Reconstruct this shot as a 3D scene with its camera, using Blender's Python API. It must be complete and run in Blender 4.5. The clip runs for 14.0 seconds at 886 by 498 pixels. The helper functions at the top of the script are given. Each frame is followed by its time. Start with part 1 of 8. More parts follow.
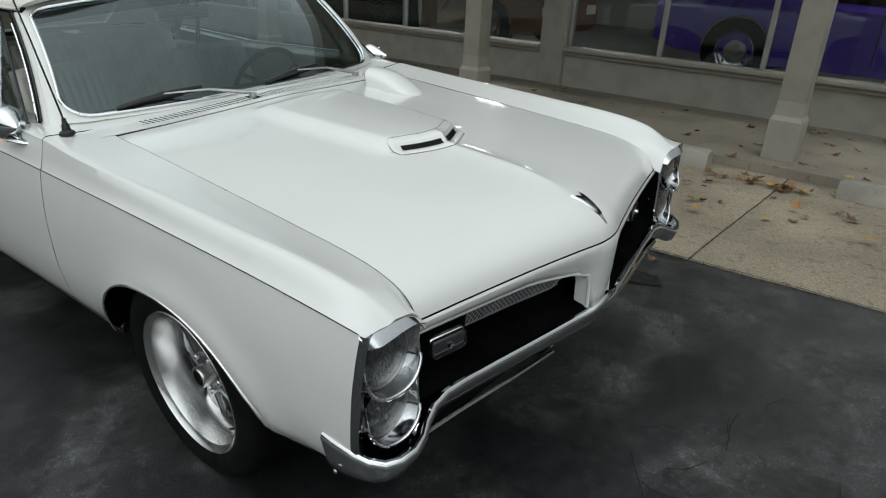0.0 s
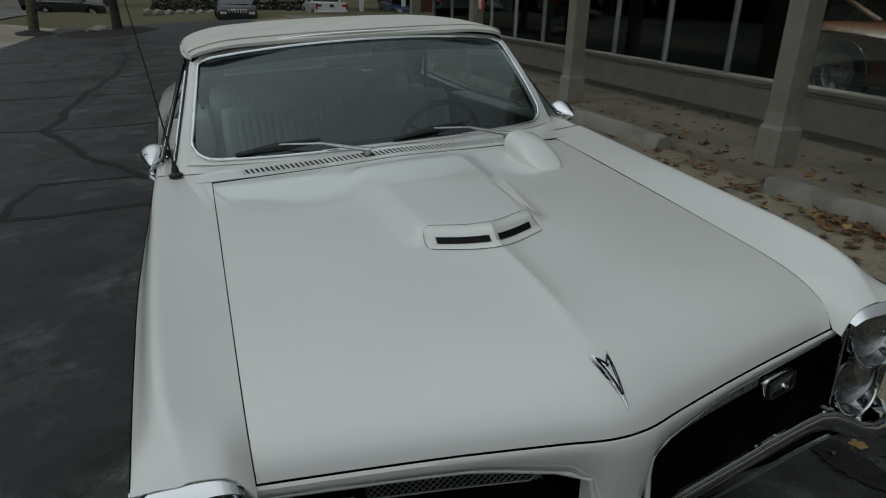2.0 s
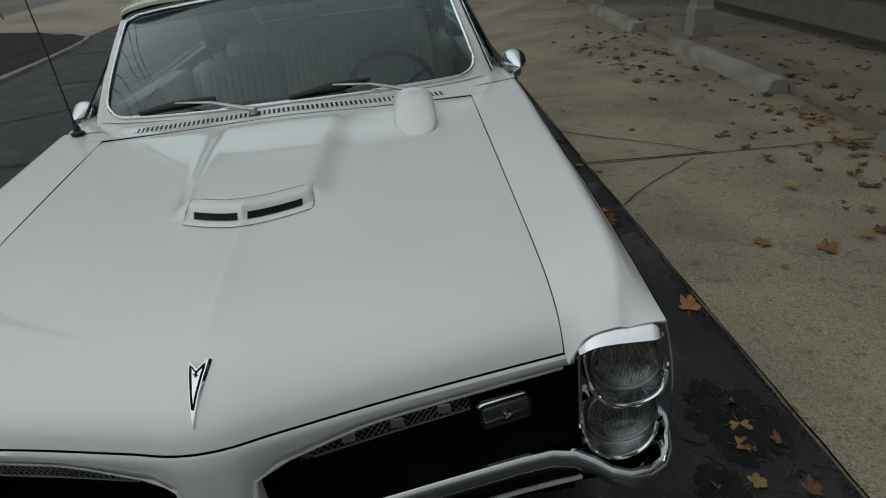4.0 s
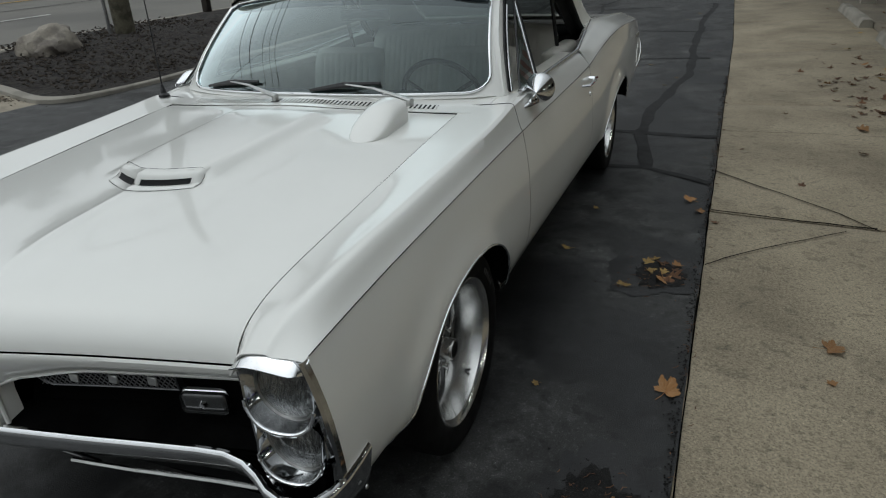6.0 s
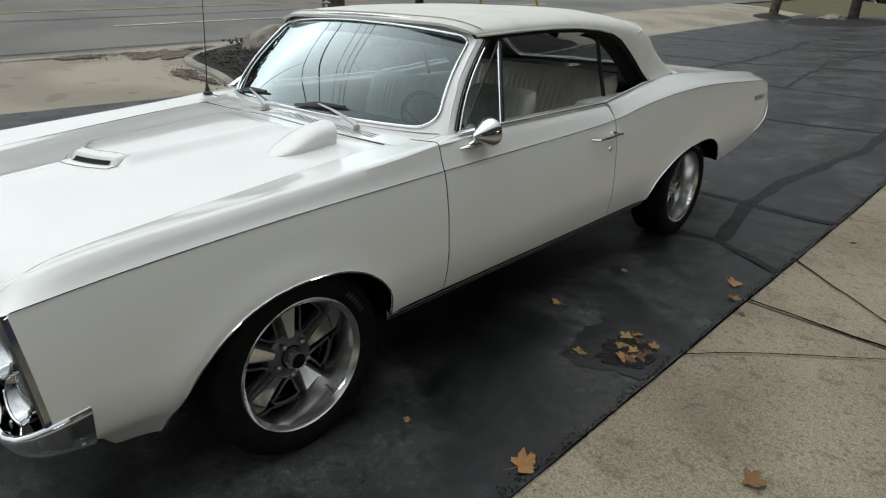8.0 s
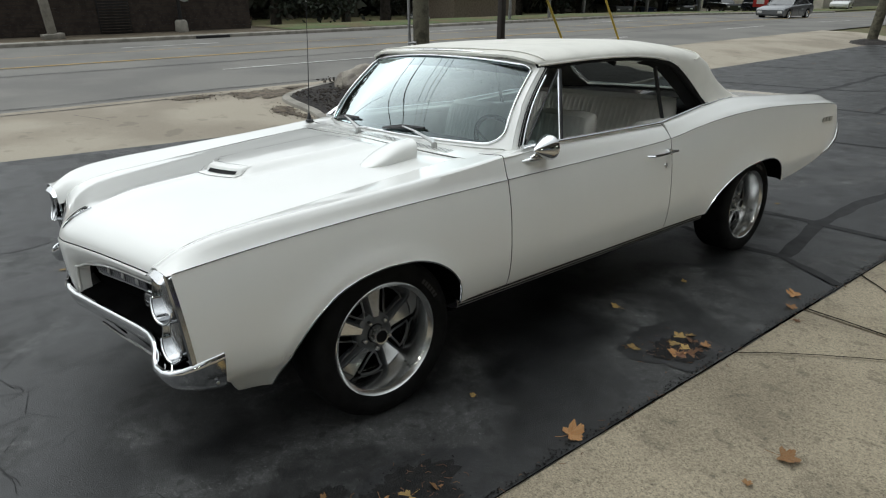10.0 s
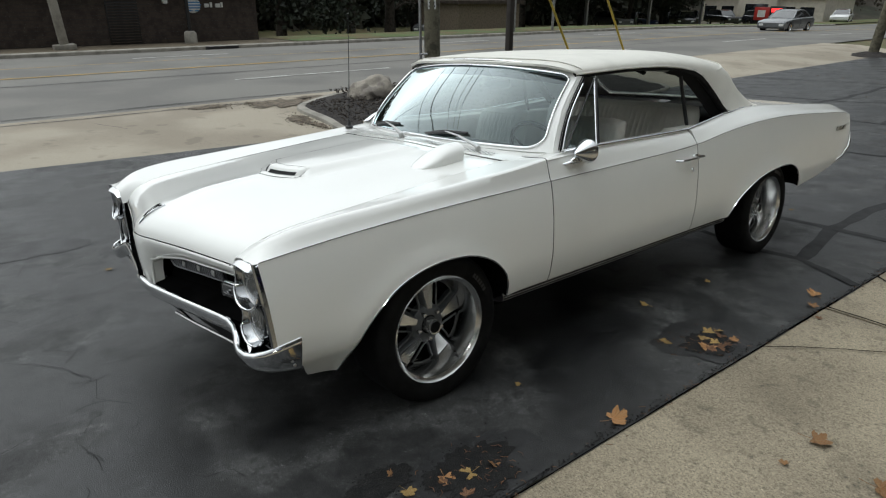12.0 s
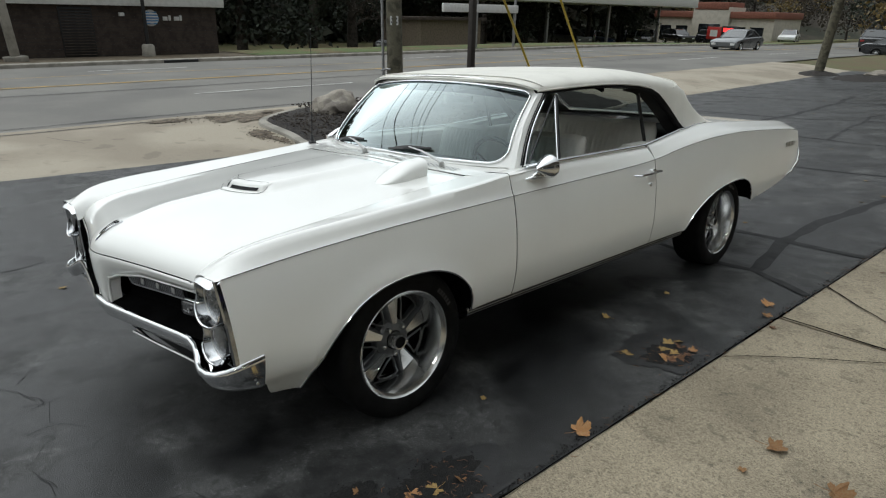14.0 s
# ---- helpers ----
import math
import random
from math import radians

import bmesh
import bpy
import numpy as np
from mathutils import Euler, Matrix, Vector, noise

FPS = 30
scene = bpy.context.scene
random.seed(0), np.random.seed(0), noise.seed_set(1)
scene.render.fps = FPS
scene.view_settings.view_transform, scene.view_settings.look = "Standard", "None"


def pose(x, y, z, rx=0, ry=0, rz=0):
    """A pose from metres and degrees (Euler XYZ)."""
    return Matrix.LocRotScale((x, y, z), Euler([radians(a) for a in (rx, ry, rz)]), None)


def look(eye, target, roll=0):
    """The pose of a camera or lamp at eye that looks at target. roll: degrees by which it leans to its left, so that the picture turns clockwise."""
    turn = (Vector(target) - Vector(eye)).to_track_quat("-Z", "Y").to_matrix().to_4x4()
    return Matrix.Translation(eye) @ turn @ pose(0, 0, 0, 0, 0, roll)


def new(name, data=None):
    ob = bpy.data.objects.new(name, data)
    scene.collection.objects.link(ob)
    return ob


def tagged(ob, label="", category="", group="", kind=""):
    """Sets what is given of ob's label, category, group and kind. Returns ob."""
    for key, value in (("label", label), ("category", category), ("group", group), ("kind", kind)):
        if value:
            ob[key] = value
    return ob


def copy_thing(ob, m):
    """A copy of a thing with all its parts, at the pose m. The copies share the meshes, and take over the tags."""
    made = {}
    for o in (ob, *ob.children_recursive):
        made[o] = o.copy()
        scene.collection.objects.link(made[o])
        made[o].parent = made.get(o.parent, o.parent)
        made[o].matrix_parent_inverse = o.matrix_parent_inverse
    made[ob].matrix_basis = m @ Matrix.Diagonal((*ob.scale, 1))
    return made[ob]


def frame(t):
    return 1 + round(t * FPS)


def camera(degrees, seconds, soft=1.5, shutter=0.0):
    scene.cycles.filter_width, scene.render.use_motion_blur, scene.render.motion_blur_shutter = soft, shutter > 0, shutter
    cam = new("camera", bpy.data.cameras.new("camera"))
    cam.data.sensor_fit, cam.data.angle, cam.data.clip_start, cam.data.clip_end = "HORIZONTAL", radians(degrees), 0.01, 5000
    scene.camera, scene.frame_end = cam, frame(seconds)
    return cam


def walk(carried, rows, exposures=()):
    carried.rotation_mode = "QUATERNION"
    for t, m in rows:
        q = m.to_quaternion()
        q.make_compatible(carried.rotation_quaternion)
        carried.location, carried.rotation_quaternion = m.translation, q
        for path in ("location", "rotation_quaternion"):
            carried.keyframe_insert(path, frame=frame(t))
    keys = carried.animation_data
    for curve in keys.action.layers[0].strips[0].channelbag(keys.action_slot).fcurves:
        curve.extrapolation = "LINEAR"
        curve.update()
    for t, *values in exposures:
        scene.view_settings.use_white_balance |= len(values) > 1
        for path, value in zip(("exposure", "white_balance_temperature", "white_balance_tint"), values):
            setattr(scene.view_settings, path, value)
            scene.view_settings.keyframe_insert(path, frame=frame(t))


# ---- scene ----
cam = camera(69.3, 14.0, soft=1.15)
# Frame of the parking lot: the lot leans about four degrees against the level street and building.
LOT = Matrix(((0.998206, 0.000897, -0.059865, 0), (0.000897, 0.999552, 0.029933, 0), (0.059865, -0.029933, 0.997758, 0), (0, 0, 0, 1)))
PATH = [
    (0, (-1.524, -1.534, 1.446), (-0.133, -0.384, 0.586), -1.12),
    (0.5, (-1.309, -1.540, 1.432), (-0.059, -0.229, 0.586), -2.53),
    (1, (-1.067, -1.510, 1.453), (0.057, -0.090, 0.606), -0.98),
    (1.5, (-0.840, -1.551, 1.446), (0.021, 0.098, 0.711), -2.28),
    (2, (-0.609, -1.646, 1.450), (0.003, 0.111, 0.715), -2.78),
    (2.5, (-0.354, -1.621, 1.424), (0.096, 0.169, 0.653), -0.70),
    (3, (-0.111, -1.652, 1.413), (0.286, 0.124, 0.583), -2.54),
    (5.5, (1.200, -1.708, 1.419), (0.604, 0.008, 0.582), -5.73),
    (6, (1.439, -1.539, 1.404), (0.725, 0.138, 0.582), -3.45),
    (6.5, (1.688, -1.420, 1.400), (0.839, 0.208, 0.606), -4.68),
    (7, (1.967, -1.358, 1.424), (0.936, 0.178, 0.663), -4.41),
    (7.5, (2.143, -1.161, 1.417), (0.977, 0.272, 0.653), -3.17),
    (8, (2.332, -1.025, 1.428), (1.094, 0.359, 0.685), 1.27),
    (8.5, (2.478, -1.068, 1.446), (1.067, 0.177, 0.769), 0.84),
    (11, (2.664, -1.432, 1.418), (1.224, -0.194, 0.789), -0.83),
    (11.5, (2.648, -1.515, 1.422), (1.214, -0.265, 0.802), -0.31),
    (12, (2.652, -1.530, 1.423), (1.202, -0.296, 0.809), -0.55),
    (12.5, (2.660, -1.530, 1.420), (1.226, -0.275, 0.815), -0.78),
    (13, (2.664, -1.539, 1.424), (1.228, -0.281, 0.827), -0.60),
    (13.5, (2.666, -1.544, 1.426), (1.236, -0.273, 0.845), -0.88),
    (14, (2.656, -1.536, 1.428), (1.272, -0.210, 0.856), -0.01),
]
# The clip's own exposure and white balance drift on the way.
EXPOSURE = [(0, -0.22, 6200, 4), (0.5, -0.4, 6150, 3.5), (1, -0.75, 6100, 3), (1.5, -1.0, 6100, 3), (2, -1.21, 6100, 3), (3, -1.36, 6150, 3),
            (4.2, -0.98, 6200, 4), (5.5, -0.60, 6200, 5), (6.5, -0.48, 6230, 6), (7.5, -0.17, 6250, 6.5), (8.5, 0.05, 6270, 6), (11, 0.13, 6250, 6), (14, 0.14, 6260, 6)]
walk(cam, [(t, LOT @ look(eye, target, roll)) for t, eye, target, roll in PATH], EXPOSURE)

# An overcast sky: the sun's sky, drained of colour and evened out by cloud, and a weak broad sun.
world = bpy.data.worlds.new("sky")
scene.world = world
world.use_nodes = True
wn, wl = world.node_tree.nodes, world.node_tree.links
sky = wn.new("ShaderNodeTexSky")
sky.sky_type, sky.sun_disc = "NISHITA", False
sky.sun_elevation, sky.sun_rotation = radians(48), radians(255)
drain_colour = wn.new("ShaderNodeHueSaturation")
drain_colour.inputs["Saturation"].default_value = 0.22
cloud = wn.new("ShaderNodeMix")
cloud.data_type = "RGBA"
cloud.inputs["Factor"].default_value = 0.6
cloud.inputs["B"].default_value = (7.6, 7.7, 7.7, 1)
wl.new(sky.outputs[0], drain_colour.inputs["Color"])
wl.new(drain_colour.outputs[0], cloud.inputs["A"])
# an overcast vault is about three times as bright overhead as at the horizon
where = wn.new("ShaderNodeTexCoord")
split = wn.new("ShaderNodeSeparateXYZ")
vault = wn.new("ShaderNodeMapRange")
vault.inputs["From Min"].default_value, vault.inputs["From Max"].default_value = 0.0, 1.0
vault.inputs["To Min"].default_value, vault.inputs["To Max"].default_value = 0.36, 1.72
shade = wn.new("ShaderNodeMix")
shade.data_type, shade.blend_type = "RGBA", "MULTIPLY"
shade.inputs["Factor"].default_value = 1.0
wl.new(where.outputs["Generated"], split.inputs[0])
wl.new(split.outputs["Z"], vault.inputs["Value"])
wl.new(cloud.outputs["Result"], shade.inputs["A"])
wl.new(vault.outputs[0], shade.inputs["B"])
# the cloud is brighter on the side of the hidden sun
SUN_WAY = Vector((-6.0, -1.6, 7.0)).normalized()
toward = wn.new("ShaderNodeVectorMath")
toward.operation = "DOT_PRODUCT"
toward.inputs[1].default_value = SUN_WAY
near_sun = wn.new("ShaderNodeMapRange")
near_sun.interpolation_type = "SMOOTHSTEP"
near_sun.inputs["From Min"].default_value, near_sun.inputs["From Max"].default_value = -0.1, 1.0
near_sun.inputs["To Min"].default_value, near_sun.inputs["To Max"].default_value = 0.72, 1.95
bright = wn.new("ShaderNodeMix")
bright.data_type, bright.blend_type = "RGBA", "MULTIPLY"
bright.inputs["Factor"].default_value = 1.0
wl.new(where.outputs["Generated"], toward.inputs[0])
wl.new(toward.outputs["Value"], near_sun.inputs["Value"])
wl.new(shade.outputs["Result"], bright.inputs["A"])
wl.new(near_sun.outputs[0], bright.inputs["B"])
wl.new(bright.outputs["Result"], wn["Background"].inputs[0])
wn["Background"].inputs[1].default_value = 0.085
sun = new("sun", bpy.data.lights.new("sun", "SUN"))
sun.data.energy, sun.data.angle, sun.data.color = 0.5, radians(120), (1.0, 0.98, 0.95)
sun.matrix_world = look(SUN_WAY * 12, (0, 0, 0))


# ---- materials ----
def material(name, color, rough=0.5, metal=0.0, coat=0.0, vary=0.12, scale=8.0, fine=120.0, bump=0.0, bump_scale=200.0, rough_vary=0.1, trans=0.0, ior=1.5, second=None, mix=(0.45, 0.6), random_shift=0.0, distort=0.0, detail=6.0, coat_rough=0.03, spec=0.5, speck=None, patchy_gloss=False):
    """A surface with colour variation at two scales, uneven gloss and fine relief; sizes in metres of the object's own space."""
    m = bpy.data.materials.new(name)
    m.use_nodes = True
    nt = m.node_tree
    n, l = nt.nodes, nt.links
    p = n["Principled BSDF"]
    p.inputs["Metallic"].default_value = metal
    p.inputs["IOR"].default_value = ior
    p.inputs["Specular IOR Level"].default_value = spec
    p.inputs["Transmission Weight"].default_value = trans
    p.inputs["Coat Weight"].default_value = coat
    p.inputs["Coat Roughness"].default_value = coat_rough
    co = n.new("ShaderNodeTexCoord")
    big = n.new("ShaderNodeTexNoise")
    big.inputs["Scale"].default_value = scale
    big.inputs["Detail"].default_value = detail
    big.inputs["Distortion"].default_value = distort
    small = n.new("ShaderNodeTexNoise")
    small.inputs["Scale"].default_value = fine
    small.inputs["Detail"].default_value = 3
    l.new(co.outputs["Object"], big.inputs["Vector"])
    l.new(co.outputs["Object"], small.inputs["Vector"])
    ramp = n.new("ShaderNodeMapRange")
    ramp.inputs["From Min"].default_value, ramp.inputs["From Max"].default_value = mix
    l.new(big.outputs["Fac"], ramp.inputs["Value"])
    c = Vector(color[:3])
    d = Vector(second[:3]) if second else c * (1 - 2 * vary)
    two = n.new("ShaderNodeMix")
    two.data_type = "RGBA"
    two.inputs["A"].default_value = (*(c), 1)
    two.inputs["B"].default_value = (*(d), 1)
    l.new(ramp.outputs[0], two.inputs["Factor"])
    grain = n.new("ShaderNodeMapRange")
    grain.inputs["From Min"].default_value, grain.inputs["From Max"].default_value = 0.25, 0.75
    grain.inputs["To Min"].default_value, grain.inputs["To Max"].default_value = 1 - vary, 1 + vary
    l.new(small.outputs["Fac"], grain.inputs["Value"])
    out = n.new("ShaderNodeMix")
    out.data_type, out.blend_type = "RGBA", "MULTIPLY"
    out.inputs["Factor"].default_value = 1
    l.new(two.outputs["Result"], out.inputs["A"])
    l.new(grain.outputs[0], out.inputs["B"])
    last = out.outputs["Result"]
    for size, amount, tone in speck or ():
        pits = n.new("ShaderNodeTexNoise")
        pits.inputs["Scale"].default_value = size
        pits.inputs["Detail"].default_value = 2
        l.new(co.outputs["Object"], pits.inputs["Vector"])
        cut = n.new("ShaderNodeMapRange")
        cut.inputs["From Min"].default_value, cut.inputs["From Max"].default_value = amount, amount + 0.06
        l.new(pits.outputs["Fac"], cut.inputs["Value"])
        spot = n.new("ShaderNodeMix")
        spot.data_type, spot.blend_type = "RGBA", "MULTIPLY"
        spot.inputs["B"].default_value = (tone, tone, tone, 1)
        l.new(cut.outputs[0], spot.inputs["Factor"])
        l.new(last, spot.inputs["A"])
        last = spot.outputs["Result"]
    if random_shift:
        info = n.new("ShaderNodeObjectInfo")
        sh = n.new("ShaderNodeMapRange")
        sh.inputs["To Min"].default_value, sh.inputs["To Max"].default_value = 1 - random_shift, 1 + random_shift
        l.new(info.outputs["Random"], sh.inputs["Value"])
        o2 = n.new("ShaderNodeMix")
        o2.data_type, o2.blend_type = "RGBA", "MULTIPLY"
        o2.inputs["Factor"].default_value = 1
        l.new(last, o2.inputs["A"])
        l.new(sh.outputs[0], o2.inputs["B"])
        last = o2.outputs["Result"]
    l.new(last, p.inputs["Base Color"])
    rr = n.new("ShaderNodeMapRange")
    rr.inputs["To Min"].default_value, rr.inputs["To Max"].default_value = max(rough - rough_vary, 0.0), min(rough + rough_vary, 1.0)
    l.new((ramp if patchy_gloss else big).outputs[0], rr.inputs["Value"])
    l.new(rr.outputs[0], p.inputs["Roughness"])
    if bump:
        b = n.new("ShaderNodeBump")
        b.inputs["Strength"].default_value = 1.0
        b.inputs["Distance"].default_value = bump
        tex = n.new("ShaderNodeTexNoise")
        tex.inputs["Scale"].default_value = bump_scale
        tex.inputs["Detail"].default_value = 4
        l.new(co.outputs["Object"], tex.inputs["Vector"])
        l.new(tex.outputs["Fac"], b.inputs["Height"])
        l.new(b.outputs[0], p.inputs["Normal"])
    return m


def glow(name, color, strength):
    m = material(name, color, 0.4)
    p = m.node_tree.nodes["Principled BSDF"]
    p.inputs["Emission Color"].default_value = (*color, 1)
    p.inputs["Emission Strength"].default_value = strength
    return m


def glass(name, color, rough=0.0, shine=1.7, curve=1.0):
    """A thin pane: clear from the front, mirroring at a slant."""
    m = bpy.data.materials.new(name)
    m.use_nodes = True
    n, l = m.node_tree.nodes, m.node_tree.links
    n.remove(n["Principled BSDF"])
    clear = n.new("ShaderNodeBsdfTransparent")
    clear.inputs[0].default_value = (*color, 1)
    gloss = n.new("ShaderNodeBsdfGlossy")
    gloss.inputs["Roughness"].default_value = rough
    gloss.inputs["Color"].default_value = (0.84, 0.95, 0.96, 1)
    fres = n.new("ShaderNodeFresnel")
    fres.inputs[0].default_value = 1.52
    both = n.new("ShaderNodeMath")
    both.operation = "MULTIPLY"
    both.inputs[1].default_value = shine
    both.use_clamp = True
    bend = n.new("ShaderNodeMath")
    bend.operation = "POWER"
    bend.inputs[1].default_value = curve
    l.new(fres.outputs[0], bend.inputs[0])
    l.new(bend.outputs[0], both.inputs[0])
    mixer = n.new("ShaderNodeMixShader")
    l.new(both.outputs[0], mixer.inputs[0])
    l.new(clear.outputs[0], mixer.inputs[1])
    l.new(gloss.outputs[0], mixer.inputs[2])
    l.new(mixer.outputs[0], n["Material Output"].inputs[0])
    return m


def fluted(name):
    """Headlamp glass: upright flutes and a few cross steps over a grey reflector, with painted glints."""
    m = material(name, (0.27, 0.28, 0.275), 0.20, metal=0.8, vary=0.15, scale=30, coat=1.0, second=(0.16, 0.165, 0.165), mix=(0.40, 0.62))
    n, l = m.node_tree.nodes, m.node_tree.links
    co = n.new("ShaderNodeTexCoord")
    waves = n.new("ShaderNodeTexWave")
    waves.inputs["Scale"].default_value = 85
    waves.inputs["Distortion"].default_value = 0.6
    l.new(co.outputs["Object"], waves.inputs["Vector"])
    # stretched noise paints the flutes' bright and dark glints into the base colour
    prism = n.new("ShaderNodeTexNoise")
    prism.inputs["Scale"].default_value = 1.0
    stretch = n.new("ShaderNodeMapping")
    stretch.inputs["Scale"].default_value = (330, 60, 75)
    l.new(co.outputs["Object"], stretch.inputs["Vector"])
    l.new(stretch.outputs[0], prism.inputs["Vector"])
    tone = n.new("ShaderNodeMapRange")
    tone.inputs["From Min"].default_value, tone.inputs["From Max"].default_value = 0.38, 0.62
    tone.inputs["To Min"].default_value, tone.inputs["To Max"].default_value = 0.25, 1.5
    l.new(prism.outputs["Fac"], tone.inputs["Value"])
    base = n["Principled BSDF"].inputs["Base Color"]
    streak = n.new("ShaderNodeMix")
    streak.data_type, streak.blend_type = "RGBA", "MULTIPLY"
    streak.inputs["Factor"].default_value = 1
    l.new(base.links[0].from_socket, streak.inputs["A"])
    l.new(tone.outputs[0], streak.inputs["B"])
    l.new(streak.outputs["Result"], base)
    b = n.new("ShaderNodeBump")
    b.inputs["Distance"].default_value = 0.0022
    l.new(waves.outputs["Fac"], b.inputs["Height"])
    l.new(b.outputs[0], n["Principled BSDF"].inputs["Normal"])
    return m


PAINT = material("white_car_paint", (0.78, 0.78, 0.745), 0.32, coat=1.0, vary=0.012, scale=2.5, fine=900, rough_vary=0.05, coat_rough=0.04)
CHROME = material("chrome", (0.83, 0.84, 0.85), 0.07, metal=1.0, vary=0.03, scale=9, rough_vary=0.06)
CHROME_WORN = material("dull_chrome", (0.62, 0.62, 0.61), 0.2, metal=1.0, vary=0.06, scale=20, rough_vary=0.08)
BRIGHTTRIM = material("bright_anodised_trim", (0.52, 0.52, 0.51), 0.32, metal=0.9, vary=0.06, scale=10, fine=400)
STEEL = material("brushed_steel", (0.5, 0.5, 0.49), 0.35, metal=1.0, vary=0.08, scale=40, fine=500)
RIM = material("machined_aluminium", (0.72, 0.72, 0.71), 0.20, metal=1.0, vary=0.02, scale=14, fine=600, rough_vary=0.05)
SPOKE = material("gunmetal_wheel_casting", (0.16, 0.165, 0.17), 0.32, metal=0.8, vary=0.06, scale=20)
SPOKE_PAINT = material("dark_grey_wheel_paint", (0.075, 0.08, 0.085), 0.35, coat=0.3, vary=0.08)
RUBBER = material("tyre_rubber", (0.0065, 0.0065, 0.0065), 0.75, spec=0.12, vary=0.2, scale=15, fine=200, bump=0.0006, bump_scale=250)
BLACK = material("black_plastic", (0.012, 0.012, 0.013), 0.42, vary=0.15, scale=20)
SATIN = material("satin_black_metal", (0.003, 0.0035, 0.004), 0.5, spec=0.15, vary=0.15, scale=20)
# near-black without gloss: the deep shade of hollows, put into the colour
VOID = material("hollow_shade_black", (0.004, 0.004, 0.004), 0.9, spec=0.0, vary=0.2)
SEAM = material("panel_gap_black", (0.004, 0.004, 0.004), 0.8, spec=0.0, vary=0.1)
TOPCLOTH = material("white_vinyl_top", (0.69, 0.675, 0.615), 0.62, vary=0.035, scale=6, fine=700, bump=0.0006, bump_scale=900)
VINYL = material("pearl_white_vinyl", (0.6, 0.585, 0.53), 0.45, vary=0.05, scale=9, fine=300, bump=0.0005, bump_scale=500)
DASH = material("black_dash_vinyl", (0.02, 0.021, 0.022), 0.5, vary=0.1)
CARPET = material("dark_carpet", (0.03, 0.03, 0.03), 0.95, vary=0.2, fine=400)
LINING = material("black_top_lining", (0.009, 0.009, 0.009), 0.8, spec=0.2, vary=0.15)
GLASS = glass("windscreen_glass", (0.35, 0.44, 0.44), shine=62.0, curve=2.2)
SHADEGLASS = glass("blue_shade_band_glass", (0.15, 0.18, 0.26), shine=50.0, curve=2.2)
SIDEGLASS = glass("side_glass", (0.5, 0.55, 0.54))
REARVINYL = glass("clear_rear_window", (0.36, 0.39, 0.38), 0.05)
LENS = fluted("headlamp_glass")
PARKLENS = material("clear_lamp_glass", (0.05, 0.052, 0.052), 0.15, metal=0.2, vary=0.1, coat=1.0)
# chrome of the lamp bezel, its colour darkened to stand for dark reflections
BOWL = material("reflection_darkened_chrome", (0.46, 0.47, 0.48), 0.10, metal=1.0, vary=0.08, scale=20)
WORDS = material("pale_print", (0.6, 0.6, 0.58), 0.5)
REDLENS = material("red_tail_lens", (0.28, 0.012, 0.01), 0.2, vary=0.1, coat=1.0)
MESH = material("grey_grille_wire", (0.20, 0.20, 0.205), 0.4, metal=0.9, vary=0.1)
ASPHALT = material("sealed_asphalt", (0.0120, 0.0124, 0.0128), 0.50, spec=0.42, vary=0.42, scale=1.5, detail=10, distort=0.15, fine=190, bump=0.0018, bump_scale=240, rough_vary=0.14, patchy_gloss=True, second=(0.036, 0.0362, 0.0352), mix=(0.45, 0.58), speck=((6, 0.54, 0.60), (1.3, 0.57, 0.75), (2.6, 0.55, 0.55), (9, 0.60, 1.5), (3.1, 0.58, 1.6), (17, 0.58, 0.60), (340, 0.60, 2.4), (90, 0.62, 1.9), (40, 0.60, 1.45)))
ASPHALT_PATCH = material("dark_damp_asphalt", (0.021, 0.0212, 0.0218), 0.46, spec=0.36, vary=0.3, scale=5, fine=190, bump=0.0014, bump_scale=240, rough_vary=0.2, second=(0.012, 0.012, 0.0125), speck=((60, 0.62, 1.8), (6, 0.56, 0.6)))
GRIT = material("loose_black_grit", (0.0085, 0.008, 0.0075), 0.7, spec=0.3, vary=0.4, scale=20, fine=260, bump=0.006, bump_scale=160, second=(0.005, 0.005, 0.005), speck=((130, 0.62, 3.5), (60, 0.6, 0.6)))
TAR = material("crack_filler_tar", (0.011, 0.011, 0.0115), 0.65, spec=0.28, vary=0.15, scale=12, rough_vary=0.15)
ROAD = material("worn_road_asphalt", (0.15, 0.142, 0.125), 0.75, vary=0.14, scale=0.35, fine=60, second=(0.115, 0.109, 0.098), rough_vary=0.1)
CONCRETE = material("weathered_concrete", (0.315, 0.268, 0.190), 0.88, vary=0.36, scale=1.3, fine=110, bump=0.0022, bump_scale=180, second=(0.20, 0.168, 0.118), mix=(0.38, 0.68), random_shift=0.06, speck=((55, 0.60, 0.60), (170, 0.57, 0.58), (14, 0.62, 0.74), (4, 0.62, 0.85), (120, 0.64, 1.35)))
APRON = material("stained_concrete_apron", (0.33, 0.29, 0.225), 0.88, vary=0.1, scale=0.5, fine=60, second=(0.25, 0.215, 0.165), bump=0.001, bump_scale=120, speck=((3, 0.62, 0.8), (40, 0.64, 0.8)))
KERB = material("grey_kerb_concrete", (0.30, 0.28, 0.24), 0.88, vary=0.14, scale=3, fine=120, bump=0.001, bump_scale=150)
WALK = material("walkway_concrete", (0.20, 0.174, 0.132), 0.85, vary=0.2, scale=1.4, fine=110, bump=0.0016, bump_scale=180, second=(0.15, 0.13, 0.10), speck=((70, 0.62, 0.7), (12, 0.64, 0.75)))
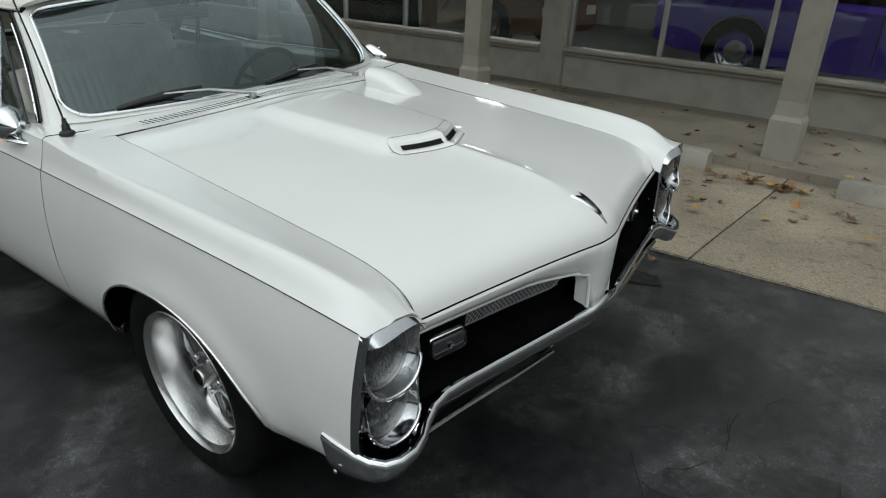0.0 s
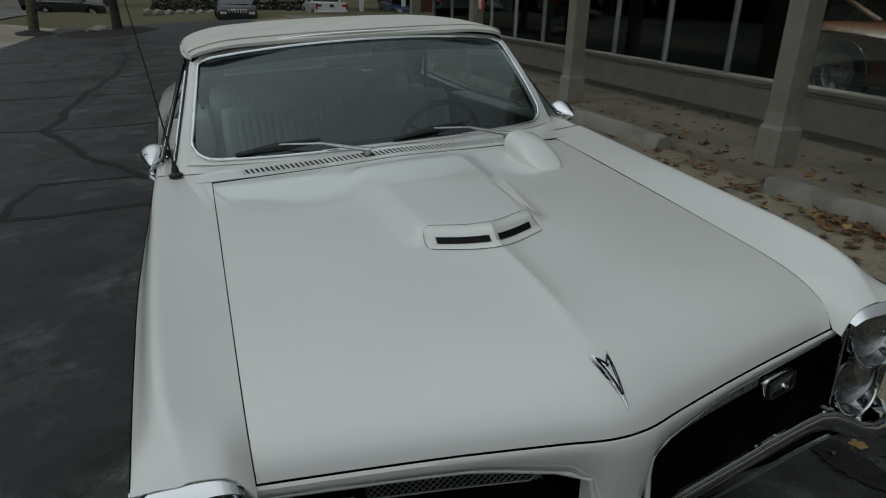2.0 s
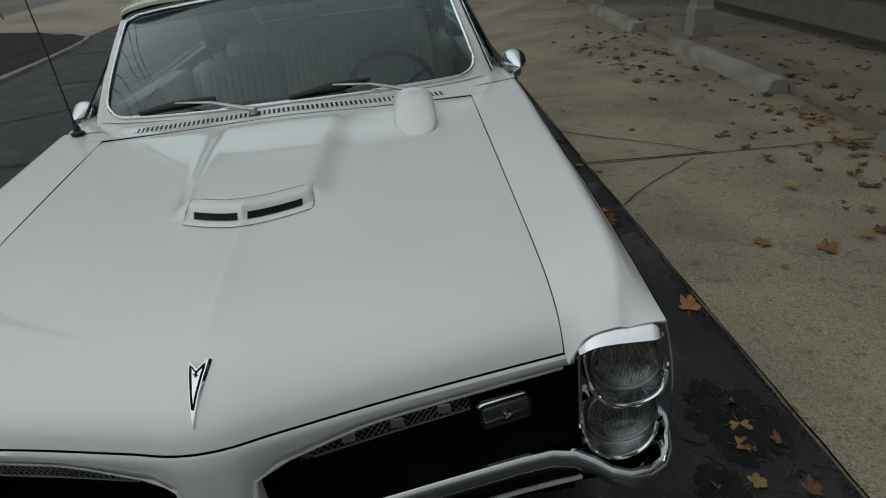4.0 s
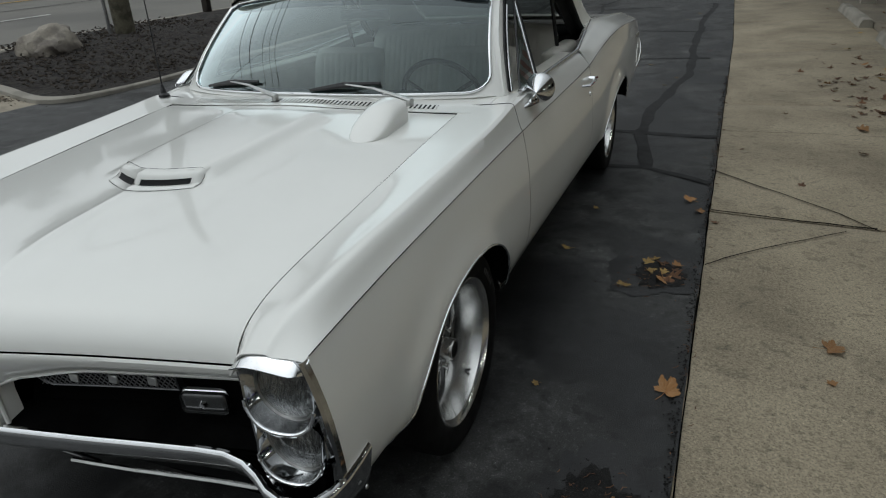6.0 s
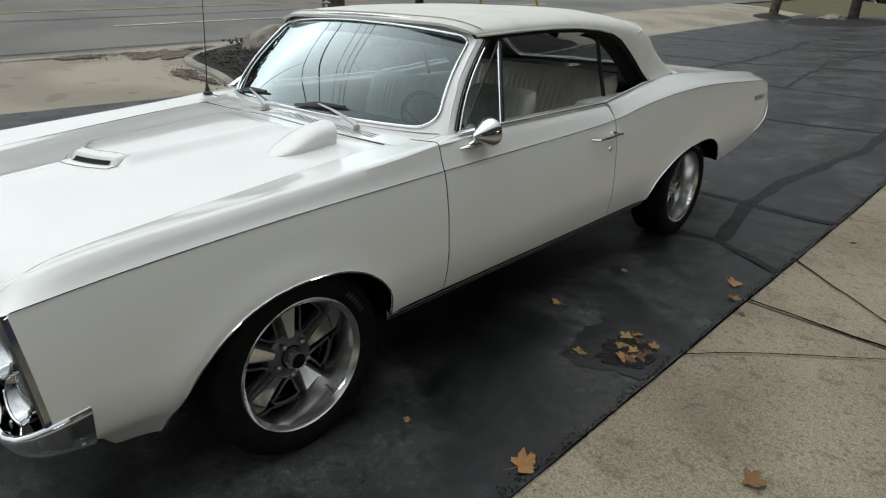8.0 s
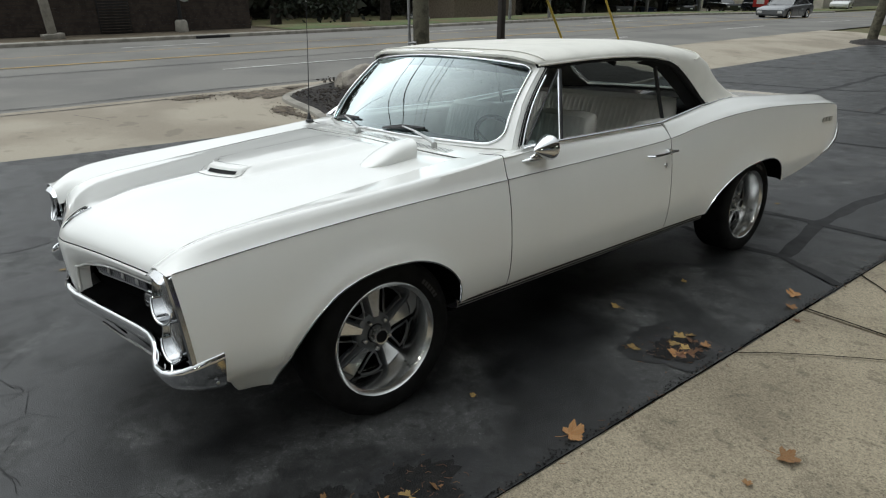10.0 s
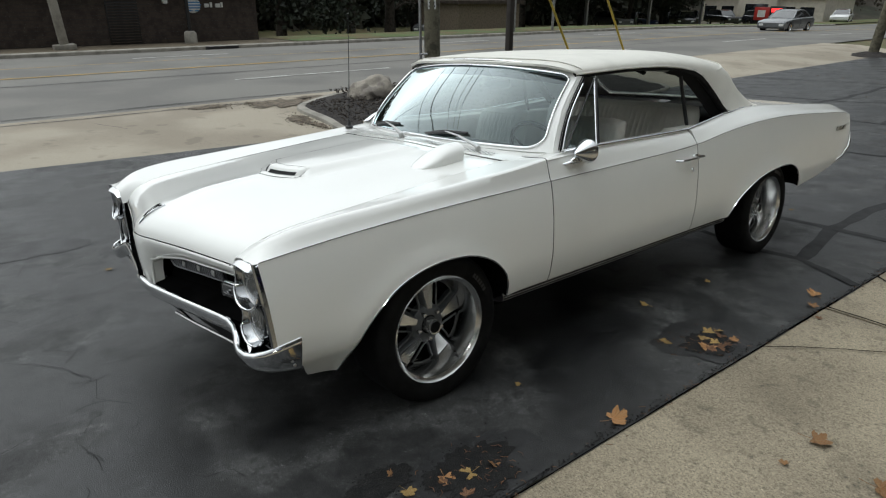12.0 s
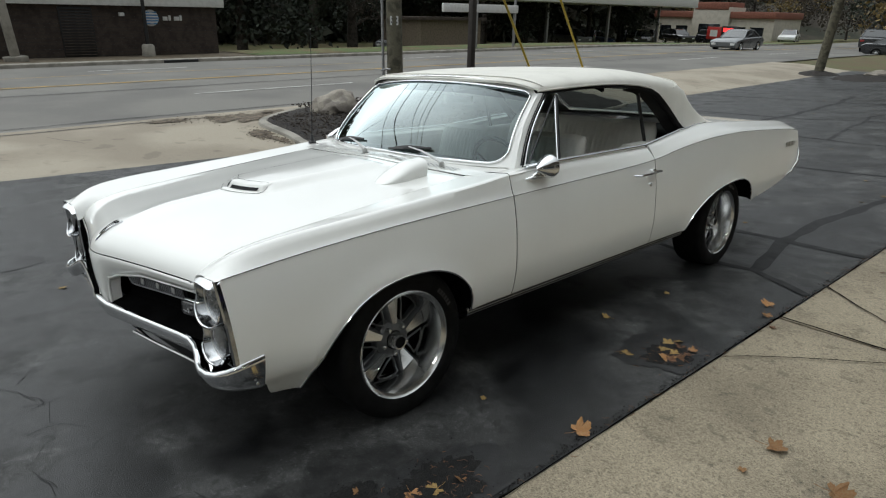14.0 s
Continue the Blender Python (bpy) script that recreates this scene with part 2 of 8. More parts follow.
WALLPAINT = material("grey_painted_brick", (0.27, 0.252, 0.215), 0.75, vary=0.06, scale=5, fine=140, bump=0.0012, bump_scale=90)
TRIM = material("taupe_painted_trim", (0.27, 0.248, 0.210), 0.65, vary=0.06, scale=6, fine=100)
POSTPAINT = material("taupe_post_paint", (0.27, 0.25, 0.212), 0.6, vary=0.06, scale=4, fine=80, bump=0.0006, bump_scale=120)
MULLION = material("aluminium_mullion", (0.33, 0.32, 0.30), 0.5, metal=0.4, vary=0.05)
SHOPGLASS = glass("showroom_glass", (0.80, 0.82, 0.81), shine=1.0)
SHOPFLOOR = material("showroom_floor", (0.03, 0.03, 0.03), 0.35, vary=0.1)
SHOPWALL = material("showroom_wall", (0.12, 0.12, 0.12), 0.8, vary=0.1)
ORANGE = material("burnt_orange_paint", (0.13, 0.05, 0.018), 0.5, coat=0.15, vary=0.03, coat_rough=0.04)
PURPLE = material("violet_paint", (0.085, 0.04, 0.36), 0.45, coat=0.25, vary=0.03, coat_rough=0.04)
DIRT = material("brown_dirt", (0.15, 0.12, 0.085), 0.95, vary=0.3, scale=9, fine=60, second=(0.07, 0.055, 0.04), bump=0.004, bump_scale=60)
DARKRED = material("dark_red_paint", (0.10, 0.012, 0.012), 0.35, vary=0.05, coat=1.0)
MULCH = material("dark_bark_mulch", (0.028, 0.022, 0.018), 0.95, vary=0.4, scale=14, fine=70, bump=0.02, bump_scale=40)
ROCK = material("grey_boulder", (0.30, 0.27, 0.225), 0.9, vary=0.18, scale=3.5, fine=60, bump=0.02, bump_scale=14, second=(0.17, 0.15, 0.13))
WOODPOLE = material("weathered_pole_wood", (0.118, 0.108, 0.074), 0.9, vary=0.25, scale=6, fine=60, bump=0.004, bump_scale=50)
GALV = material("galvanised_steel", (0.33, 0.33, 0.33), 0.5, metal=0.8, vary=0.1)
WHITELINE = material("worn_white_road_paint", (0.52, 0.51, 0.48), 0.8, vary=0.12, scale=3, fine=40, second=(0.33, 0.32, 0.3))
YELLOWLINE = material("worn_yellow_road_paint", (0.46, 0.29, 0.06), 0.8, vary=0.12, scale=3, fine=40, second=(0.33, 0.23, 0.08))
DARKBRICK = material("dark_brown_brick", (0.050, 0.036, 0.028), 0.85, vary=0.2, scale=4, fine=20)
FASCIA = material("white_fascia", (0.62, 0.62, 0.60), 0.6, vary=0.05)
LAWN = material("green_lawn", (0.075, 0.105, 0.028), 0.95, vary=0.35, scale=0.5, fine=12, second=(0.11, 0.085, 0.035))
GRASS = material("autumn_grass", (0.085, 0.085, 0.028), 0.95, vary=0.3, scale=0.6, fine=14, second=(0.10, 0.075, 0.035))
EARTH = material("verge_earth", (0.13, 0.105, 0.07), 0.95, vary=0.25, scale=0.8, fine=20, second=(0.09, 0.07, 0.045))
BARK = material("tree_bark", (0.055, 0.045, 0.036), 0.9, vary=0.25, scale=5, fine=40, bump=0.01, bump_scale=30)
PINE = material("dark_evergreen", (0.022, 0.030, 0.016), 0.8, vary=0.35, scale=1.5, fine=10)
TWIG = material("bare_brown_twigs", (0.075, 0.062, 0.048), 0.9, vary=0.3, scale=1.0, fine=8)
GOLDLEAF = material("yellow_autumn_foliage", (0.20, 0.14, 0.04), 0.7, vary=0.3, scale=2, fine=12)
LEAF_A = material("ochre_leaf", (0.26, 0.145, 0.06), 0.75, vary=0.2, scale=25, fine=300, second=(0.25, 0.115, 0.035), random_shift=0.3)
LEAF_B = material("yellow_leaf", (0.31, 0.225, 0.078), 0.75, vary=0.2, scale=25, fine=300, second=(0.28, 0.155, 0.045), random_shift=0.25)
LEAF_C = material("brown_leaf", (0.15, 0.075, 0.035), 0.8, vary=0.25, scale=25, fine=300, second=(0.09, 0.045, 0.025), random_shift=0.3)
DARKGLASS = material("dark_car_glass", (0.012, 0.014, 0.016), 0.06, vary=0.05, coat=1.0)
CARGREY = material("grey_car_paint", (0.12, 0.125, 0.13), 0.3, metal=0.4, coat=1.0, vary=0.03)
CARBLACK = material("black_car_paint", (0.012, 0.013, 0.016), 0.25, coat=1.0, vary=0.05)
CARWHITE = material("white_truck_paint", (0.66, 0.66, 0.65), 0.35, coat=1.0, vary=0.03)
CARBLUE = material("blue_car_paint", (0.03, 0.05, 0.11), 0.3, coat=1.0, vary=0.03)
REDPAINT = material("red_paint", (0.42, 0.03, 0.025), 0.45, vary=0.05)
YELLOWPAINT = material("yellow_guard_plastic", (0.50, 0.37, 0.05), 0.5, vary=0.06)
STUCCO = material("cream_stucco", (0.48, 0.44, 0.37), 0.85, vary=0.06, scale=2)
ROOFTILE = material("red_roof_tile", (0.23, 0.085, 0.055), 0.8, vary=0.15)
BLUESIGN = material("blue_globe", (0.06, 0.20, 0.42), 0.4, vary=0.05)
WHITESIGN = material("white_sign_face", (0.62, 0.62, 0.60), 0.5, vary=0.04)
BOARD = material("painted_sign_board", (0.5, 0.5, 0.48), 0.6, vary=0.05)
SHINGLE = material("grey_house_wall", (0.26, 0.26, 0.25), 0.8, vary=0.08)
SOFFIT = material("taupe_soffit", (0.24, 0.225, 0.20), 0.8, vary=0.05)


# ---- building helpers ----
def part(name, bm, material, parent=None, label="", smooth=True, matrix=None):
    """Links a bmesh as one mesh object under a thing or a part."""
    me = bpy.data.meshes.new(name)
    if any(e.is_boundary for e in bm.edges):
        mid = sum((v.co for v in bm.verts), Vector()) / max(len(bm.verts), 1)
        outward(bm, (mid.x * 0.3, mid.y + (1.0 if mid.y < 0.3 else 0.0), min(mid.z - 0.3, 0.35)) if parent and parent.name.startswith("convertible") else (mid.x, mid.y, mid.z - 5) if parent is None else mid)
    bm.normal_update()
    if smooth:
        for f in bm.faces:
            f.smooth = True
        for e in bm.edges:
            if len(e.link_faces) == 2 and e.calc_face_angle(0) > radians(38):
                e.smooth = False
    bm.to_mesh(me)
    bm.free()
    for m in material if isinstance(material, (list, tuple)) else [material]:
        me.materials.append(m)
    ob = new(name, me)
    if parent:
        ob.parent = parent
    if matrix:
        ob.matrix_basis = matrix
    if label:
        tagged(ob, label)
    return ob


def thing(name, label, category, matrix=None, group="", kind=""):
    """An empty at the base of a thing that carries its parts."""
    ob = new(name)
    ob.empty_display_size = 0.2
    if matrix:
        ob.matrix_basis = matrix
    return tagged(ob, label, category, group, kind)


def share(name, ob, parent, matrix):
    """Another object on the mesh of ob."""
    o = new(name, ob.data)
    o.parent = parent
    o.matrix_basis = matrix
    return o


def spl(xs, ys):
    """A smooth curve through points, with no overshoot."""
    xs, ys = np.array(xs, float), np.array(ys, float)
    h, d = np.diff(xs), np.diff(ys) / np.diff(xs)
    m = np.zeros(len(xs))
    m[0], m[-1] = d[0], d[-1]
    for i in range(1, len(xs) - 1):
        if d[i - 1] * d[i] > 0:
            w1, w2 = 2 * h[i] + h[i - 1], h[i] + 2 * h[i - 1]
            m[i] = (w1 + w2) / (w1 / d[i - 1] + w2 / d[i])

    def f(x):
        x = min(max(x, xs[0]), xs[-1])
        i = min(int(np.searchsorted(xs, x, "right")) - 1, len(xs) - 2)
        t = (x - xs[i]) / h[i]
        return float((2*t**3 - 3*t*t + 1) * ys[i] + (t**3 - 2*t*t + t) * h[i] * m[i] + (3*t*t - 2*t**3) * ys[i+1] + (t**3 - t*t) * h[i] * m[i+1])
    return f


def lerp(a, b, t):
    return a + (b - a) * t


def step(a, b, x):
    t = min(max((x - a) / (b - a), 0.0), 1.0)
    return t * t * (3 - 2 * t)


def grid(rows, bm=None, flip=False, closed=False, material=0):
    """A sheet of quads through rows of points."""
    bm = bm or bmesh.new()
    vs = [[bm.verts.new(p) for p in r] for r in rows]
    for a, b in zip(vs, vs[1:]):
        n = len(a)
        for i in range(n if closed else n - 1):
            j = (i + 1) % n
            q = [a[i], a[j], b[j], b[i]]
            try:
                f = bm.faces.new(q[::-1] if flip else q)
                f.material_index = material
            except ValueError:
                pass
    return bm


def tube(path, r, n=8, bm=None, cap=True, flat=1.0):
    """A round bar along a path; r may be a number or one for each point; flat squashes it."""
    bm = bm or bmesh.new()
    path = [Vector(p) for p in path]
    rs = r if isinstance(r, (list, tuple)) else [r] * len(path)
    rings, up = [], None
    for i, p in enumerate(path):
        d = (path[min(i + 1, len(path) - 1)] - path[max(i - 1, 0)]).normalized()
        side = d.cross(Vector((0, 0, 1)) if abs(d.z) < 0.9 else Vector((1, 0, 0)))
        if up is not None and side.dot(up) < 0 and abs(side.dot(up)) > 0.3:
            side = -side
        side.normalize()
        up = side
        other = side.cross(d)
        rings.append([p + (side * math.cos(a) + other * math.sin(a) * flat) * rs[i] for a in [2 * math.pi * k / n for k in range(n)]])
    vs = [[bm.verts.new(p) for p in r_] for r_ in rings]
    for a, b in zip(vs, vs[1:]):
        for i in range(n):
            bm.faces.new([a[i], a[(i + 1) % n], b[(i + 1) % n], b[i]])
    if cap:
        bm.faces.new(vs[0][::-1])
        bm.faces.new(vs[-1])
    return bm


def lathe(profile, n=32, bm=None, material=0, axis="x"):
    """A solid of revolution: profile of (along the axis, radius)."""
    bm = bm or bmesh.new()
    rows = []
    for s, r in profile:
        ring = []
        for k in range(n):
            a = 2 * math.pi * k / n
            c, d = r * math.cos(a), r * math.sin(a)
            ring.append((s, c, d) if axis == "x" else (c, s, d) if axis == "y" else (c, d, s))
        rows.append(ring)
    return grid(rows, bm, closed=True, material=material, flip=axis == "y")


def block(x0, x1, y0, y1, z0, z1, bm=None, bevel=0.0, segments=2):
    """A block with rounded edges."""
    own = bmesh.new()
    bmesh.ops.create_cube(own, size=1, matrix=Matrix.Translation(((x0+x1)/2, (y0+y1)/2, (z0+z1)/2)) @ Matrix.Diagonal((abs(x1-x0), abs(y1-y0), abs(z1-z0), 1)))
    if bevel:
        bmesh.ops.bevel(own, geom=own.edges[:], offset=bevel, segments=segments, affect="EDGES", profile=0.5)
    if bm is None:
        return own
    join(bm, own)
    return bm


def join(bm, other, m=None):
    """Adds a bmesh to another."""
    me = bpy.data.meshes.new("joined")
    other.to_mesh(me)
    other.free()
    if m:
        me.transform(m)
    bm.from_mesh(me)
    bpy.data.meshes.remove(me)
    return bm


def mirrored(bm):
    """The same bmesh for the other side of the car."""
    o = bm.copy()
    bmesh.ops.scale(o, vec=(-1, 1, 1), verts=o.verts)
    bmesh.ops.reverse_faces(o, faces=o.faces)
    return o


def sheet_depth(bm, d):
    """Gives a sheet its thickness, inwards."""
    mid = sum((v.co for v in bm.verts), Vector()) / max(len(bm.verts), 1)
    outward(bm, (mid.x * 0.3, mid.y, mid.z - 1.0))
    bm.normal_update()
    bmesh.ops.solidify(bm, geom=bm.faces[:], thickness=INSIDE * d)
    bmesh.ops.recalc_face_normals(bm, faces=bm.faces[:])
    return bm


INSIDE = 1


def outward(bm, centre):
    """Turns a sheet's faces away from a point."""
    bm.normal_update()
    c = Vector(centre)
    if sum(f.normal.dot(f.calc_center_median() - c) * f.calc_area() for f in bm.faces) < 0:
        bmesh.ops.reverse_faces(bm, faces=bm.faces[:])
    return bm


def disc(center, r, n, axis, bm=None, material=0):
    bm = bm or bmesh.new()
    vs = []
    for k in range(n):
        a = 2 * math.pi * k / n
        c, d = r * math.cos(a), r * math.sin(a)
        o = (0, c, d) if axis == "x" else (c, 0, d) if axis == "y" else (c, d, 0)
        vs.append(bm.verts.new(Vector(center) + Vector(o)))
    f = bm.faces.new(vs)
    f.material_index = material
    return bm


# ---- ground and large structure ----
def level(x, y):
    """Height of the ground: the leaning lot, the level walk, the street and the land falling away behind it."""
    a = abs(y)
    yc = math.copysign(a if a < 3 else 3 + 2.5 * math.tanh((a - 3) / 2.5), y)
    lot = 0.06 * max(x, -5.9) - 0.03 * yc
    if x >= 3.6:
        z = 0.055
    elif x > 1.45:
        z = lerp(0.087 - 0.03 * yc, 0.055, step(1.45, 3.5, x))
    elif x > -6.35:
        z = lot
    else:
        z = lerp(0.06 * -5.9 - 0.03 * yc, -0.35, step(6.35, 8.6, -x))
    fall = -0.9 * step(26, 42, -x) - 0.55 * step(34, 80, y) * step(6, 12, -x)
    return z + fall


def lot_edge(y):
    """The seam between asphalt and slabs runs a little askew to the building."""
    return 1.462 + 0.027 * max(min(y, 9.0), -0.3) + 0.010 * max(y - 9.0, 0.0)


def steps(*spans):
    out = []
    for a, b, d in spans:
        out += list(np.arange(a, b, d))
    return out + [spans[-1][1]]


def sheet(name, xs, ys, mat, label, category, dz=0.0, rough_edge=0.0, kind="structure"):
    rows = []
    for y in ys:
        row = []
        for i, x in enumerate(xs):
            w = rough_edge * noise.noise((x, y * 3.1, 2.0)) + 0.4 * rough_edge * noise.noise((x, y * 23, 5.0)) if i in (0, len(xs) - 1) else 0.0
            if rough_edge and i == len(xs) - 1:
                x = lot_edge(y)
            row.append((x + w, y, level(x, y) + dz))
        rows.append(row)
    ob = part(name, grid(rows, flip=False), mat)
    return tagged(ob, label, category, kind=kind)


sheet("ground", steps((-400, -60, 40), (-60, -8, 2), (-8, 6, 0.9), (6, 60, 6), (60, 400, 40)), steps((-300, -20, 20), (-20, 40, 1.5), (40, 100, 6), (100, 600, 50)), GRASS, "dry autumn grass and earth reaching the horizon", "ground", dz=-0.06)
sheet("parking_lot", steps((-6.35, 1.45, 0.4)), steps((-16, 12, 0.15), (12, 33, 1.0)), ASPHALT, "dark sealed asphalt parking lot, damp in patches", "asphalt", rough_edge=0.012)
sheet("lot_entrance", steps((-9.9, -6.33, 0.4)), steps((-16, 33, 0.7)), APRON, "tan concrete apron between lot and street", "concrete", dz=-0.004)
sheet("road", steps((-22.6, -9.7, 1.0)), steps((-60, 40, 2), (40, 200, 8)), ROAD, "worn grey four-lane street asphalt", "road", dz=-0.008)
sheet("verge", steps((-34, -22.75, 1.2)), steps((-60, 60, 3)), EARTH, "brown leaf-strewn verge across the street", "verge", dz=0.02)

sheet("lawn", steps((-34, -24.2, 1.2)), steps((13, 100, 3)), LAWN, "short green lawn across the street", "lawn", dz=0.05)

# far kerb
rows = []
for y in steps((-60, 40, 2), (40, 70, 4)):
    z = level(-22.7, y)
    rows.append([(-22.55, y, z - 0.05), (-22.56, y, z + 0.10), (-22.60, y, z + 0.13), (-22.76, y, z + 0.13), (-22.78, y, z + 0.0)])
tagged(part("far_kerb", grid(rows, flip=True), KERB), "weathered concrete kerb across the street", "kerb", kind="structure")
drain = part("storm_drain", block(-22.60, -22.50, 8.2, 9.5, -0.36, -0.25, bevel=0.01), BLACK)
tagged(drain, "dark storm drain slot in the far kerb", "drain", kind="structure")

# road markings, a few millimetres over the asphalt
def stripe(name, x, y0, y1, w, mat, label):
    rows = []
    for y in steps((y0, y1, 1.5)):
        rows.append([(x - w / 2 + 0.01 * noise.noise((x, y, 1)), y, level(x, y) + 0.004), (x + w / 2, y, level(x, y) + 0.004)])
    return tagged(part(name, grid(rows), mat), label, "road marking", "street markings", "structure")


for x, y0, y1 in ((-13.1, 5.2, 9.9), (-13.1, 17.5, 22.0), (-13.1, 29.5, 34), (-13.1, -7, -2.5), (-13.1, 41, 46), (-20.3, 4.9, 8.1), (-20.3, 17, 21), (-20.3, 29, 33), (-20.3, -8, -4)):
    stripe("white_lane_dash", x, y0, y1, 0.13, WHITELINE, "worn white lane dash on the street")
stripe("yellow_centre_line", -16.5, -40, 140, 0.14, YELLOWLINE, "worn yellow line on the street")
stripe("yellow_centre_line", -19.0, -40, 140, 0.06, YELLOWLINE, "worn yellow line on the street")


def crack(name, pts, w, mat, label, category="crack", dz=0.0035, parent=None):
    """A wandering ribbon of filler or a dark crack lying on the ground."""
    path = []
    for (ax, ay), (bx, by) in zip(pts, pts[1:]):
        n = max(int(math.hypot(bx - ax, by - ay) / 0.05), 2)
        for k in range(n):
            path.append((lerp(ax, bx, k / n), lerp(ay, by, k / n)))
    path.append(pts[-1])
    rows = []
    for i, (x, y) in enumerate(path):
        x2, y2 = path[min(i + 1, len(path) - 1)]
        x1, y1 = path[max(i - 1, 0)]
        d = Vector((x2 - x1, y2 - y1)).normalized()
        nx, ny = -d.y, d.x
        wob = w * 0.8 * noise.noise((x * 1.1, y * 1.1, w * 10)) + min(w, 0.02) * 0.6 * noise.noise((x * 7, y * 7, 3))
        ww = w * (0.8 + 0.35 * noise.noise((x * 3, y * 3, 9)))
        px, py = x + nx * wob, y + ny * wob
        rows.append([(px - nx * ww / 2, py - ny * ww / 2, level(px, py) + dz), (px + nx * ww / 2, py + ny * ww / 2, level(px, py) + dz)])
    ob = part(name, grid(rows, flip=True), mat, parent)
    return ob if parent else tagged(ob, label, category, kind="structure")


T = "black tar sealing a crack in the asphalt"
for pts, w in ((((1.55, 3.93), (0.93, 3.95), (0.56, 3.93), (-0.6, 3.85), (-1.16, 3.79), (-1.76, 3.82), (-2.24, 3.92), (-3.6, 4.1)), 0.10),
               (((1.52, 2.73), (1.09, 2.99), (0.81, 2.99), (0.3, 3.1)), 0.08),
               (((1.09, 2.99), (0.99, 3.89), (1.0, 4.64), (1.1, 5.6), (1.22, 7.0), (1.2, 9.0), (1.36, 14.0)), 0.12),
               (((1.42, 7.6), (0.51, 7.5), (-0.08, 7.53), (-1.2, 7.6), (-2.62, 7.77), (-3.15, 8.04), (-4.6, 8.2)), 0.07),
               (((-2.62, 7.77), (-2.47, 10.46), (-2.24, 14.79), (-2.5, 19.0)), 0.15),
               (((-2.62, 7.77), (-1.92, 6.02), (-1.16, 4.74)), 0.11),
               (((-2.22, 3.94), (-2.25, 4.35), (-2.17, 4.94), (-1.73, 4.88), (-1.21, 4.84)), 0.07),
               (((1.3, 9.9), (-0.19, 10.13), (-3.83, 11.05), (-6.0, 11.2)), 0.07),
               (((0.6, 13.5), (-2.0, 13.0), (-6.0, 13.6)), 0.07),
               (((-5.6, 1.0), (-3.8, 1.3), (-2.4, 1.1)), 0.06),
               (((-6.2, 5.6), (-4.4, 5.9), (-2.9, 6.6)), 0.06),
               (((1.4, 17.5), (-2.0, 17.0), (-6.0, 17.8)), 0.08), (((1.4, 22.5), (-2.0, 22.0), (-4.0, 21.4)), 0.09), (((-0.6, 10.2), (-0.9, 14), (-0.2, 19)), 0.08)):
    crack("tar_seam", pts, w, TAR, T)
rc = random.Random(31)
fine_cracks = [((-2.6, -0.95), (-2.1, -1.1)), ((-2.2, -1.9), (-1.9, -1.5)), ((-0.75, -1.35), (-0.62, -1.22), (-0.50, -1.14), (-0.36, -1.10)), ((-0.30, -1.06), (-0.12, -1.10), (0.02, -1.00))]
for _ in range(34):
    x, y, a = rc.uniform(-1.6, 0.75), rc.uniform(-2.0, -0.95), rc.uniform(0, 6.28)
    pts = [(x, y)]
    for _ in range(rc.randint(2, 5)):
        a += rc.uniform(-0.9, 0.9)
        d = rc.uniform(0.02, 0.07)
        pts.append((pts[-1][0] + d * math.cos(a), pts[-1][1] + d * math.sin(a)))
    fine_cracks.append(tuple(pts))
for pts in fine_cracks:
    crack("hairline_crack", pts, 0.0032, TAR, "fine crack in the asphalt")
for pts, w in ((((-10.1, -2), (-10.2, 2.9), (-10.1, 9.5)), 0.06), (((-9.6, -1), (-9.55, 3.2), (-9.35, 5.0)), 0.045), (((-9.6, 3.4), (-9.0, 4.2)), 0.02), (((-15.0, -20), (-14.7, 8), (-14.6, 40)), 0.08), (((-9.0, 1.0), (-8.2, 1.3)), 0.015)):
    crack("road_joint", pts, w, TAR, "dark joint in the street pavement", dz=0.004)


def blot(name, cx, cy, r, mat, label, dz, squash=1.0, ragged=0.10):
    """A flat patch with an uneven rim lying on the ground."""
    bm = bmesh.new()
    rows = []
    for k in range(7):
        row = []
        for j in range(72):
            a = 2 * math.pi * j / 72
            rr = r * k / 6 * (1 + 0.28 * noise.noise((math.cos(a) * 1.6, math.sin(a) * 1.6, cx * 7)) + ragged * noise.noise((math.cos(a) * 5, math.sin(a) * 5, cy)) + ragged * 0.7 * noise.noise((math.cos(a) * 13, math.sin(a) * 13, cy)))
            x, y = cx + rr * math.cos(a), cy + rr * math.sin(a) * squash
            if cx < 1.45:
                x = min(x, lot_edge(y) - 0.02)
            row.append((x, y, level(x, y) + dz))
        rows.append(row)
    grid(rows, bm, closed=True)
    return tagged(part(name, bm, mat), label, "patch", kind="structure")


blot("asphalt_patch", 1.28, 1.32, 0.21, ASPHALT_PATCH, "round damp sunken patch in the asphalt", 0.003, 1.25)
blot("grit_patch", 1.32, 1.30, 0.105, GRIT, "black wet grit gathered in a sunken patch", 0.006, 1.35, 0.26)
blot("damp_patch", 1.29, -0.25, 0.19, ASPHALT_PATCH, "damp leaf-filled hollow in the asphalt edge", 0.003, 1.6, 0.2)
blot("grit_patch", 1.27, -0.24, 0.12, GRIT, "black grit lying in a leaf-filled hollow", 0.006, 1.5, 0.28)
blot("grit_patch", 1.12, -0.52, 0.07, GRIT, "black grit lying on the damp asphalt", 0.006, 1.8, 0.28)
blot("damp_patch", -2.7, -0.9, 0.22, ASPHALT_PATCH, "dark oil stain on the asphalt", 0.003, 1.6)
crack("lot_edge_gap", [(lot_edge(y) + 0.002, y) for y in np.arange(-12, 20.1, 0.5)], 0.007, SEAM, "dirty gap between asphalt and concrete", dz=0.006)

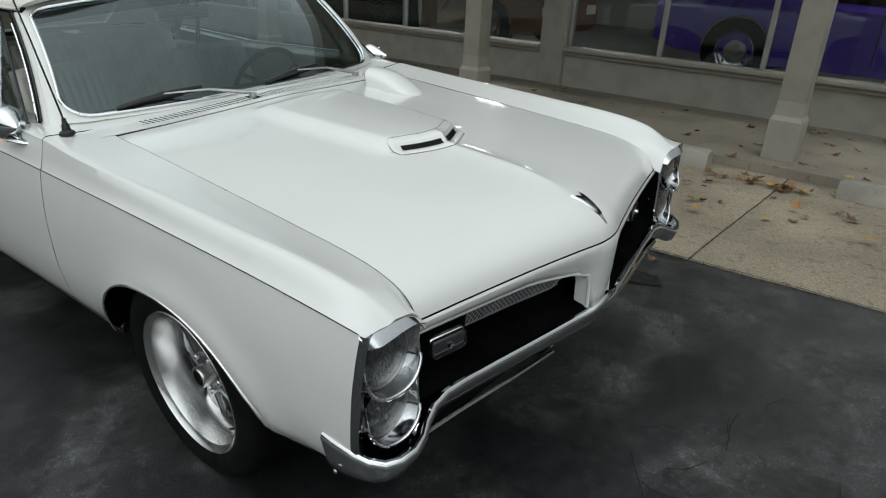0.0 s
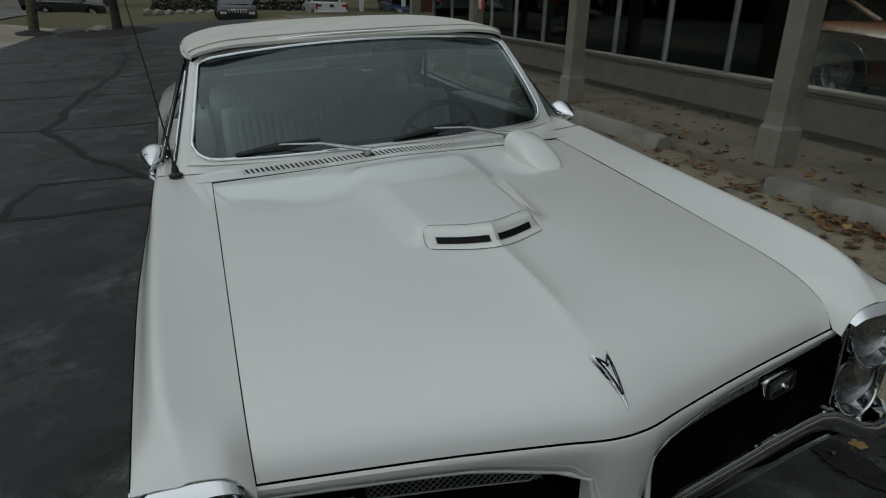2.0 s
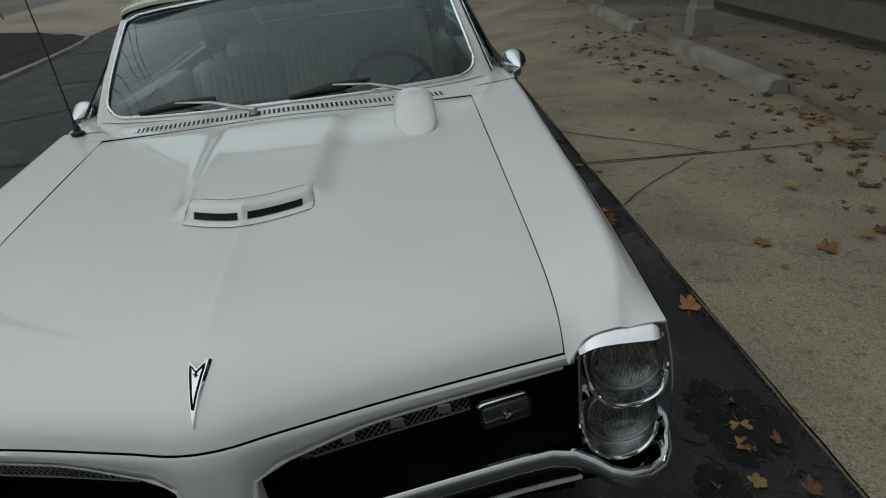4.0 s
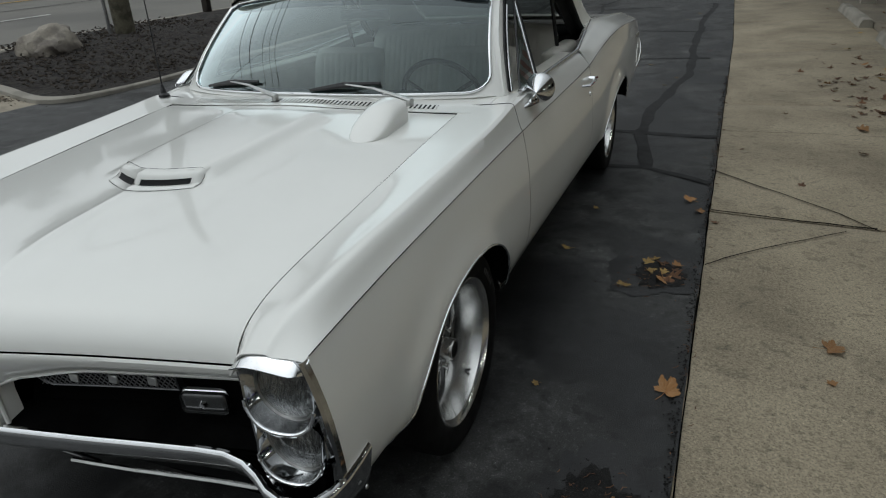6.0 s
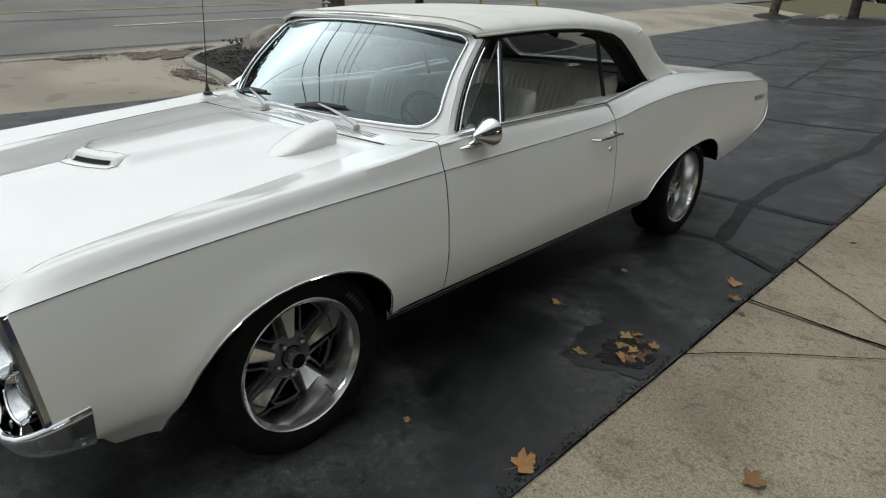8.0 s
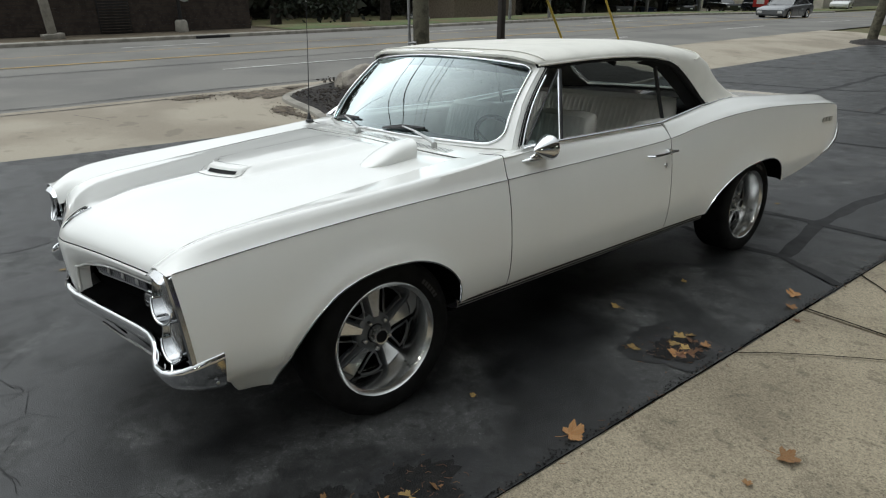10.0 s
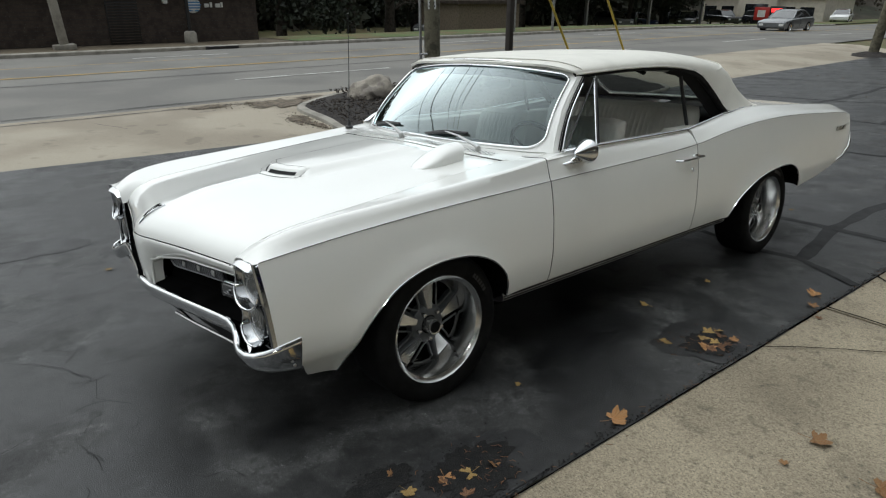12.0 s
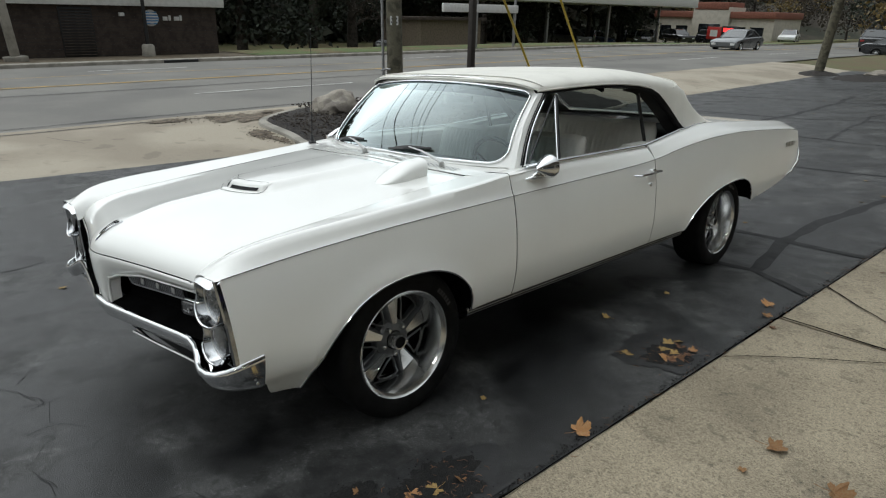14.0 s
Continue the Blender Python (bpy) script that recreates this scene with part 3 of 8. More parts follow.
# showroom walkway and facade
tagged(part("walkway", block(3.60, 5.46, -14, 33, -0.4, 0.13, bevel=0.012), WALK), "raised concrete walkway under the canopy", "walkway", kind="structure")
wall = thing("wall_east", "grey painted low brick wall of the showroom", "wall", kind="structure")
part("wall_core", block(5.458, 5.62, -14, 16, 0.05, 0.535), WALLPAINT, wall)
part("sill_board", block(5.36, 5.62, -14, 2.335, 0.535, 0.58, bevel=0.008), TRIM, wall)
part("sill_board", block(5.36, 5.62, 2.66, 16, 0.535, 0.58, bevel=0.008), TRIM, wall)
part("sill_fascia", block(5.415, 5.47, -14, 2.335, 0.49, 0.533, bevel=0.004), TRIM, wall)
part("sill_fascia", block(5.415, 5.47, 2.66, 16, 0.49, 0.533, bevel=0.004), TRIM, wall)
part("pier", block(5.41, 5.66, 2.337, 2.658, 0.13, 2.75, bevel=0.006), WALLPAINT, wall, "painted pier between the windows")
part("lintel", block(5.43, 5.66, -14, 16, 2.35, 2.75), TRIM, wall)
for k, (y0, y1) in enumerate(((-14, 2.335), (2.66, 16))):
    win = thing("window_%d" % (k + 1), "tall showroom window with slim metal mullions", "window", kind="structure")
    ys_ = [y for y in (list(np.arange(1.22, -14, -1.07)) if k == 0 else [4.95, 6.17, 7.40, 8.58, 9.75, 10.95, 12.15, 13.35, 14.6])]
    cuts = sorted([y0] + ys_ + [y1])
    for a, b in zip(cuts, cuts[1:]):
        pane = part("pane", block(5.535, 5.541, a + 0.012, b - 0.012, 0.585, 2.34), SHOPGLASS, win)
        pane.visible_shadow = False
    for y in ys_:
        part("mullion", block(5.50, 5.575, y - 0.022, y + 0.022, 0.581, 2.349, bevel=0.004, segments=1), MULLION, win)
    part("jamb", block(5.49, 5.58, y1 - 0.03, y1 + 0.0, 0.581, 2.349, bevel=0.004, segments=1), MULLION, win)
    part("jamb", block(5.49, 5.58, y0, y0 + 0.03, 0.581, 2.349, bevel=0.004, segments=1), MULLION, win)
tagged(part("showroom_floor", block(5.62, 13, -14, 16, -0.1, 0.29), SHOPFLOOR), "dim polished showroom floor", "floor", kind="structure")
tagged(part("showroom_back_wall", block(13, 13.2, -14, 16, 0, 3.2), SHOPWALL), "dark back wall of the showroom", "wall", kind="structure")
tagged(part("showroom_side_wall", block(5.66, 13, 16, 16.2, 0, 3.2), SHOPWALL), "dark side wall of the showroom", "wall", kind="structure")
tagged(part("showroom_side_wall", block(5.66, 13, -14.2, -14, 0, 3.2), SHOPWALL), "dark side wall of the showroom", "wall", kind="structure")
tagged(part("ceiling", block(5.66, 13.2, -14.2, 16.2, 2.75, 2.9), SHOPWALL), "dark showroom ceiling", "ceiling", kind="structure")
# unseen roof implied by the posts; its edges are set for the shade below
tagged(part("canopy_roof", block(2.85, 13.4, -0.95, 16.4, 2.92, 3.25, bevel=0.02), SOFFIT), "flat roof with a canopy over the walkway", "roof", kind="structure")
tagged(part("building_roof", block(5.36, 13.4, -14.4, -0.952, 2.92, 3.25, bevel=0.02), SOFFIT), "flat roof edge of the showroom", "roof", kind="structure")
tagged(part("canopy_beam", block(3.80, 4.10, -0.7, 16.4, 2.66, 2.918, bevel=0.01), SOFFIT), "painted beam carrying the canopy", "beam", kind="structure")

# showroom ceiling lamps
TUBE = glow("showroom_tube_light", (1.0, 0.96, 0.88), 30.0)
for x, y in ((7.0, 4.6), (9.6, 4.6), (6.9, -2.2), (9.6, -0.4), (7.2, 10.0)):
    cl = thing("ceiling_light", "bright recessed showroom ceiling light", "ceiling light", Matrix.Translation((x, y, 2.75)), "showroom lights")
    part("housing", block(-0.32, 0.32, -0.62, 0.62, -0.04, -0.002), TRIM, cl)
    part("diffuser", block(-0.28, 0.28, -0.58, 0.58, -0.046, -0.042), TUBE, cl)

# posts under the canopy
post = thing("canopy_post", "square taupe painted post with a boxed foot", "post", Matrix.Translation((3.90, -0.5, 0.13)), "canopy posts")
part("shaft", block(-0.095, 0.095, -0.095, 0.095, 0.44, 2.528, bevel=0.008), POSTPAINT, post)
rows = [[(sx * w, sy * w, z) for sx, sy in ((1, 1), (-1, 1), (-1, -1), (1, -1))] for w, z in ((0.116, 0.0), (0.116, 0.30), (0.098, 0.335), (0.0955, 0.445))]
part("foot", grid(rows, closed=True), POSTPAINT, post, smooth=False)
part("base_plate", block(-0.118, 0.118, -0.118, 0.118, 0.0, 0.010, bevel=0.003, segments=1), TRIM, post)
for y in (2.5, 5.9, 9.2, 12.6):
    copy_thing(post, Matrix.Translation((3.90, y, 0.13)))


# concrete wheel stops
def stop_mesh(n=2.15):
    prof = [(-0.10, 0.0), (-0.098, 0.03), (-0.075, 0.115), (-0.05, 0.135), (0.05, 0.135), (0.075, 0.115), (0.098, 0.03), (0.10, 0.0)]
    bm = bmesh.new()
    ys_ = [0, 0.03] + list(np.linspace(0.1, n - 0.1, 20)) + [n - 0.03, n]
    rows = []
    for y in ys_:
        k = 0.92 if y in (0, n) else 1.0
        rows.append([(x * k + 0.004 * noise.noise((x * 20, y * 5, 1)), y, z * k + 0.004 * noise.noise((x * 9, y * 7, 5)) * (z > 0.05)) for x, z in prof])
    grid(rows, bm, flip=False)
    for r in (rows[0], rows[-1]):
        bm.faces.new([bm.verts.new(p) for p in r])
    bmesh.ops.recalc_face_normals(bm, faces=bm.faces)
    return bm


stop = tagged(part("wheel_stop", stop_mesh(), KERB, matrix=Matrix.Translation((3.50, 3.45, 0.045))), "weathered concrete wheel stop by the walkway", "wheel stop", "wheel stops")
for x, y, r in ((3.48, -0.10, 1.5), (3.50, 6.75, -1), (3.46, -3.15, 1), (3.50, 10.0, 0)):
    copy_thing(stop, Matrix.Translation((x, y, 0.042)) @ pose(0, 0, 0, 0, 0, r))

# planting bed by the street
bed = [(-6.25, 4.12), (-7.2, 4.20), (-8.2, 4.24), (-8.75, 4.75), (-9.4, 5.9), (-9.75, 7.2), (-9.6, 11.5), (-8.8, 13.2), (-7.2, 13.9), (-6.2, 13.5), (-5.85, 11.0), (-5.80, 7.0), (-5.9, 4.9)]


def ring_of(pts, n=8):
    out = []
    for i in range(len(pts)):
        p0, p1, p2, p3 = [Vector(pts[(i + k) % len(pts)]) for k in (-1, 0, 1, 2)]
        for k in range(n):
            t = k / n
            out.append(0.5 * ((2 * p1) + (p2 - p0) * t + (2 * p0 - 5 * p1 + 4 * p2 - p3) * t * t + (3 * p1 - p0 - 3 * p2 + p3) * t ** 3))
    return out


def bed_of(pts, name, label, h=0.11, base=None):
    ring_ = ring_of(pts)
    c = sum(ring_, Vector((0, 0))) / len(ring_)
    rows = []
    for inset, z in ((-0.02, -0.03), (0.0, h * 0.75), (0.03, h), (0.15, h), (0.18, h * 0.6)):
        row = []
        for p in ring_:
            q = p + (c - p).normalized() * inset
            row.append((q.x, q.y, (base if base is not None else level(q.x, q.y)) + z))
        rows.append(row)
    tagged(part(name + "_kerb", grid(rows, closed=True, flip=True), KERB), "low concrete kerb round the " + label, "kerb", kind="structure")
    rows = []
    for k in range(12):
        t = k / 11
        row = []
        for p in ring_:
            q = p.lerp(c, t) + (c - p).normalized() * 0.14 * (1 - t)
            hump = 0.05 + 0.09 * math.sin(t * math.pi / 2) + 0.03 * noise.noise((q.x * 3, q.y * 3, 1)) + 0.02 * noise.noise((q.x * 13, q.y * 13, 1))
            row.append((q.x, q.y, (base if base is not None else level(q.x, q.y)) + hump))
        rows.append(row)
    return tagged(part(name, grid(rows, closed=True, flip=True), MULCH), label, "planting bed", kind="structure")


bed_of(bed, "planting_bed", "dark bark mulch bed beside the street", 0.06)
chips = bmesh.new()
rnd_ = random.Random(12)
for _ in range(2600):
    x, y = rnd_.uniform(-9.4, -6.0), rnd_.uniform(4.4, 9.5)
    if x < -8.3 and y < 5.6:
        continue
    z = level(x, y) + 0.10 + 0.05 * rnd_.random()
    a, n = rnd_.uniform(0, 6.28), rnd_.uniform(0.02, 0.06)
    tube([(x, y, z), (x + n * math.cos(a), y + n * math.sin(a), z + rnd_.uniform(-0.01, 0.02))], rnd_.uniform(0.006, 0.014), 4, chips)
tagged(part("bark_chips", chips, material("bark_chip", (0.05, 0.038, 0.028), 0.95, vary=0.4, scale=6, fine=40, second=(0.022, 0.018, 0.015))), "loose bark chips on the planting bed", "mulch", kind="stuff")
def mulch_mound(name, cx, cy, rx, ry, label):
    rows = []
    for k in range(9):
        t = k / 8
        row = []
        for j in range(40):
            a = 2 * math.pi * j / 40
            q = 1 + 0.14 * noise.noise((math.cos(a) * 2, math.sin(a) * 2, cx))
            x, y = cx + rx * (1 - t) * q * math.cos(a), cy + ry * (1 - t) * q * math.sin(a)
            row.append((x, y, level(x, y) - 0.02 + 0.16 * math.sin(t * math.pi / 2) + 0.03 * noise.noise((x * 4, y * 4, 2))))
        rows.append(row)
    return tagged(part(name, grid(rows, closed=True, flip=True), MULCH), label, "planting bed", kind="structure")


mulch_mound("tree_island", -3.9, 28.6, 2.0, 3.4, "mulch mound round a tree in the lot")
mulch_mound("pole_island", -6.6, 29.2, 0.75, 1.4, "small mulch ring round a lamp pole")
for x, y, r, sq in ((-7.5, 3.92, 0.34, 0.55), (-9.1, 4.3, 0.42, 1.5), (-7.05, 4.02, 0.20, 0.5), (-9.45, 3.1, 0.20, 1.6), (-9.35, 5.2, 0.24, 1.5)):
    blot("spilled_dirt", x, y, r, DIRT, "brown dirt and mulch washed over the concrete", 0.012, sq, 0.55)
spill = bmesh.new()
for _ in range(420):
    cx, cy, sx, sy = rnd_.choice(((-7.5, 3.92, 0.30, 0.14), (-9.1, 4.3, 0.25, 0.5), (-7.0, 4.0, 0.3, 0.08), (-9.4, 3.2, 0.15, 0.4)))
    x, y = rnd_.gauss(cx, sx), rnd_.gauss(cy, sy)
    a, n, z = rnd_.uniform(0, 6.28), rnd_.uniform(0.006, 0.028), level(x, y) + 0.012
    tube([(x, y, z), (x + n * math.cos(a), y + n * math.sin(a), z + 0.004)], rnd_.uniform(0.003, 0.007), 4, spill)
tagged(part("spilled_mulch", spill, DIRT), "fine mulch washed over the concrete", "mulch", kind="stuff")


# ---- the convertible ----
# Car frame: x to the driver's side, y to the rear from the front axle, z up from the asphalt.
car = thing("convertible_car", "white vintage muscle convertible with closed white vinyl top, parked on asphalt", "car", LOT.copy())

x_crease = spl([-0.80, -0.4, 0.0, 0.6, 1.8, 2.6, 3.2, 4.25], [0.818, 0.832, 0.843, 0.846, 0.866, 0.876, 0.872, 0.845])
z_crease = spl([-0.80, -0.75, -0.41, 0.0, 0.52, 1.16, 1.7, 1.9, 2.08, 2.32, 2.57, 2.85, 3.15, 3.6, 4.03, 4.25], [0.757, 0.763, 0.796, 0.820, 0.833, 0.848, 0.864, 0.878, 0.902, 0.926, 0.94, 0.944, 0.936, 0.912, 0.884, 0.845])
x_ridge = spl([-0.82, -0.752, -0.70, -0.63, -0.42, -0.06, 0.2, 0.45, 0.64], [0.736, 0.742, 0.752, 0.768, 0.783, 0.797, 0.803, 0.808, 0.806])
z_ridge = spl([-0.82, -0.752, -0.72, -0.66, -0.58, -0.42, -0.28, -0.06, 0.2, 0.45, 0.64, 0.8], [0.752, 0.763, 0.786, 0.817, 0.837, 0.855, 0.864, 0.879, 0.896, 0.915, 0.932, 0.940])
z_seam = spl([-0.82, -0.722, -0.714, -0.697, -0.652, -0.582, -0.50, -0.30, 0.0, 0.3, 0.6, 0.8], [0.69, 0.704, 0.726, 0.749, 0.777, 0.798, 0.811, 0.833, 0.864, 0.893, 0.918, 0.93])
z_top = spl([1.85, 2.0, 2.27, 2.73, 3.28, 3.85, 4.08, 4.17, 4.25], [0.948, 0.958, 0.985, 1.012, 0.988, 0.955, 0.938, 0.920, 0.885])
swell = spl([0, 0.12, 0.35, 0.6, 0.82, 1.0], [0, 0.012, 0.026, 0.03, 0.018, -0.015])
front_arch = spl([-0.437, -0.432, -0.42, -0.40, -0.36, -0.28, -0.20, -0.10, 0.0, 0.1, 0.19, 0.27, 0.32, 0.345, 0.352], [0.25, 0.31, 0.362, 0.405, 0.462, 0.538, 0.585, 0.615, 0.625, 0.618, 0.594, 0.549, 0.497, 0.445, 0.372])
rear_arch = spl([2.27, 2.285, 2.33, 2.42, 2.53, 2.66, 2.80, 2.92, 3.03, 3.12, 3.19, 3.235, 3.25], [0.385, 0.42, 0.475, 0.53, 0.573, 0.604, 0.621, 0.626, 0.620, 0.598, 0.560, 0.50, 0.435])
tail_low = spl([3.25, 3.5, 3.85, 4.1, 4.25], [0.43, 0.45, 0.50, 0.56, 0.62])


def z_low(y):
    if y < -0.437:
        return lerp(lerp(0.37, 0.262, step(-0.625, -0.54, y)), 0.25, step(-0.54, -0.437, y))
    if y <= 0.352:
        return front_arch(y)
    if y < 2.27:
        return 0.372 + 0.013 * step(0.4, 2.2, y)
    if y <= 3.25:
        return rear_arch(y)
    return tail_low(y)


def arch_flare(y, z):
    """The rolled lip round the wheel openings stands a little proud."""
    near = 1e9
    for cy, rz, a in ((-0.04, 0.3, 0.40), (2.77, 0.3, 0.49)):
        d = math.hypot((y - cy) / a, (z - rz) / 0.33) - 1
        near = min(near, abs(d))
    return 0.012 * math.exp(-(near / 0.16) ** 2)


def side_row(y, n=16):
    """Points of the body side from the crease down to the lower edge."""
    zc, zl, xc = z_crease(y), z_low(y), x_crease(y)
    out = []
    for k in range(n + 1):
        z = lerp(zc, zl, k / n)
        t = (zc - z) / (zc - 0.33)
        tuck = 1.7 * max(0.40 - z, 0.0) ** 1.5 * step(0.36, 0.46, -y)
        out.append(Vector((xc + swell(t) - tuck + arch_flare(y, z) * step(0, 0.25, t), y + 0.10 * (zc - z) * step(0.64, 0.75, -y), z)))
    return out


def fender_top_row(y):
    """From the hood seam a nearly flat top rises to a soft ridge, then slopes down to the crease."""
    xc, zc, xr, zr, zs = x_crease(y), z_crease(y), x_ridge(y), z_ridge(y), z_seam(y)
    steep = 1 - step(-0.75, -0.60, y)  # near the nose the hood drops away beside the fender
    lo, mid = lerp(0.30, 0.80, steep), lerp(0.70, 0.96, steep)
    f = spl([0.6405, lerp(0.6405, xr, 0.33), lerp(0.6405, xr, 0.7), xr - 0.006, xr + 0.008, lerp(xr, xc, 0.55), xc - 0.010, xc],
            [zs, lerp(zs, zr, lo), lerp(zs, zr, mid), zr, zr - 0.004, lerp(zr, zc, 0.50), zc + 0.17 * (zr - zc), zc])
    xs = [0.6405, 0.652] + [lerp(0.652, xr - 0.018, t) for t in (0.2, 0.4, 0.6, 0.8, 1.0)] + [xr - 0.010, xr - 0.004, xr + 0.003, xr + 0.010, lerp(xr, xc, 0.5), xc - 0.016, xc - 0.006]
    return [Vector((x, y, f(x))) for x in xs]


def quarter_top_row(y):
    xc, zc, zt = x_crease(y), z_crease(y), z_top(y)
    xi = spl([1.85, 2.1, 2.5, 2.95, 4.25], [0.785, 0.755, 0.715, 0.675, 0.665])(y)
    f = spl([xi, lerp(xi, xc, 0.14), lerp(xi, xc, 0.32), lerp(xi, xc, 0.65), xc - 0.01, xc], [zt - 0.012, zt - 0.002, zt, lerp(zt, zc, 0.4), zc + 0.012, zc])
    return [Vector((x, y, f(x))) for x in [lerp(xi, xc, t) for t in (0, 0.07, 0.15, 0.25, 0.36, 0.48, 0.6, 0.74, 0.86)] + [xc - 0.006]]


def door_top_row(y):
    xc, zc = x_crease(y), z_crease(y)
    zt = lerp(0.932, 0.946, step(0.63, 0.80, y))
    f = spl([0.775, 0.785, 0.80, lerp(0.80, xc, 0.5), xc - 0.008, xc], [zt - 0.02, zt - 0.004, zt - 0.004, lerp(zt, zc, 0.42), zc + 0.013, zc])
    return [Vector((x, y, f(x))) for x in [0.775, 0.785, 0.80, lerp(0.8, xc, 0.3), lerp(0.8, xc, 0.55), lerp(0.8, xc, 0.8), xc - 0.006]]


def stations(a, b, d, extra=()):
    ys = set(np.round(np.arange(a, b, d), 4)) | {a, b} | {e for e in extra if a <= e <= b}
    return sorted(ys)


def panel(name, ys, top, n=16, label="", parent=None):
    bm = grid([top(y) + side_row(y, n) for y in ys], flip=True)
    for e in bm.edges:  # the crease is a crisp edge
        if all(abs(v.co.z - z_crease(v.co.y)) < 1e-4 and abs(v.co.x - x_crease(v.co.y)) < 1e-3 for v in e.verts):
            e.smooth = False
    other = mirrored(bm)
    out = []
    for b in (bm, other):
        sheet_depth(b, 0.004)
        out.append(part(name, b, PAINT, parent or car, label))
    return out


e = 0.0006
fender_ys = stations(-0.752, 0.634, 0.022, (-0.437 - e, -0.43, -0.437 + e, 0.335, 0.341, 0.346, 0.350, 0.352 - e, 0.352 + e))
panel("fender", fender_ys, fender_top_row)
doors = panel("door", stations(0.640, 1.842, 0.05), door_top_row)
quarter_ys = stations(1.848, 4.2, 0.03, (2.27 - e, 2.27 + e, 2.275, 2.28, 2.29, 3.24, 3.245, 3.248, 3.25 - e, 3.25 + e, 4.17))
panel("quarter_panel", quarter_ys, quarter_top_row)

# Thin dark seams and the fine dark pinstripe along the crease.
for s in (1, -1):
    for y in (0.637, 1.845):
        row = (fender_top_row(y) if y < 1 else door_top_row(y)) + side_row(y)
        part("panel_seam", tube([(s * (p.x - 0.0015), y, p.z) for p in row], 0.0016, 6), SEAM, car)
    stripe = [(s * (x_crease(y) + 0.0008), y, z_crease(y) + 0.001) for y in np.arange(-0.735, 4.15, 0.05)]
    part("pinstripe", tube(stripe, 0.0011, 6), SEAM, car, "thin black pinstripe")

# Bonnet.
nose_y = spl([0, 0.03, 0.12, 0.3, 0.5, 0.655], [-0.871, -0.869, -0.846, -0.80, -0.755, -0.722])
hood_mid = spl([0, 0.008, 0.025, 0.06, 0.11, 0.27, 0.526, 0.87, 1.36], [0.712, 0.735, 0.757, 0.784, 0.806, 0.838, 0.866, 0.896, 0.934])
hood_rim = spl([0, 0.008, 0.025, 0.07, 0.14, 0.22, 0.42, 0.72, 1.22], [0.704, 0.724, 0.747, 0.776, 0.797, 0.810, 0.832, 0.862, 0.910])


def hood_z(x, y):
    a = abs(x)
    d = max(y - nose_y(a), 0)
    z = lerp(hood_mid(d), hood_rim(d), min(a / 0.638, 1) ** 1.7)
    near = step(0.10, 0.30, d) * (1 - step(-0.32, -0.25, y))
    z += 0.013 * near * math.exp(-(a / 0.04)) * step(0.0, 0.2, d)
    # the raised centre behind the scoop
    width = lerp(0.178, 0.205, step(-0.26, 0.3, y))
    front = -0.332 + 0.083 * min(a / 0.152, 1.0)
    rise = step(front + 0.046, front + 0.066, y) * lerp(0.031, 0.024, step(-0.25, 0.36, y)) * (1 - step(0.36, 0.45, y))
    z += rise * (1 - step(width - 0.046, width + 0.030, a))
    # shallow hollows beside it
    z -= 0.003 * step(-0.1, 0.2, y) * (1 - step(0.38, 0.48, y)) * math.exp(-((a - 0.34) / 0.10) ** 2)
    return z


hood_xs = sorted(set(list(np.linspace(-0.638, 0.638, 60)) + [s * v for s in (1, -1) for v in (0.012, 0.03, 0.14, 0.155, 0.17, 0.185)] + [0]))
rows = []
for v in [0, 0.004, 0.009, 0.016, 0.026, 0.04, 0.06] + list(np.linspace(0.085, 1, 58)):
    row = []
    for x in hood_xs:
        y0, y1 = nose_y(abs(x)), 0.487 + 0.05 * (x / 0.638) ** 2
        y = lerp(y0, y1, v)
        row.append((x, y, hood_z(x, y)))
    rows.append(row)
bm = grid(rows, flip=False)
hood = part("hood", sheet_depth(bm, 0.004), PAINT, car, "white hood with a raised centre")
# dark gaps round the hood
for s in (1, -1):
    part("panel_seam", tube([(s * 0.6392, y, z_seam(y) - 0.002) for y in np.arange(-0.715, 0.60, 0.05)], 0.0017, 6), SEAM, car)
part("panel_seam", tube([(x, nose_y(abs(x)) + 0.001, lerp(0.7095, 0.7015, (abs(x) / 0.638) ** 1.7)) for x in np.linspace(-0.65, 0.65, 41)], 0.0020, 6), SEAM, car)
part("panel_seam", tube([(x, 0.490 + 0.05 * (x / 0.638) ** 2, hood_z(x, 0.487) - 0.003) for x in np.linspace(-0.62, 0.62, 31)], 0.0007, 6), SEAM, car)

# Hood scoop: a raised lip with two dark slots meeting at a point.
def scoop_at(u, g, w):
    """u across from -1 to 1, g metres behind the pointed front edge, w metres up."""
    a = abs(u)
    x, y = 0.156 * u, -0.332 + 0.083 * a
    return Vector((x, y + g, hood_z(x, y - 0.002) + 0.001 + w + 0.08 * g))


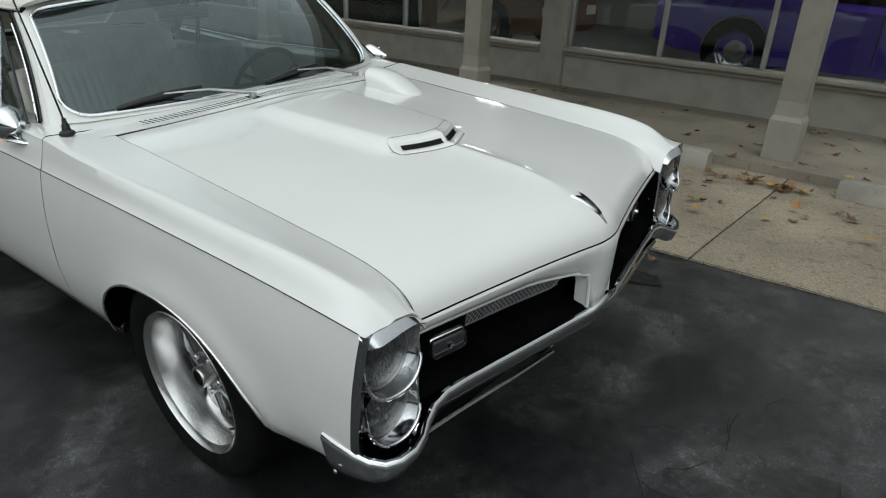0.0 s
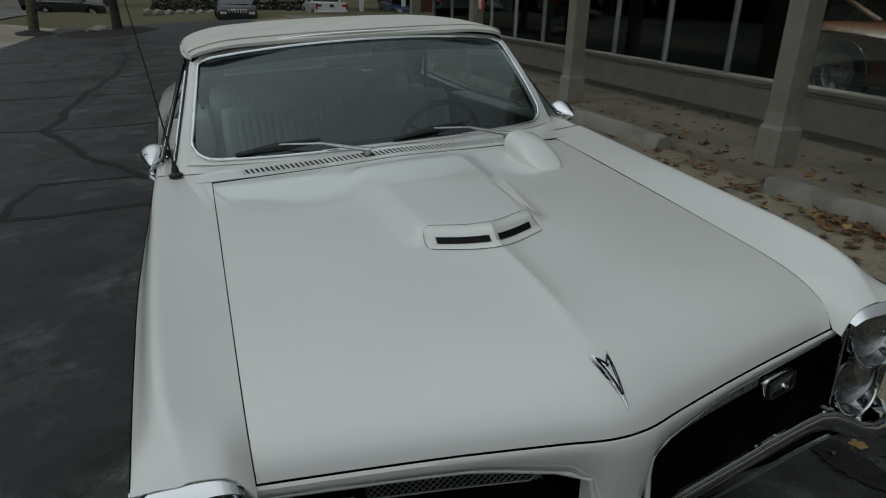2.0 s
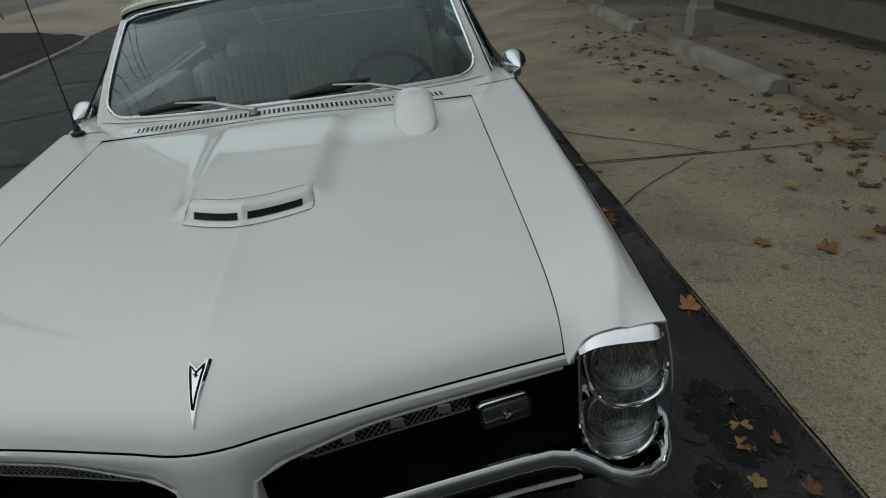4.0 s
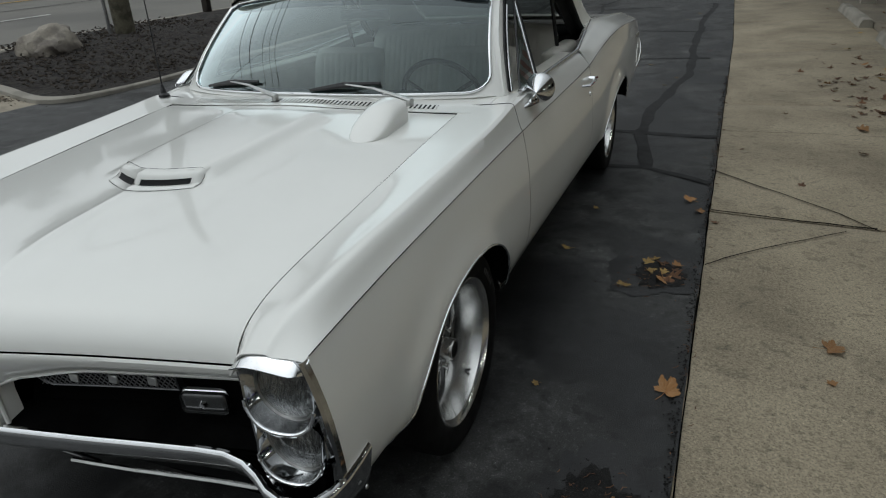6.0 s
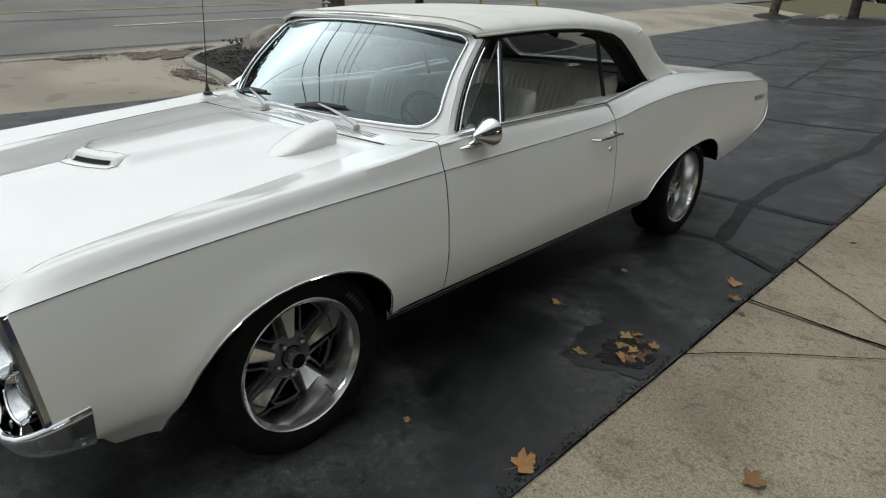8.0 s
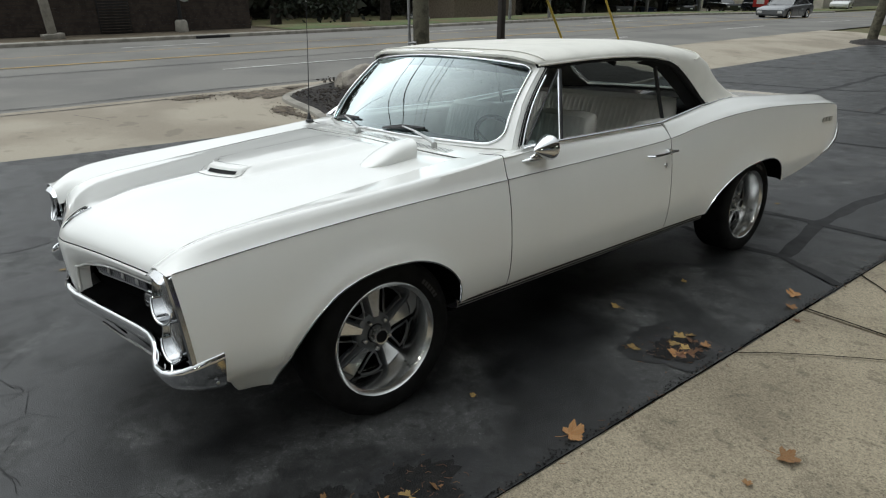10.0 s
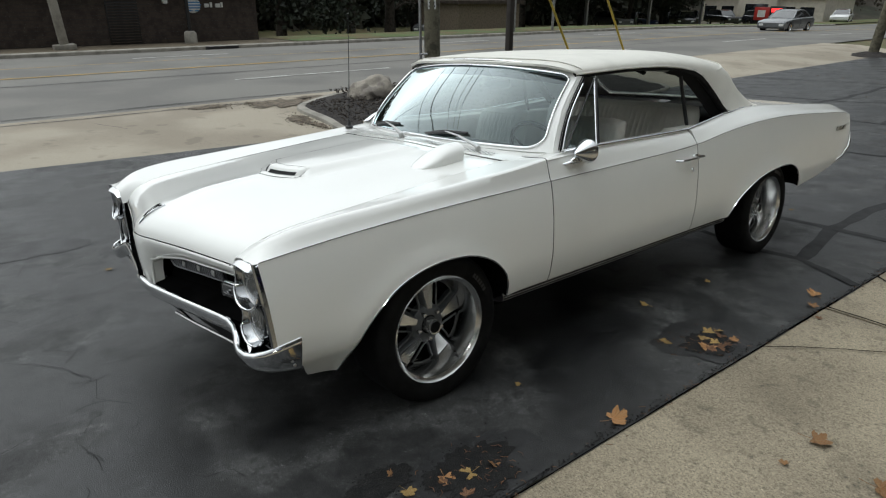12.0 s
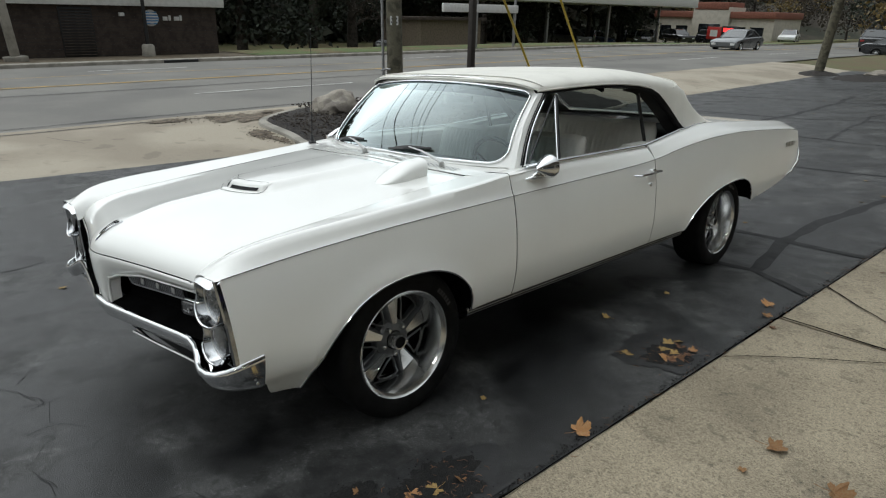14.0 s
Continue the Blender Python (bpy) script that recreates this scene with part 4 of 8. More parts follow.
scoop = bmesh.new()
us = np.linspace(-1, 1, 41)
lip = []
for u in us:
    fade = 1 - step(0.93, 1.0, abs(u))
    lip.append([scoop_at(u, g, w) for g, w in ((0.0, 0.0), (0.003, 0.002), (0.012, 0.003 * fade + 0.001), (0.034, 0.002), (0.045, 0.003 + 0.013 * fade), (0.050, 0.006 + 0.0165 * fade), (0.058, 0.010 + 0.017 * fade), (0.085, 0.0275))])
grid(lip, scoop, flip=False)
part("scoop_surround", scoop, PAINT, hood)
for s in (1, -1):
    slot = bmesh.new()
    rows = []
    for u in np.linspace(0.075, 0.84, 12):
        rows.append([scoop_at(s * u, 0.027, 0.0040), scoop_at(s * u, 0.0335, 0.0052), scoop_at(s * u, 0.0415, 0.0135), scoop_at(s * u, 0.0430, 0.0145)])
    grid(rows, slot, flip=s > 0)
    part("scoop_slot", slot, SATIN, hood, "black hood scoop slot")
    frame_pts = [scoop_at(s * u, -0.001, 0.0005) for u in np.linspace(0.0, 0.93, 10)] + [scoop_at(s * 0.97, 0.001, 0.0007), scoop_at(s * 0.995, 0.008, 0.0008), scoop_at(s * 1.01, 0.03, 0.001), scoop_at(s * 1.0, 0.05, 0.011), scoop_at(s * 0.97, 0.066, 0.020), scoop_at(s * 0.92, 0.077, 0.028), scoop_at(s * 0.85, 0.082, 0.0305), scoop_at(s * 0.3, 0.082, 0.0305), scoop_at(0, 0.082, 0.0305)]
    part("panel_seam", tube(frame_pts, 0.0006, 5), SEAM, hood)

# Arrowhead emblem on the nose.
def on_hood(x, y, h):
    return (x, y, hood_z(x, y) + h)


emb = bmesh.new()
tip, wing = (0.0, -0.856), 0.0215
rows = [[on_hood(-wing, -0.752, 0.001), on_hood(-wing * 0.8, -0.754, 0.007), on_hood(0, -0.775, 0.009), on_hood(wing * 0.8, -0.754, 0.007), on_hood(wing, -0.752, 0.001)]]
for t in (0.3, 0.6, 0.9, 1.0):
    w = wing * (1 - t) + 0.0008
    y = lerp(-0.758, tip[1], t)
    rows.append([on_hood(-w, y, 0.001), on_hood(-w * 0.8, y, 0.007), on_hood(0, y - 0.0, 0.008), on_hood(w * 0.8, y, 0.007), on_hood(w, y, 0.001)])
grid(rows, emb)
emblem = part("emblem", emb, CHROME, hood, "chrome arrowhead emblem")
# a dark outline on the arrowhead, with a small four-pointed star inside
for s in (-1, 1):
    rim = [on_hood(0, -0.782, 0.0096), on_hood(s * wing * 0.35, -0.772, 0.0090)]
    rim += [on_hood(s * lerp(wing * 0.60, 0.0010, u), lerp(-0.765, -0.838, u), 0.0084 + 0.0016 * min(u * 3, 1)) for u in np.linspace(0, 1, 12)]
    part("outline", tube(rim, 0.0013, 6), SATIN, emblem, "black enamel outline")
star = bmesh.new()
for ax, ay in ((0.0048, 0.0), (0.0, 0.0065)):
    c = Vector((0, -0.786))
    rows = []
    for u in np.linspace(-1, 1, 5):
        w = 0.0013 * (1 - abs(u)) + 0.0002
        x, y = ax * u, ay * u
        ox, oy = (0, w) if ax else (w, 0)
        rows.append([on_hood(c.x + x - ox, c.y + y - oy, 0.0106), on_hood(c.x + x + ox, c.y + y + oy, 0.0106)])
    grid(rows, star, flip=bool(ax))
part("star", star, SATIN, emblem)

# Hood tachometer housing.
tach = bmesh.new()
rows = []
for k in range(11):
    t = k / 10
    y = lerp(0.185, 0.425, t)
    w = 0.064 * math.sqrt(max(1 - (1 - min(t * 2.0, 1)) ** 2, 0.0)) + 0.004
    h = 0.074 * math.sin(min(t * 1.2, 1) * math.pi / 2) ** 1.15 + 0.001
    row = []
    for j in range(15):
        a = math.pi * j / 14
        x = 0.435 + w * math.cos(a) * (1 + 0.1 * math.sin(a))
        row.append((x, y + 0.02 * math.sin(a) * t, hood_z(x, min(y, 0.48)) - 0.004 + h * math.sin(a) ** 0.55))
    rows.append(row)
grid(rows, tach)
back = rows[-1]
tv = [tach.verts.new(p) for p in back]
tach.faces.new(tv)
part("tachometer_housing", tach, PAINT, hood, "white teardrop housing on the hood")

# Cowl with its row of slots.
def cowl_z(x, y):
    return hood_z(x, 0.487) + 0.004 + 0.10 * (y - 0.487) * (1 - 0.4 * (abs(x) / 0.7) ** 2)


ws_low_y = spl([0, 0.3, 0.55, 0.66, 0.715], [0.615, 0.635, 0.68, 0.715, 0.76])
rows = []
for x in np.linspace(-0.72, 0.72, 41):
    a = abs(x)
    y0 = 0.4885 + 0.05 * (min(a, 0.64) / 0.638) ** 2
    y1 = ws_low_y(a) + 0.04
    rows.append([(x, lerp(y0, y1, t), cowl_z(min(a, 0.64), lerp(y0, y1, t))) for t in (0, 0.25, 0.5, 0.75, 1)])
part("cowl", sheet_depth(grid(rows, flip=True), 0.003), PAINT, car)
for s in (1, -1):
    rows = []
    for y in np.linspace(0.605, 0.86, 9):
        row = fender_top_row(min(y, 0.636))
        rows.append([(s * p.x, y, p.z - 0.002 + 0.008 * step(0.63, 0.86, y)) for p in [Vector((0.60, 0, cowl_z(0.60, 0.60)))] + row[:11]])
    part("cowl_corner", sheet_depth(grid(rows, flip=s > 0), 0.003), PAINT, car)
recess = bmesh.new()
rows = []
for x in np.linspace(-0.535, 0.548, 30):
    y = 0.541 + 0.05 * (x / 0.638) ** 2
    rows.append([(x, y - 0.024, cowl_z(abs(x), y - 0.024) + 0.0008), (x, y + 0.024, cowl_z(abs(x), y + 0.024) + 0.0008)])
grid(rows, recess, flip=True)
vent = part("cowl_vent", recess, SATIN, car, "dark slotted cowl vent")
slat = None
for k in range(66):
    x = -0.531 + k * 0.01655
    if abs(x + 0.112) < 0.012:
        continue
    y = 0.541 + 0.05 * (x / 0.638) ** 2
    m = Matrix.Translation((x, y, cowl_z(abs(x), y) + 0.0015)) @ pose(0, 0, 0, 4, 0, 9)
    if slat is None:
        slat = part("slat", block(-0.0044, 0.0044, -0.0265, 0.0265, -0.002, 0.0006, bevel=0.0006, segments=1), PAINT, vent, matrix=m)
    else:
        share("slat", slat, vent, m)

# Windscreen.
def ws_point(u, v, off=0.0):
    """u from -1 to 1 across, v from 0 at the base to 1 at the header."""
    a = abs(u)
    lo = Vector((0.700 * u, lerp(0.610, 0.752, a ** 2.6), lerp(0.952, 0.945, a * a)))
    hi = Vector((0.618 * u, lerp(0.955, 1.032, a ** 2.4), lerp(1.302, 1.262, a ** 2.2)))
    p = lo.lerp(hi, v)
    p.y -= 0.030 * math.sin(math.pi * v)
    p += Vector((0, -0.8, 0.6)) * off
    return p


screen = part("windshield", grid([[ws_point(u, v) for u in np.linspace(-1, 1, 31)] for v in np.linspace(0, 0.87, 13)]), GLASS, car, "tinted curved windshield")
part("shade_band", grid([[ws_point(u, v) for u in np.linspace(-1, 1, 31)] for v in (0.87, 0.93, 1.0)]), SHADEGLASS, screen, "blue tinted band of the windshield")
outline = []
for cu, cv, a0 in ((1 - 0.10, 1 - 0.07, 0), (-1 + 0.10, 1 - 0.07, 90), (-1 + 0.13, 0.20, 180), (1 - 0.13, 0.20, 270)):
    ru, rv = (0.10, 0.07) if cv > 0.5 else (0.13, 0.20)
    for k in range(7):
        a = radians(a0 + 15 * k)
        outline.append((cu + ru * math.cos(a), cv + rv * math.sin(a)))
ring = []
for i, (u, v) in enumerate(outline):
    u2, v2 = outline[(i + 1) % len(outline)]
    n = 12 if abs(u2 - u) > 0.5 or abs(v2 - v) > 0.3 else 1
    for k in range(n):
        ring.append((lerp(u, u2, k / n), lerp(v, v2, k / n)))
pts = [ws_point(u, v, 0.006) for u, v in ring]
part("windshield_trim", tube(pts + [pts[0]], 0.0055, 8, cap=False), CHROME, car, "chrome windshield trim")
# white frame between trim and pillar, filling the corners
frame_bm = bmesh.new()
outer = []
for u, v in ring:
    w = ws_point(u, v)
    k = 1.0
    uu, vv = u * 1.048, 0.5 + (v - 0.5) * 1.09
    if abs(u) > 0.82 and v < 0.45:
        uu, vv = math.copysign(1.055, u) if abs(u) > 0.87 else u * 1.04, min(vv, v - 0.01)
    outer.append((uu, vv))
rows = [[ws_point(u, v, 0.001) for u, v in ring], [ws_point(*o, 0.004) for o in outer], [ws_point(*o, -0.05) for o in outer]]
grid(rows, frame_bm, closed=True)
part("windshield_frame", frame_bm, PAINT, car)
for s in (1, -1):
    pill = bmesh.new()
    rows = []
    for k in range(11):
        v = -0.06 + 1.10 * k / 10
        a = ws_point(s * 1.015, v, 0.003)
        b = a + Vector((s * lerp(0.036, 0.022, v), 0.028, -0.002))
        c = b + Vector((s * 0.003, 0.03, -0.010))
        d = c + Vector((-s * 0.03, 0.0, 0))
        rows.append([a, a.lerp(b, 0.5) + Vector((s * 0.004, -0.004, 0)), b, c, d])
    grid(rows, pill, flip=s > 0)
    part("a_pillar", pill, PAINT, car)
    line = [ws_point(s * 1.015, v, 0.003) + Vector((s * lerp(0.040, 0.026, v), 0.040, -0.002)) for v in np.linspace(0.0, 1.03, 9)]
    part("pillar_trim", tube(line, 0.0032, 8), BLACK, car, "black pillar seal strip")
    part("pillar_seal", tube([p + Vector((s * 0.002, 0.012, -0.006)) for p in line], 0.0045, 8), LINING, car)
    # quarter light: a small triangular pane in a chrome frame
    base = Vector((s * 0.793, 0.795, 0.950))
    rear = Vector((s * 0.795, 1.020, 0.950))
    head = Vector((s * 0.676, 1.130, 1.248))
    vp = part("vent_window", grid([[base, head.lerp(base, 0.05)], [rear, head]]), SIDEGLASS, car, "small triangular vent window")
    part("vent_seal", tube([base, base.lerp(head, 0.5), head], 0.0045, 8), BLACK, vp, "black rubber seal")
    part("vent_frame", tube([p + Vector((s * 0.005, 0.020, -0.004)) for p in line[:8]], 0.0058, 8), CHROME, vp, "bright chrome vent frame")
    part("vent_frame", tube([head, rear.lerp(head, 0.5), rear], 0.0048, 8), CHROME, vp)
    part("vent_post", tube([rear + Vector((0, 0.012, 0)), head + Vector((0, 0.012, 0))], 0.009, 8), BLACK, vp)
    # belt moulding and the black slot in which the glass sits
    belt = [(s * 0.803, y, 0.949) for y in np.arange(0.76, 1.85, 0.06)] + [(s * lerp(0.803, 0.76, t), 1.85 + 0.45 * t, 0.952 + 0.040 * t) for t in (0.0, 0.25, 0.5, 0.75, 1.0)]
    part("belt_moulding", tube(belt, 0.0095, 10), CHROME, car, "chrome belt moulding")
    part("door_sill_top", block(s * 0.70, s * 0.795, 0.80, 1.86, 0.905, 0.938, bevel=0.012), VINYL, car)

# Folded seal of the header: chrome strip above the windscreen.
part("header_trim", tube([ws_point(u, 1.07, 0.012) for u in np.linspace(-1.03, 1.03, 25)], 0.0065, 8, flat=0.7), CHROME, car, "chrome header strip")

# Soft top.
mid_line = [(0.955, 1.322), (1.02, 1.338), (1.15, 1.352), (1.35, 1.364), (1.6, 1.371), (1.85, 1.373), (2.1, 1.368), (2.3, 1.350), (2.48, 1.325), (2.57, 1.280), (2.62, 1.225), (2.69, 1.160), (2.79, 1.095), (2.90, 1.040), (3.01, 1.003)]
edge_line = [(0.640, 1.035, 1.273), (0.655, 1.08, 1.276), (0.668, 1.20, 1.283), (0.674, 1.36, 1.290), (0.678, 1.55, 1.293), (0.680, 1.75, 1.290), (0.680, 1.93, 1.278), (0.680, 2.06, 1.258), (0.682, 2.15, 1.228), (0.686, 2.22, 1.185), (0.692, 2.29, 1.135), (0.700, 2.35, 1.085), (0.708, 2.40, 1.04), (0.716, 2.45, 1.005), (0.722, 2.50, 0.988)]
rows = []
for i, ((cy, cz), (ex, ey, ez)) in enumerate(zip(mid_line, edge_line)):
    row = []
    p = lerp(3.2, 11.0, step(6, 9, i))
    for k in range(-20, 21):
        t = k / 20
        a = abs(t)
        sag = 0.005 * math.sin(a * 9) * step(0.2, 0.6, a) * (1 - a)
        row.append((ex * math.sin(a * math.pi / 2) ** 0.92 * (1 if t > 0 else -1) if a else 0.0, lerp(cy, ey, a ** (2.2 if i < 7 else p)), lerp(cz, ez, a ** lerp(2.6, 2.0, step(5, 8, i))) - sag))
    rows.append(row)
top_bm = grid(rows)
# opening for the rear window
top_bm.faces.ensure_lookup_table()
gone = [top_bm.faces[i * 40 + k] for i in (10, 11, 12) for k in range(11, 29)]
bmesh.ops.delete(top_bm, geom=gone, context="FACES")
soft_top = part("soft_top", sheet_depth(top_bm, 0.012), TOPCLOTH, car, "stretched off-white vinyl soft top")
for s in (1, -1):
    edge = [(s * (x - 0.012), y, z - 0.010) for x, y, z in edge_line]
    part("top_side_rail", tube(edge[:], [0.013] * 7 + [0.02] * (len(edge) - 7), 8), LINING, soft_top, "black side rail of the top")
    part("top_piping", tube([(s * (x + 0.001), y, z - 0.002) for x, y, z in edge_line], 0.006, 6), TOPCLOTH, soft_top)
    # dark lining behind the side opening
    rows2 = [[(s * (x - 0.02), y, z), (s * (x - 0.06), y - 0.09, z - 0.03)] for x, y, z in edge_line[6:]]
    part("top_lining", grid(rows2), LINING, soft_top)
    part("top_strut", tube([(s * 0.62, 2.02, 1.24), (s * 0.63, 2.06, 1.10), (s * 0.64, 2.12, 0.93)], 0.011, 8), BLACK, soft_top)
# seam ribs across the top
for i in (1, 8):
    part("top_seam", tube([(x, y, z + 0.003) for x, y, z in [rows[i][k] for k in range(2, 39)]], 0.0045, 6, flat=0.6), TOPCLOTH, soft_top)
rw = [[(x, y, z - 0.004) for x in np.linspace(-0.47, 0.47, 9)] for y, z in mid_line[10:14]]
part("rear_window", grid(rw), REARVINYL, soft_top, "rear window of the soft top")
for s in (1, -1):
    path = [(s * 0.76, 2.30, 0.994), (s * 0.745, 2.45, 0.997), (s * 0.725, 2.62, 1.004), (s * 0.70, 2.80, 1.006), (s * 0.64, 2.93, 1.007), (s * 0.5, 2.985, 1.006), (s * 0.25, 3.0, 1.005), (0, 3.003, 1.005)]
    part("well_moulding", tube(path, 0.008, 8), CHROME, car, "chrome moulding at the foot of the top")
    for q in path[1:6]:
        part("snap", lathe([(0, 0.005), (0.004, 0.004), (0.006, 0.0001)], 8, axis="z"), CHROME, soft_top, matrix=Matrix.Translation(Vector(q) + Vector((-0.012 * s, -0.01, 0.006))))

# Trunk lid and tail.
rows = []
for y in np.linspace(2.96, 4.16, 16):
    zt = z_top(y) - 0.012
    rows.append([(x, y, zt + 0.012 * (1 - (x / 0.66) ** 2) - 0.03 * step(4.0, 4.16, y)) for x in np.linspace(-0.662, 0.662, 17)])
part("trunk_lid", sheet_depth(grid(rows, flip=True), 0.004), PAINT, car)
rows = []
for t in np.linspace(0, 1, 9):
    z = lerp(0.905, 0.60, t)
    y = lerp(4.17, 4.215, math.sin(t * math.pi)) - 0.02 * t
    rows.append([(x, y - 0.035 + 0.03 * (1 - (x / 0.85) ** 2), z - 0.07 * (1 - t) * step(0.55, 0.83, abs(x))) for x in np.linspace(-0.83, 0.83, 21)])
part("tail_panel", grid(rows, flip=True), PAINT, car)
for s in (1, -1):
    part("tail_light", block(s * 0.36, s * 0.80, 4.205, 4.245, 0.715, 0.80, bevel=0.012), REDLENS, car, "red tail light")
bm = bmesh.new()
rows = []
for x in np.linspace(-0.868, 0.868, 33):
    y = 4.245 - 0.0 * x - 0.16 * step(0.78, 0.868, abs(x))
    rows.append([(x * 0.975, y - 0.08, 0.70), (x * 0.985, y - 0.025, 0.69), (x * 0.985, y - 0.01, 0.65), (x * 0.98, y - 0.02, 0.61), (x * 0.965, y - 0.08, 0.60)])
grid(rows, bm, flip=False)
part("rear_bumper", bm, CHROME, car, "chrome rear bumper")
for s in (1, -1):
    blade = [(s * (x_crease(4.17) + 0.022), 4.195, 0.725), (s * (x_crease(4.15) + 0.036), 4.182, 0.675), (s * (x_crease(4.12) + 0.042), 4.145, 0.615), (s * (x_crease(4.0) + 0.036), 4.04, 0.552), (s * (x_crease(3.9) + 0.020), 3.90, 0.507)]
    part("bumper_end", tube(blade, [0.005, 0.010, 0.011, 0.008, 0.004], 10), CHROME_WORN, car, "chrome rear bumper end")
    marks = bmesh.new()
    for k in range(3):
        block(0, 0.005, 3.885 + k * 0.062, 3.935 + k * 0.062, 0.762, 0.795, marks, 0.0015, 1)
    if s < 0:
        marks = mirrored(marks)
    badge = part("quarter_badge", marks, STEEL, car, "small chrome letters on the quarter panel")
    badge.matrix_basis = Matrix.Translation((s * (x_crease(4.0) + 0.023), 0, 0))
part("trunk_gap", tube([(-0.664, 2.97, 0.985)] + [(-0.6645, y, z_top(y) - 0.013) for y in np.arange(3.0, 4.16, 0.1)], 0.0025, 6), SEAM, car)
part("trunk_gap", tube([(0.664, 2.97, 0.985)] + [(0.6645, y, z_top(y) - 0.013) for y in np.arange(3.0, 4.16, 0.1)], 0.0025, 6), SEAM, car)

# Nose: header panel, beak, openings.
def open_top(a):
    return lerp(0.632, 0.659, step(0.06, 0.30, a)) - 0.03 * (1 - step(0.062, 0.10, a))


for s in (1, -1):
    rows = []
    for a in np.linspace(0.0, 0.66, 34):
        y0, z0 = nose_y(a) - 0.002, lerp(0.708, 0.70, (a / 0.638) ** 1.7)
        zb = open_top(a) if a > 0.058 else lerp(0.50, open_top(0.058), step(0.045, 0.058, a))
        row = [(s * a, y0, z0), (s * a, y0 - 0.004, z0 - 0.006)]
        for k in range(1, 7):
            t = k / 6
            row.append((s * a, y0 - 0.004 + 0.022 * t * t, lerp(z0 - 0.006, zb, t)))
        row.append((s * a, row[-1][1] + 0.014, row[-1][2] - 0.004))
        row.append((s * a, row[-1][1] + 0.03, row[-1][2] + 0.004))
        rows.append(row)
    part("nose_panel", grid(rows, flip=s > 0), PAINT, car, "white nose panel above the grille")
    # side of the beak
    rows = [[(s * lerp(0.060, 0.066, t), nose_y(0.06) + 0.02 + 0.035 * q, lerp(0.625, 0.505, t)) for q in (0, 0.3, 1)] for t in np.linspace(0, 1, 6)]
    part("beak_side", grid(rows, flip=s < 0), PAINT, car)
    rim = [(s * a, nose_y(a) + 0.022, open_top(a) - 0.003) for a in np.linspace(0.085, 0.64, 15)]
    rim = [(s * 0.064, nose_y(0.06) + 0.015, 0.512), (s * 0.061, nose_y(0.06) + 0.015, 0.58), (s * 0.066, nose_y(0.06) + 0.017, 0.615)] + rim
    grille = part("grille", tube(rim, 0.006, 8), PAINT, car, "blacked-out grille opening with a white rim")
    # black recess: back, floor and roof
    rows = []
    for a in np.linspace(0.06, 0.68, 14):
        y = nose_y(a)
        rows.append([(s * a, y + 0.03, open_top(a) + 0.002), (s * a, y + 0.10, 0.655), (s * a, y + 0.115, 0.60), (s * a, y + 0.085, 0.53), (s * a, y + 0.02, 0.515), (s * a, y - 0.012, 0.50), (s * a, y + 0.02, 0.47)])
    part("grille_recess", grid(rows, flip=s > 0), VOID, grille)
    # mesh band of crossing wires in a frame
    wires = bmesh.new()
    def band(a, t):
        y = nose_y(a) + 0.045
        return Vector((s * a, y + 0.006 * t, lerp(0.640, 0.594, t)))
    n = 26
    for k in range(-3, n):
        for d in (1, -1):
            a0 = 0.135 + (k if d > 0 else k + 3) * 0.0125
            a1 = a0 + d * 0.0375
            t0, t1 = 0.0, 1.0
            lo, hi = 0.135, 0.455
            if a0 < lo:
                t0 = (lo - a0) / (a1 - a0); a0 = lo
            if a0 > hi:
                t0 = (hi - a0) / (a1 - a0); a0 = hi
            if a1 > hi:
                t1 = t0 + (hi - a0) / (a1 - a0) * (1 - t0); a1 = hi
            if a1 < lo:
                t1 = t0 + (lo - a0) / (a1 - a0) * (1 - t0); a1 = lo
            if 0 <= t0 < t1 <= 1.0001 and abs(a1 - a0) > 0.003:
                tube([band(a0, t0), band(a1, t1)], 0.0014, 4, wires, cap=False)
    part("grille_mesh", wires, MESH, grille, "diamond wire mesh")
    part("mesh_frame", tube([band(0.135, 0), band(0.3, 0), band(0.455, 0), band(0.455, 1), band(0.3, 1), band(0.16, 1), band(0.135, 0.6), band(0.135, 0)], 0.0024, 6), MESH, grille)
    backing = [[band(a, t) + Vector((0, 0.012, 0)) for t in (-0.1, 1.1)] for a in np.linspace(0.13, 0.46, 8)]
    part("mesh_backing", grid(backing, flip=s > 0), SATIN, grille)
    if s > 0:
        for a in (0.225, 0.315, 0.405):
            mark = bmesh.new()
            p = band(a, 0.45) + Vector((0, -0.006, 0))
            block(p.x - 0.013, p.x + 0.013, p.y - 0.002, p.y + 0.003, p.z - 0.011, p.z + 0.011, mark, 0.002, 1)
            part("grille_letter", mark, BRIGHTTRIM, grille, "small grey letter bar")
    # parking lamp
    cx, cy, cz = s * 0.522, -0.712, 0.580
    lamp = part("parking_lamp", block(cx - 0.058, cx + 0.058, cy - 0.008, cy + 0.03, cz - 0.032, cz + 0.032, bevel=0.0185, segments=5), CHROME, grille, "rounded rectangular clear parking lamp")
    lamp.matrix_basis = Matrix.Translation((cx, cy, 0)) @ pose(0, 0, 0, 0, 0, s * 13) @ Matrix.Translation((-cx, -cy, 0))
    lens_bm = block(cx - 0.053, cx + 0.053, cy - 0.013, cy, cz - 0.026, cz + 0.026, bevel=0.012, segments=4)
    part("lens", lens_bm, PARKLENS, lamp)
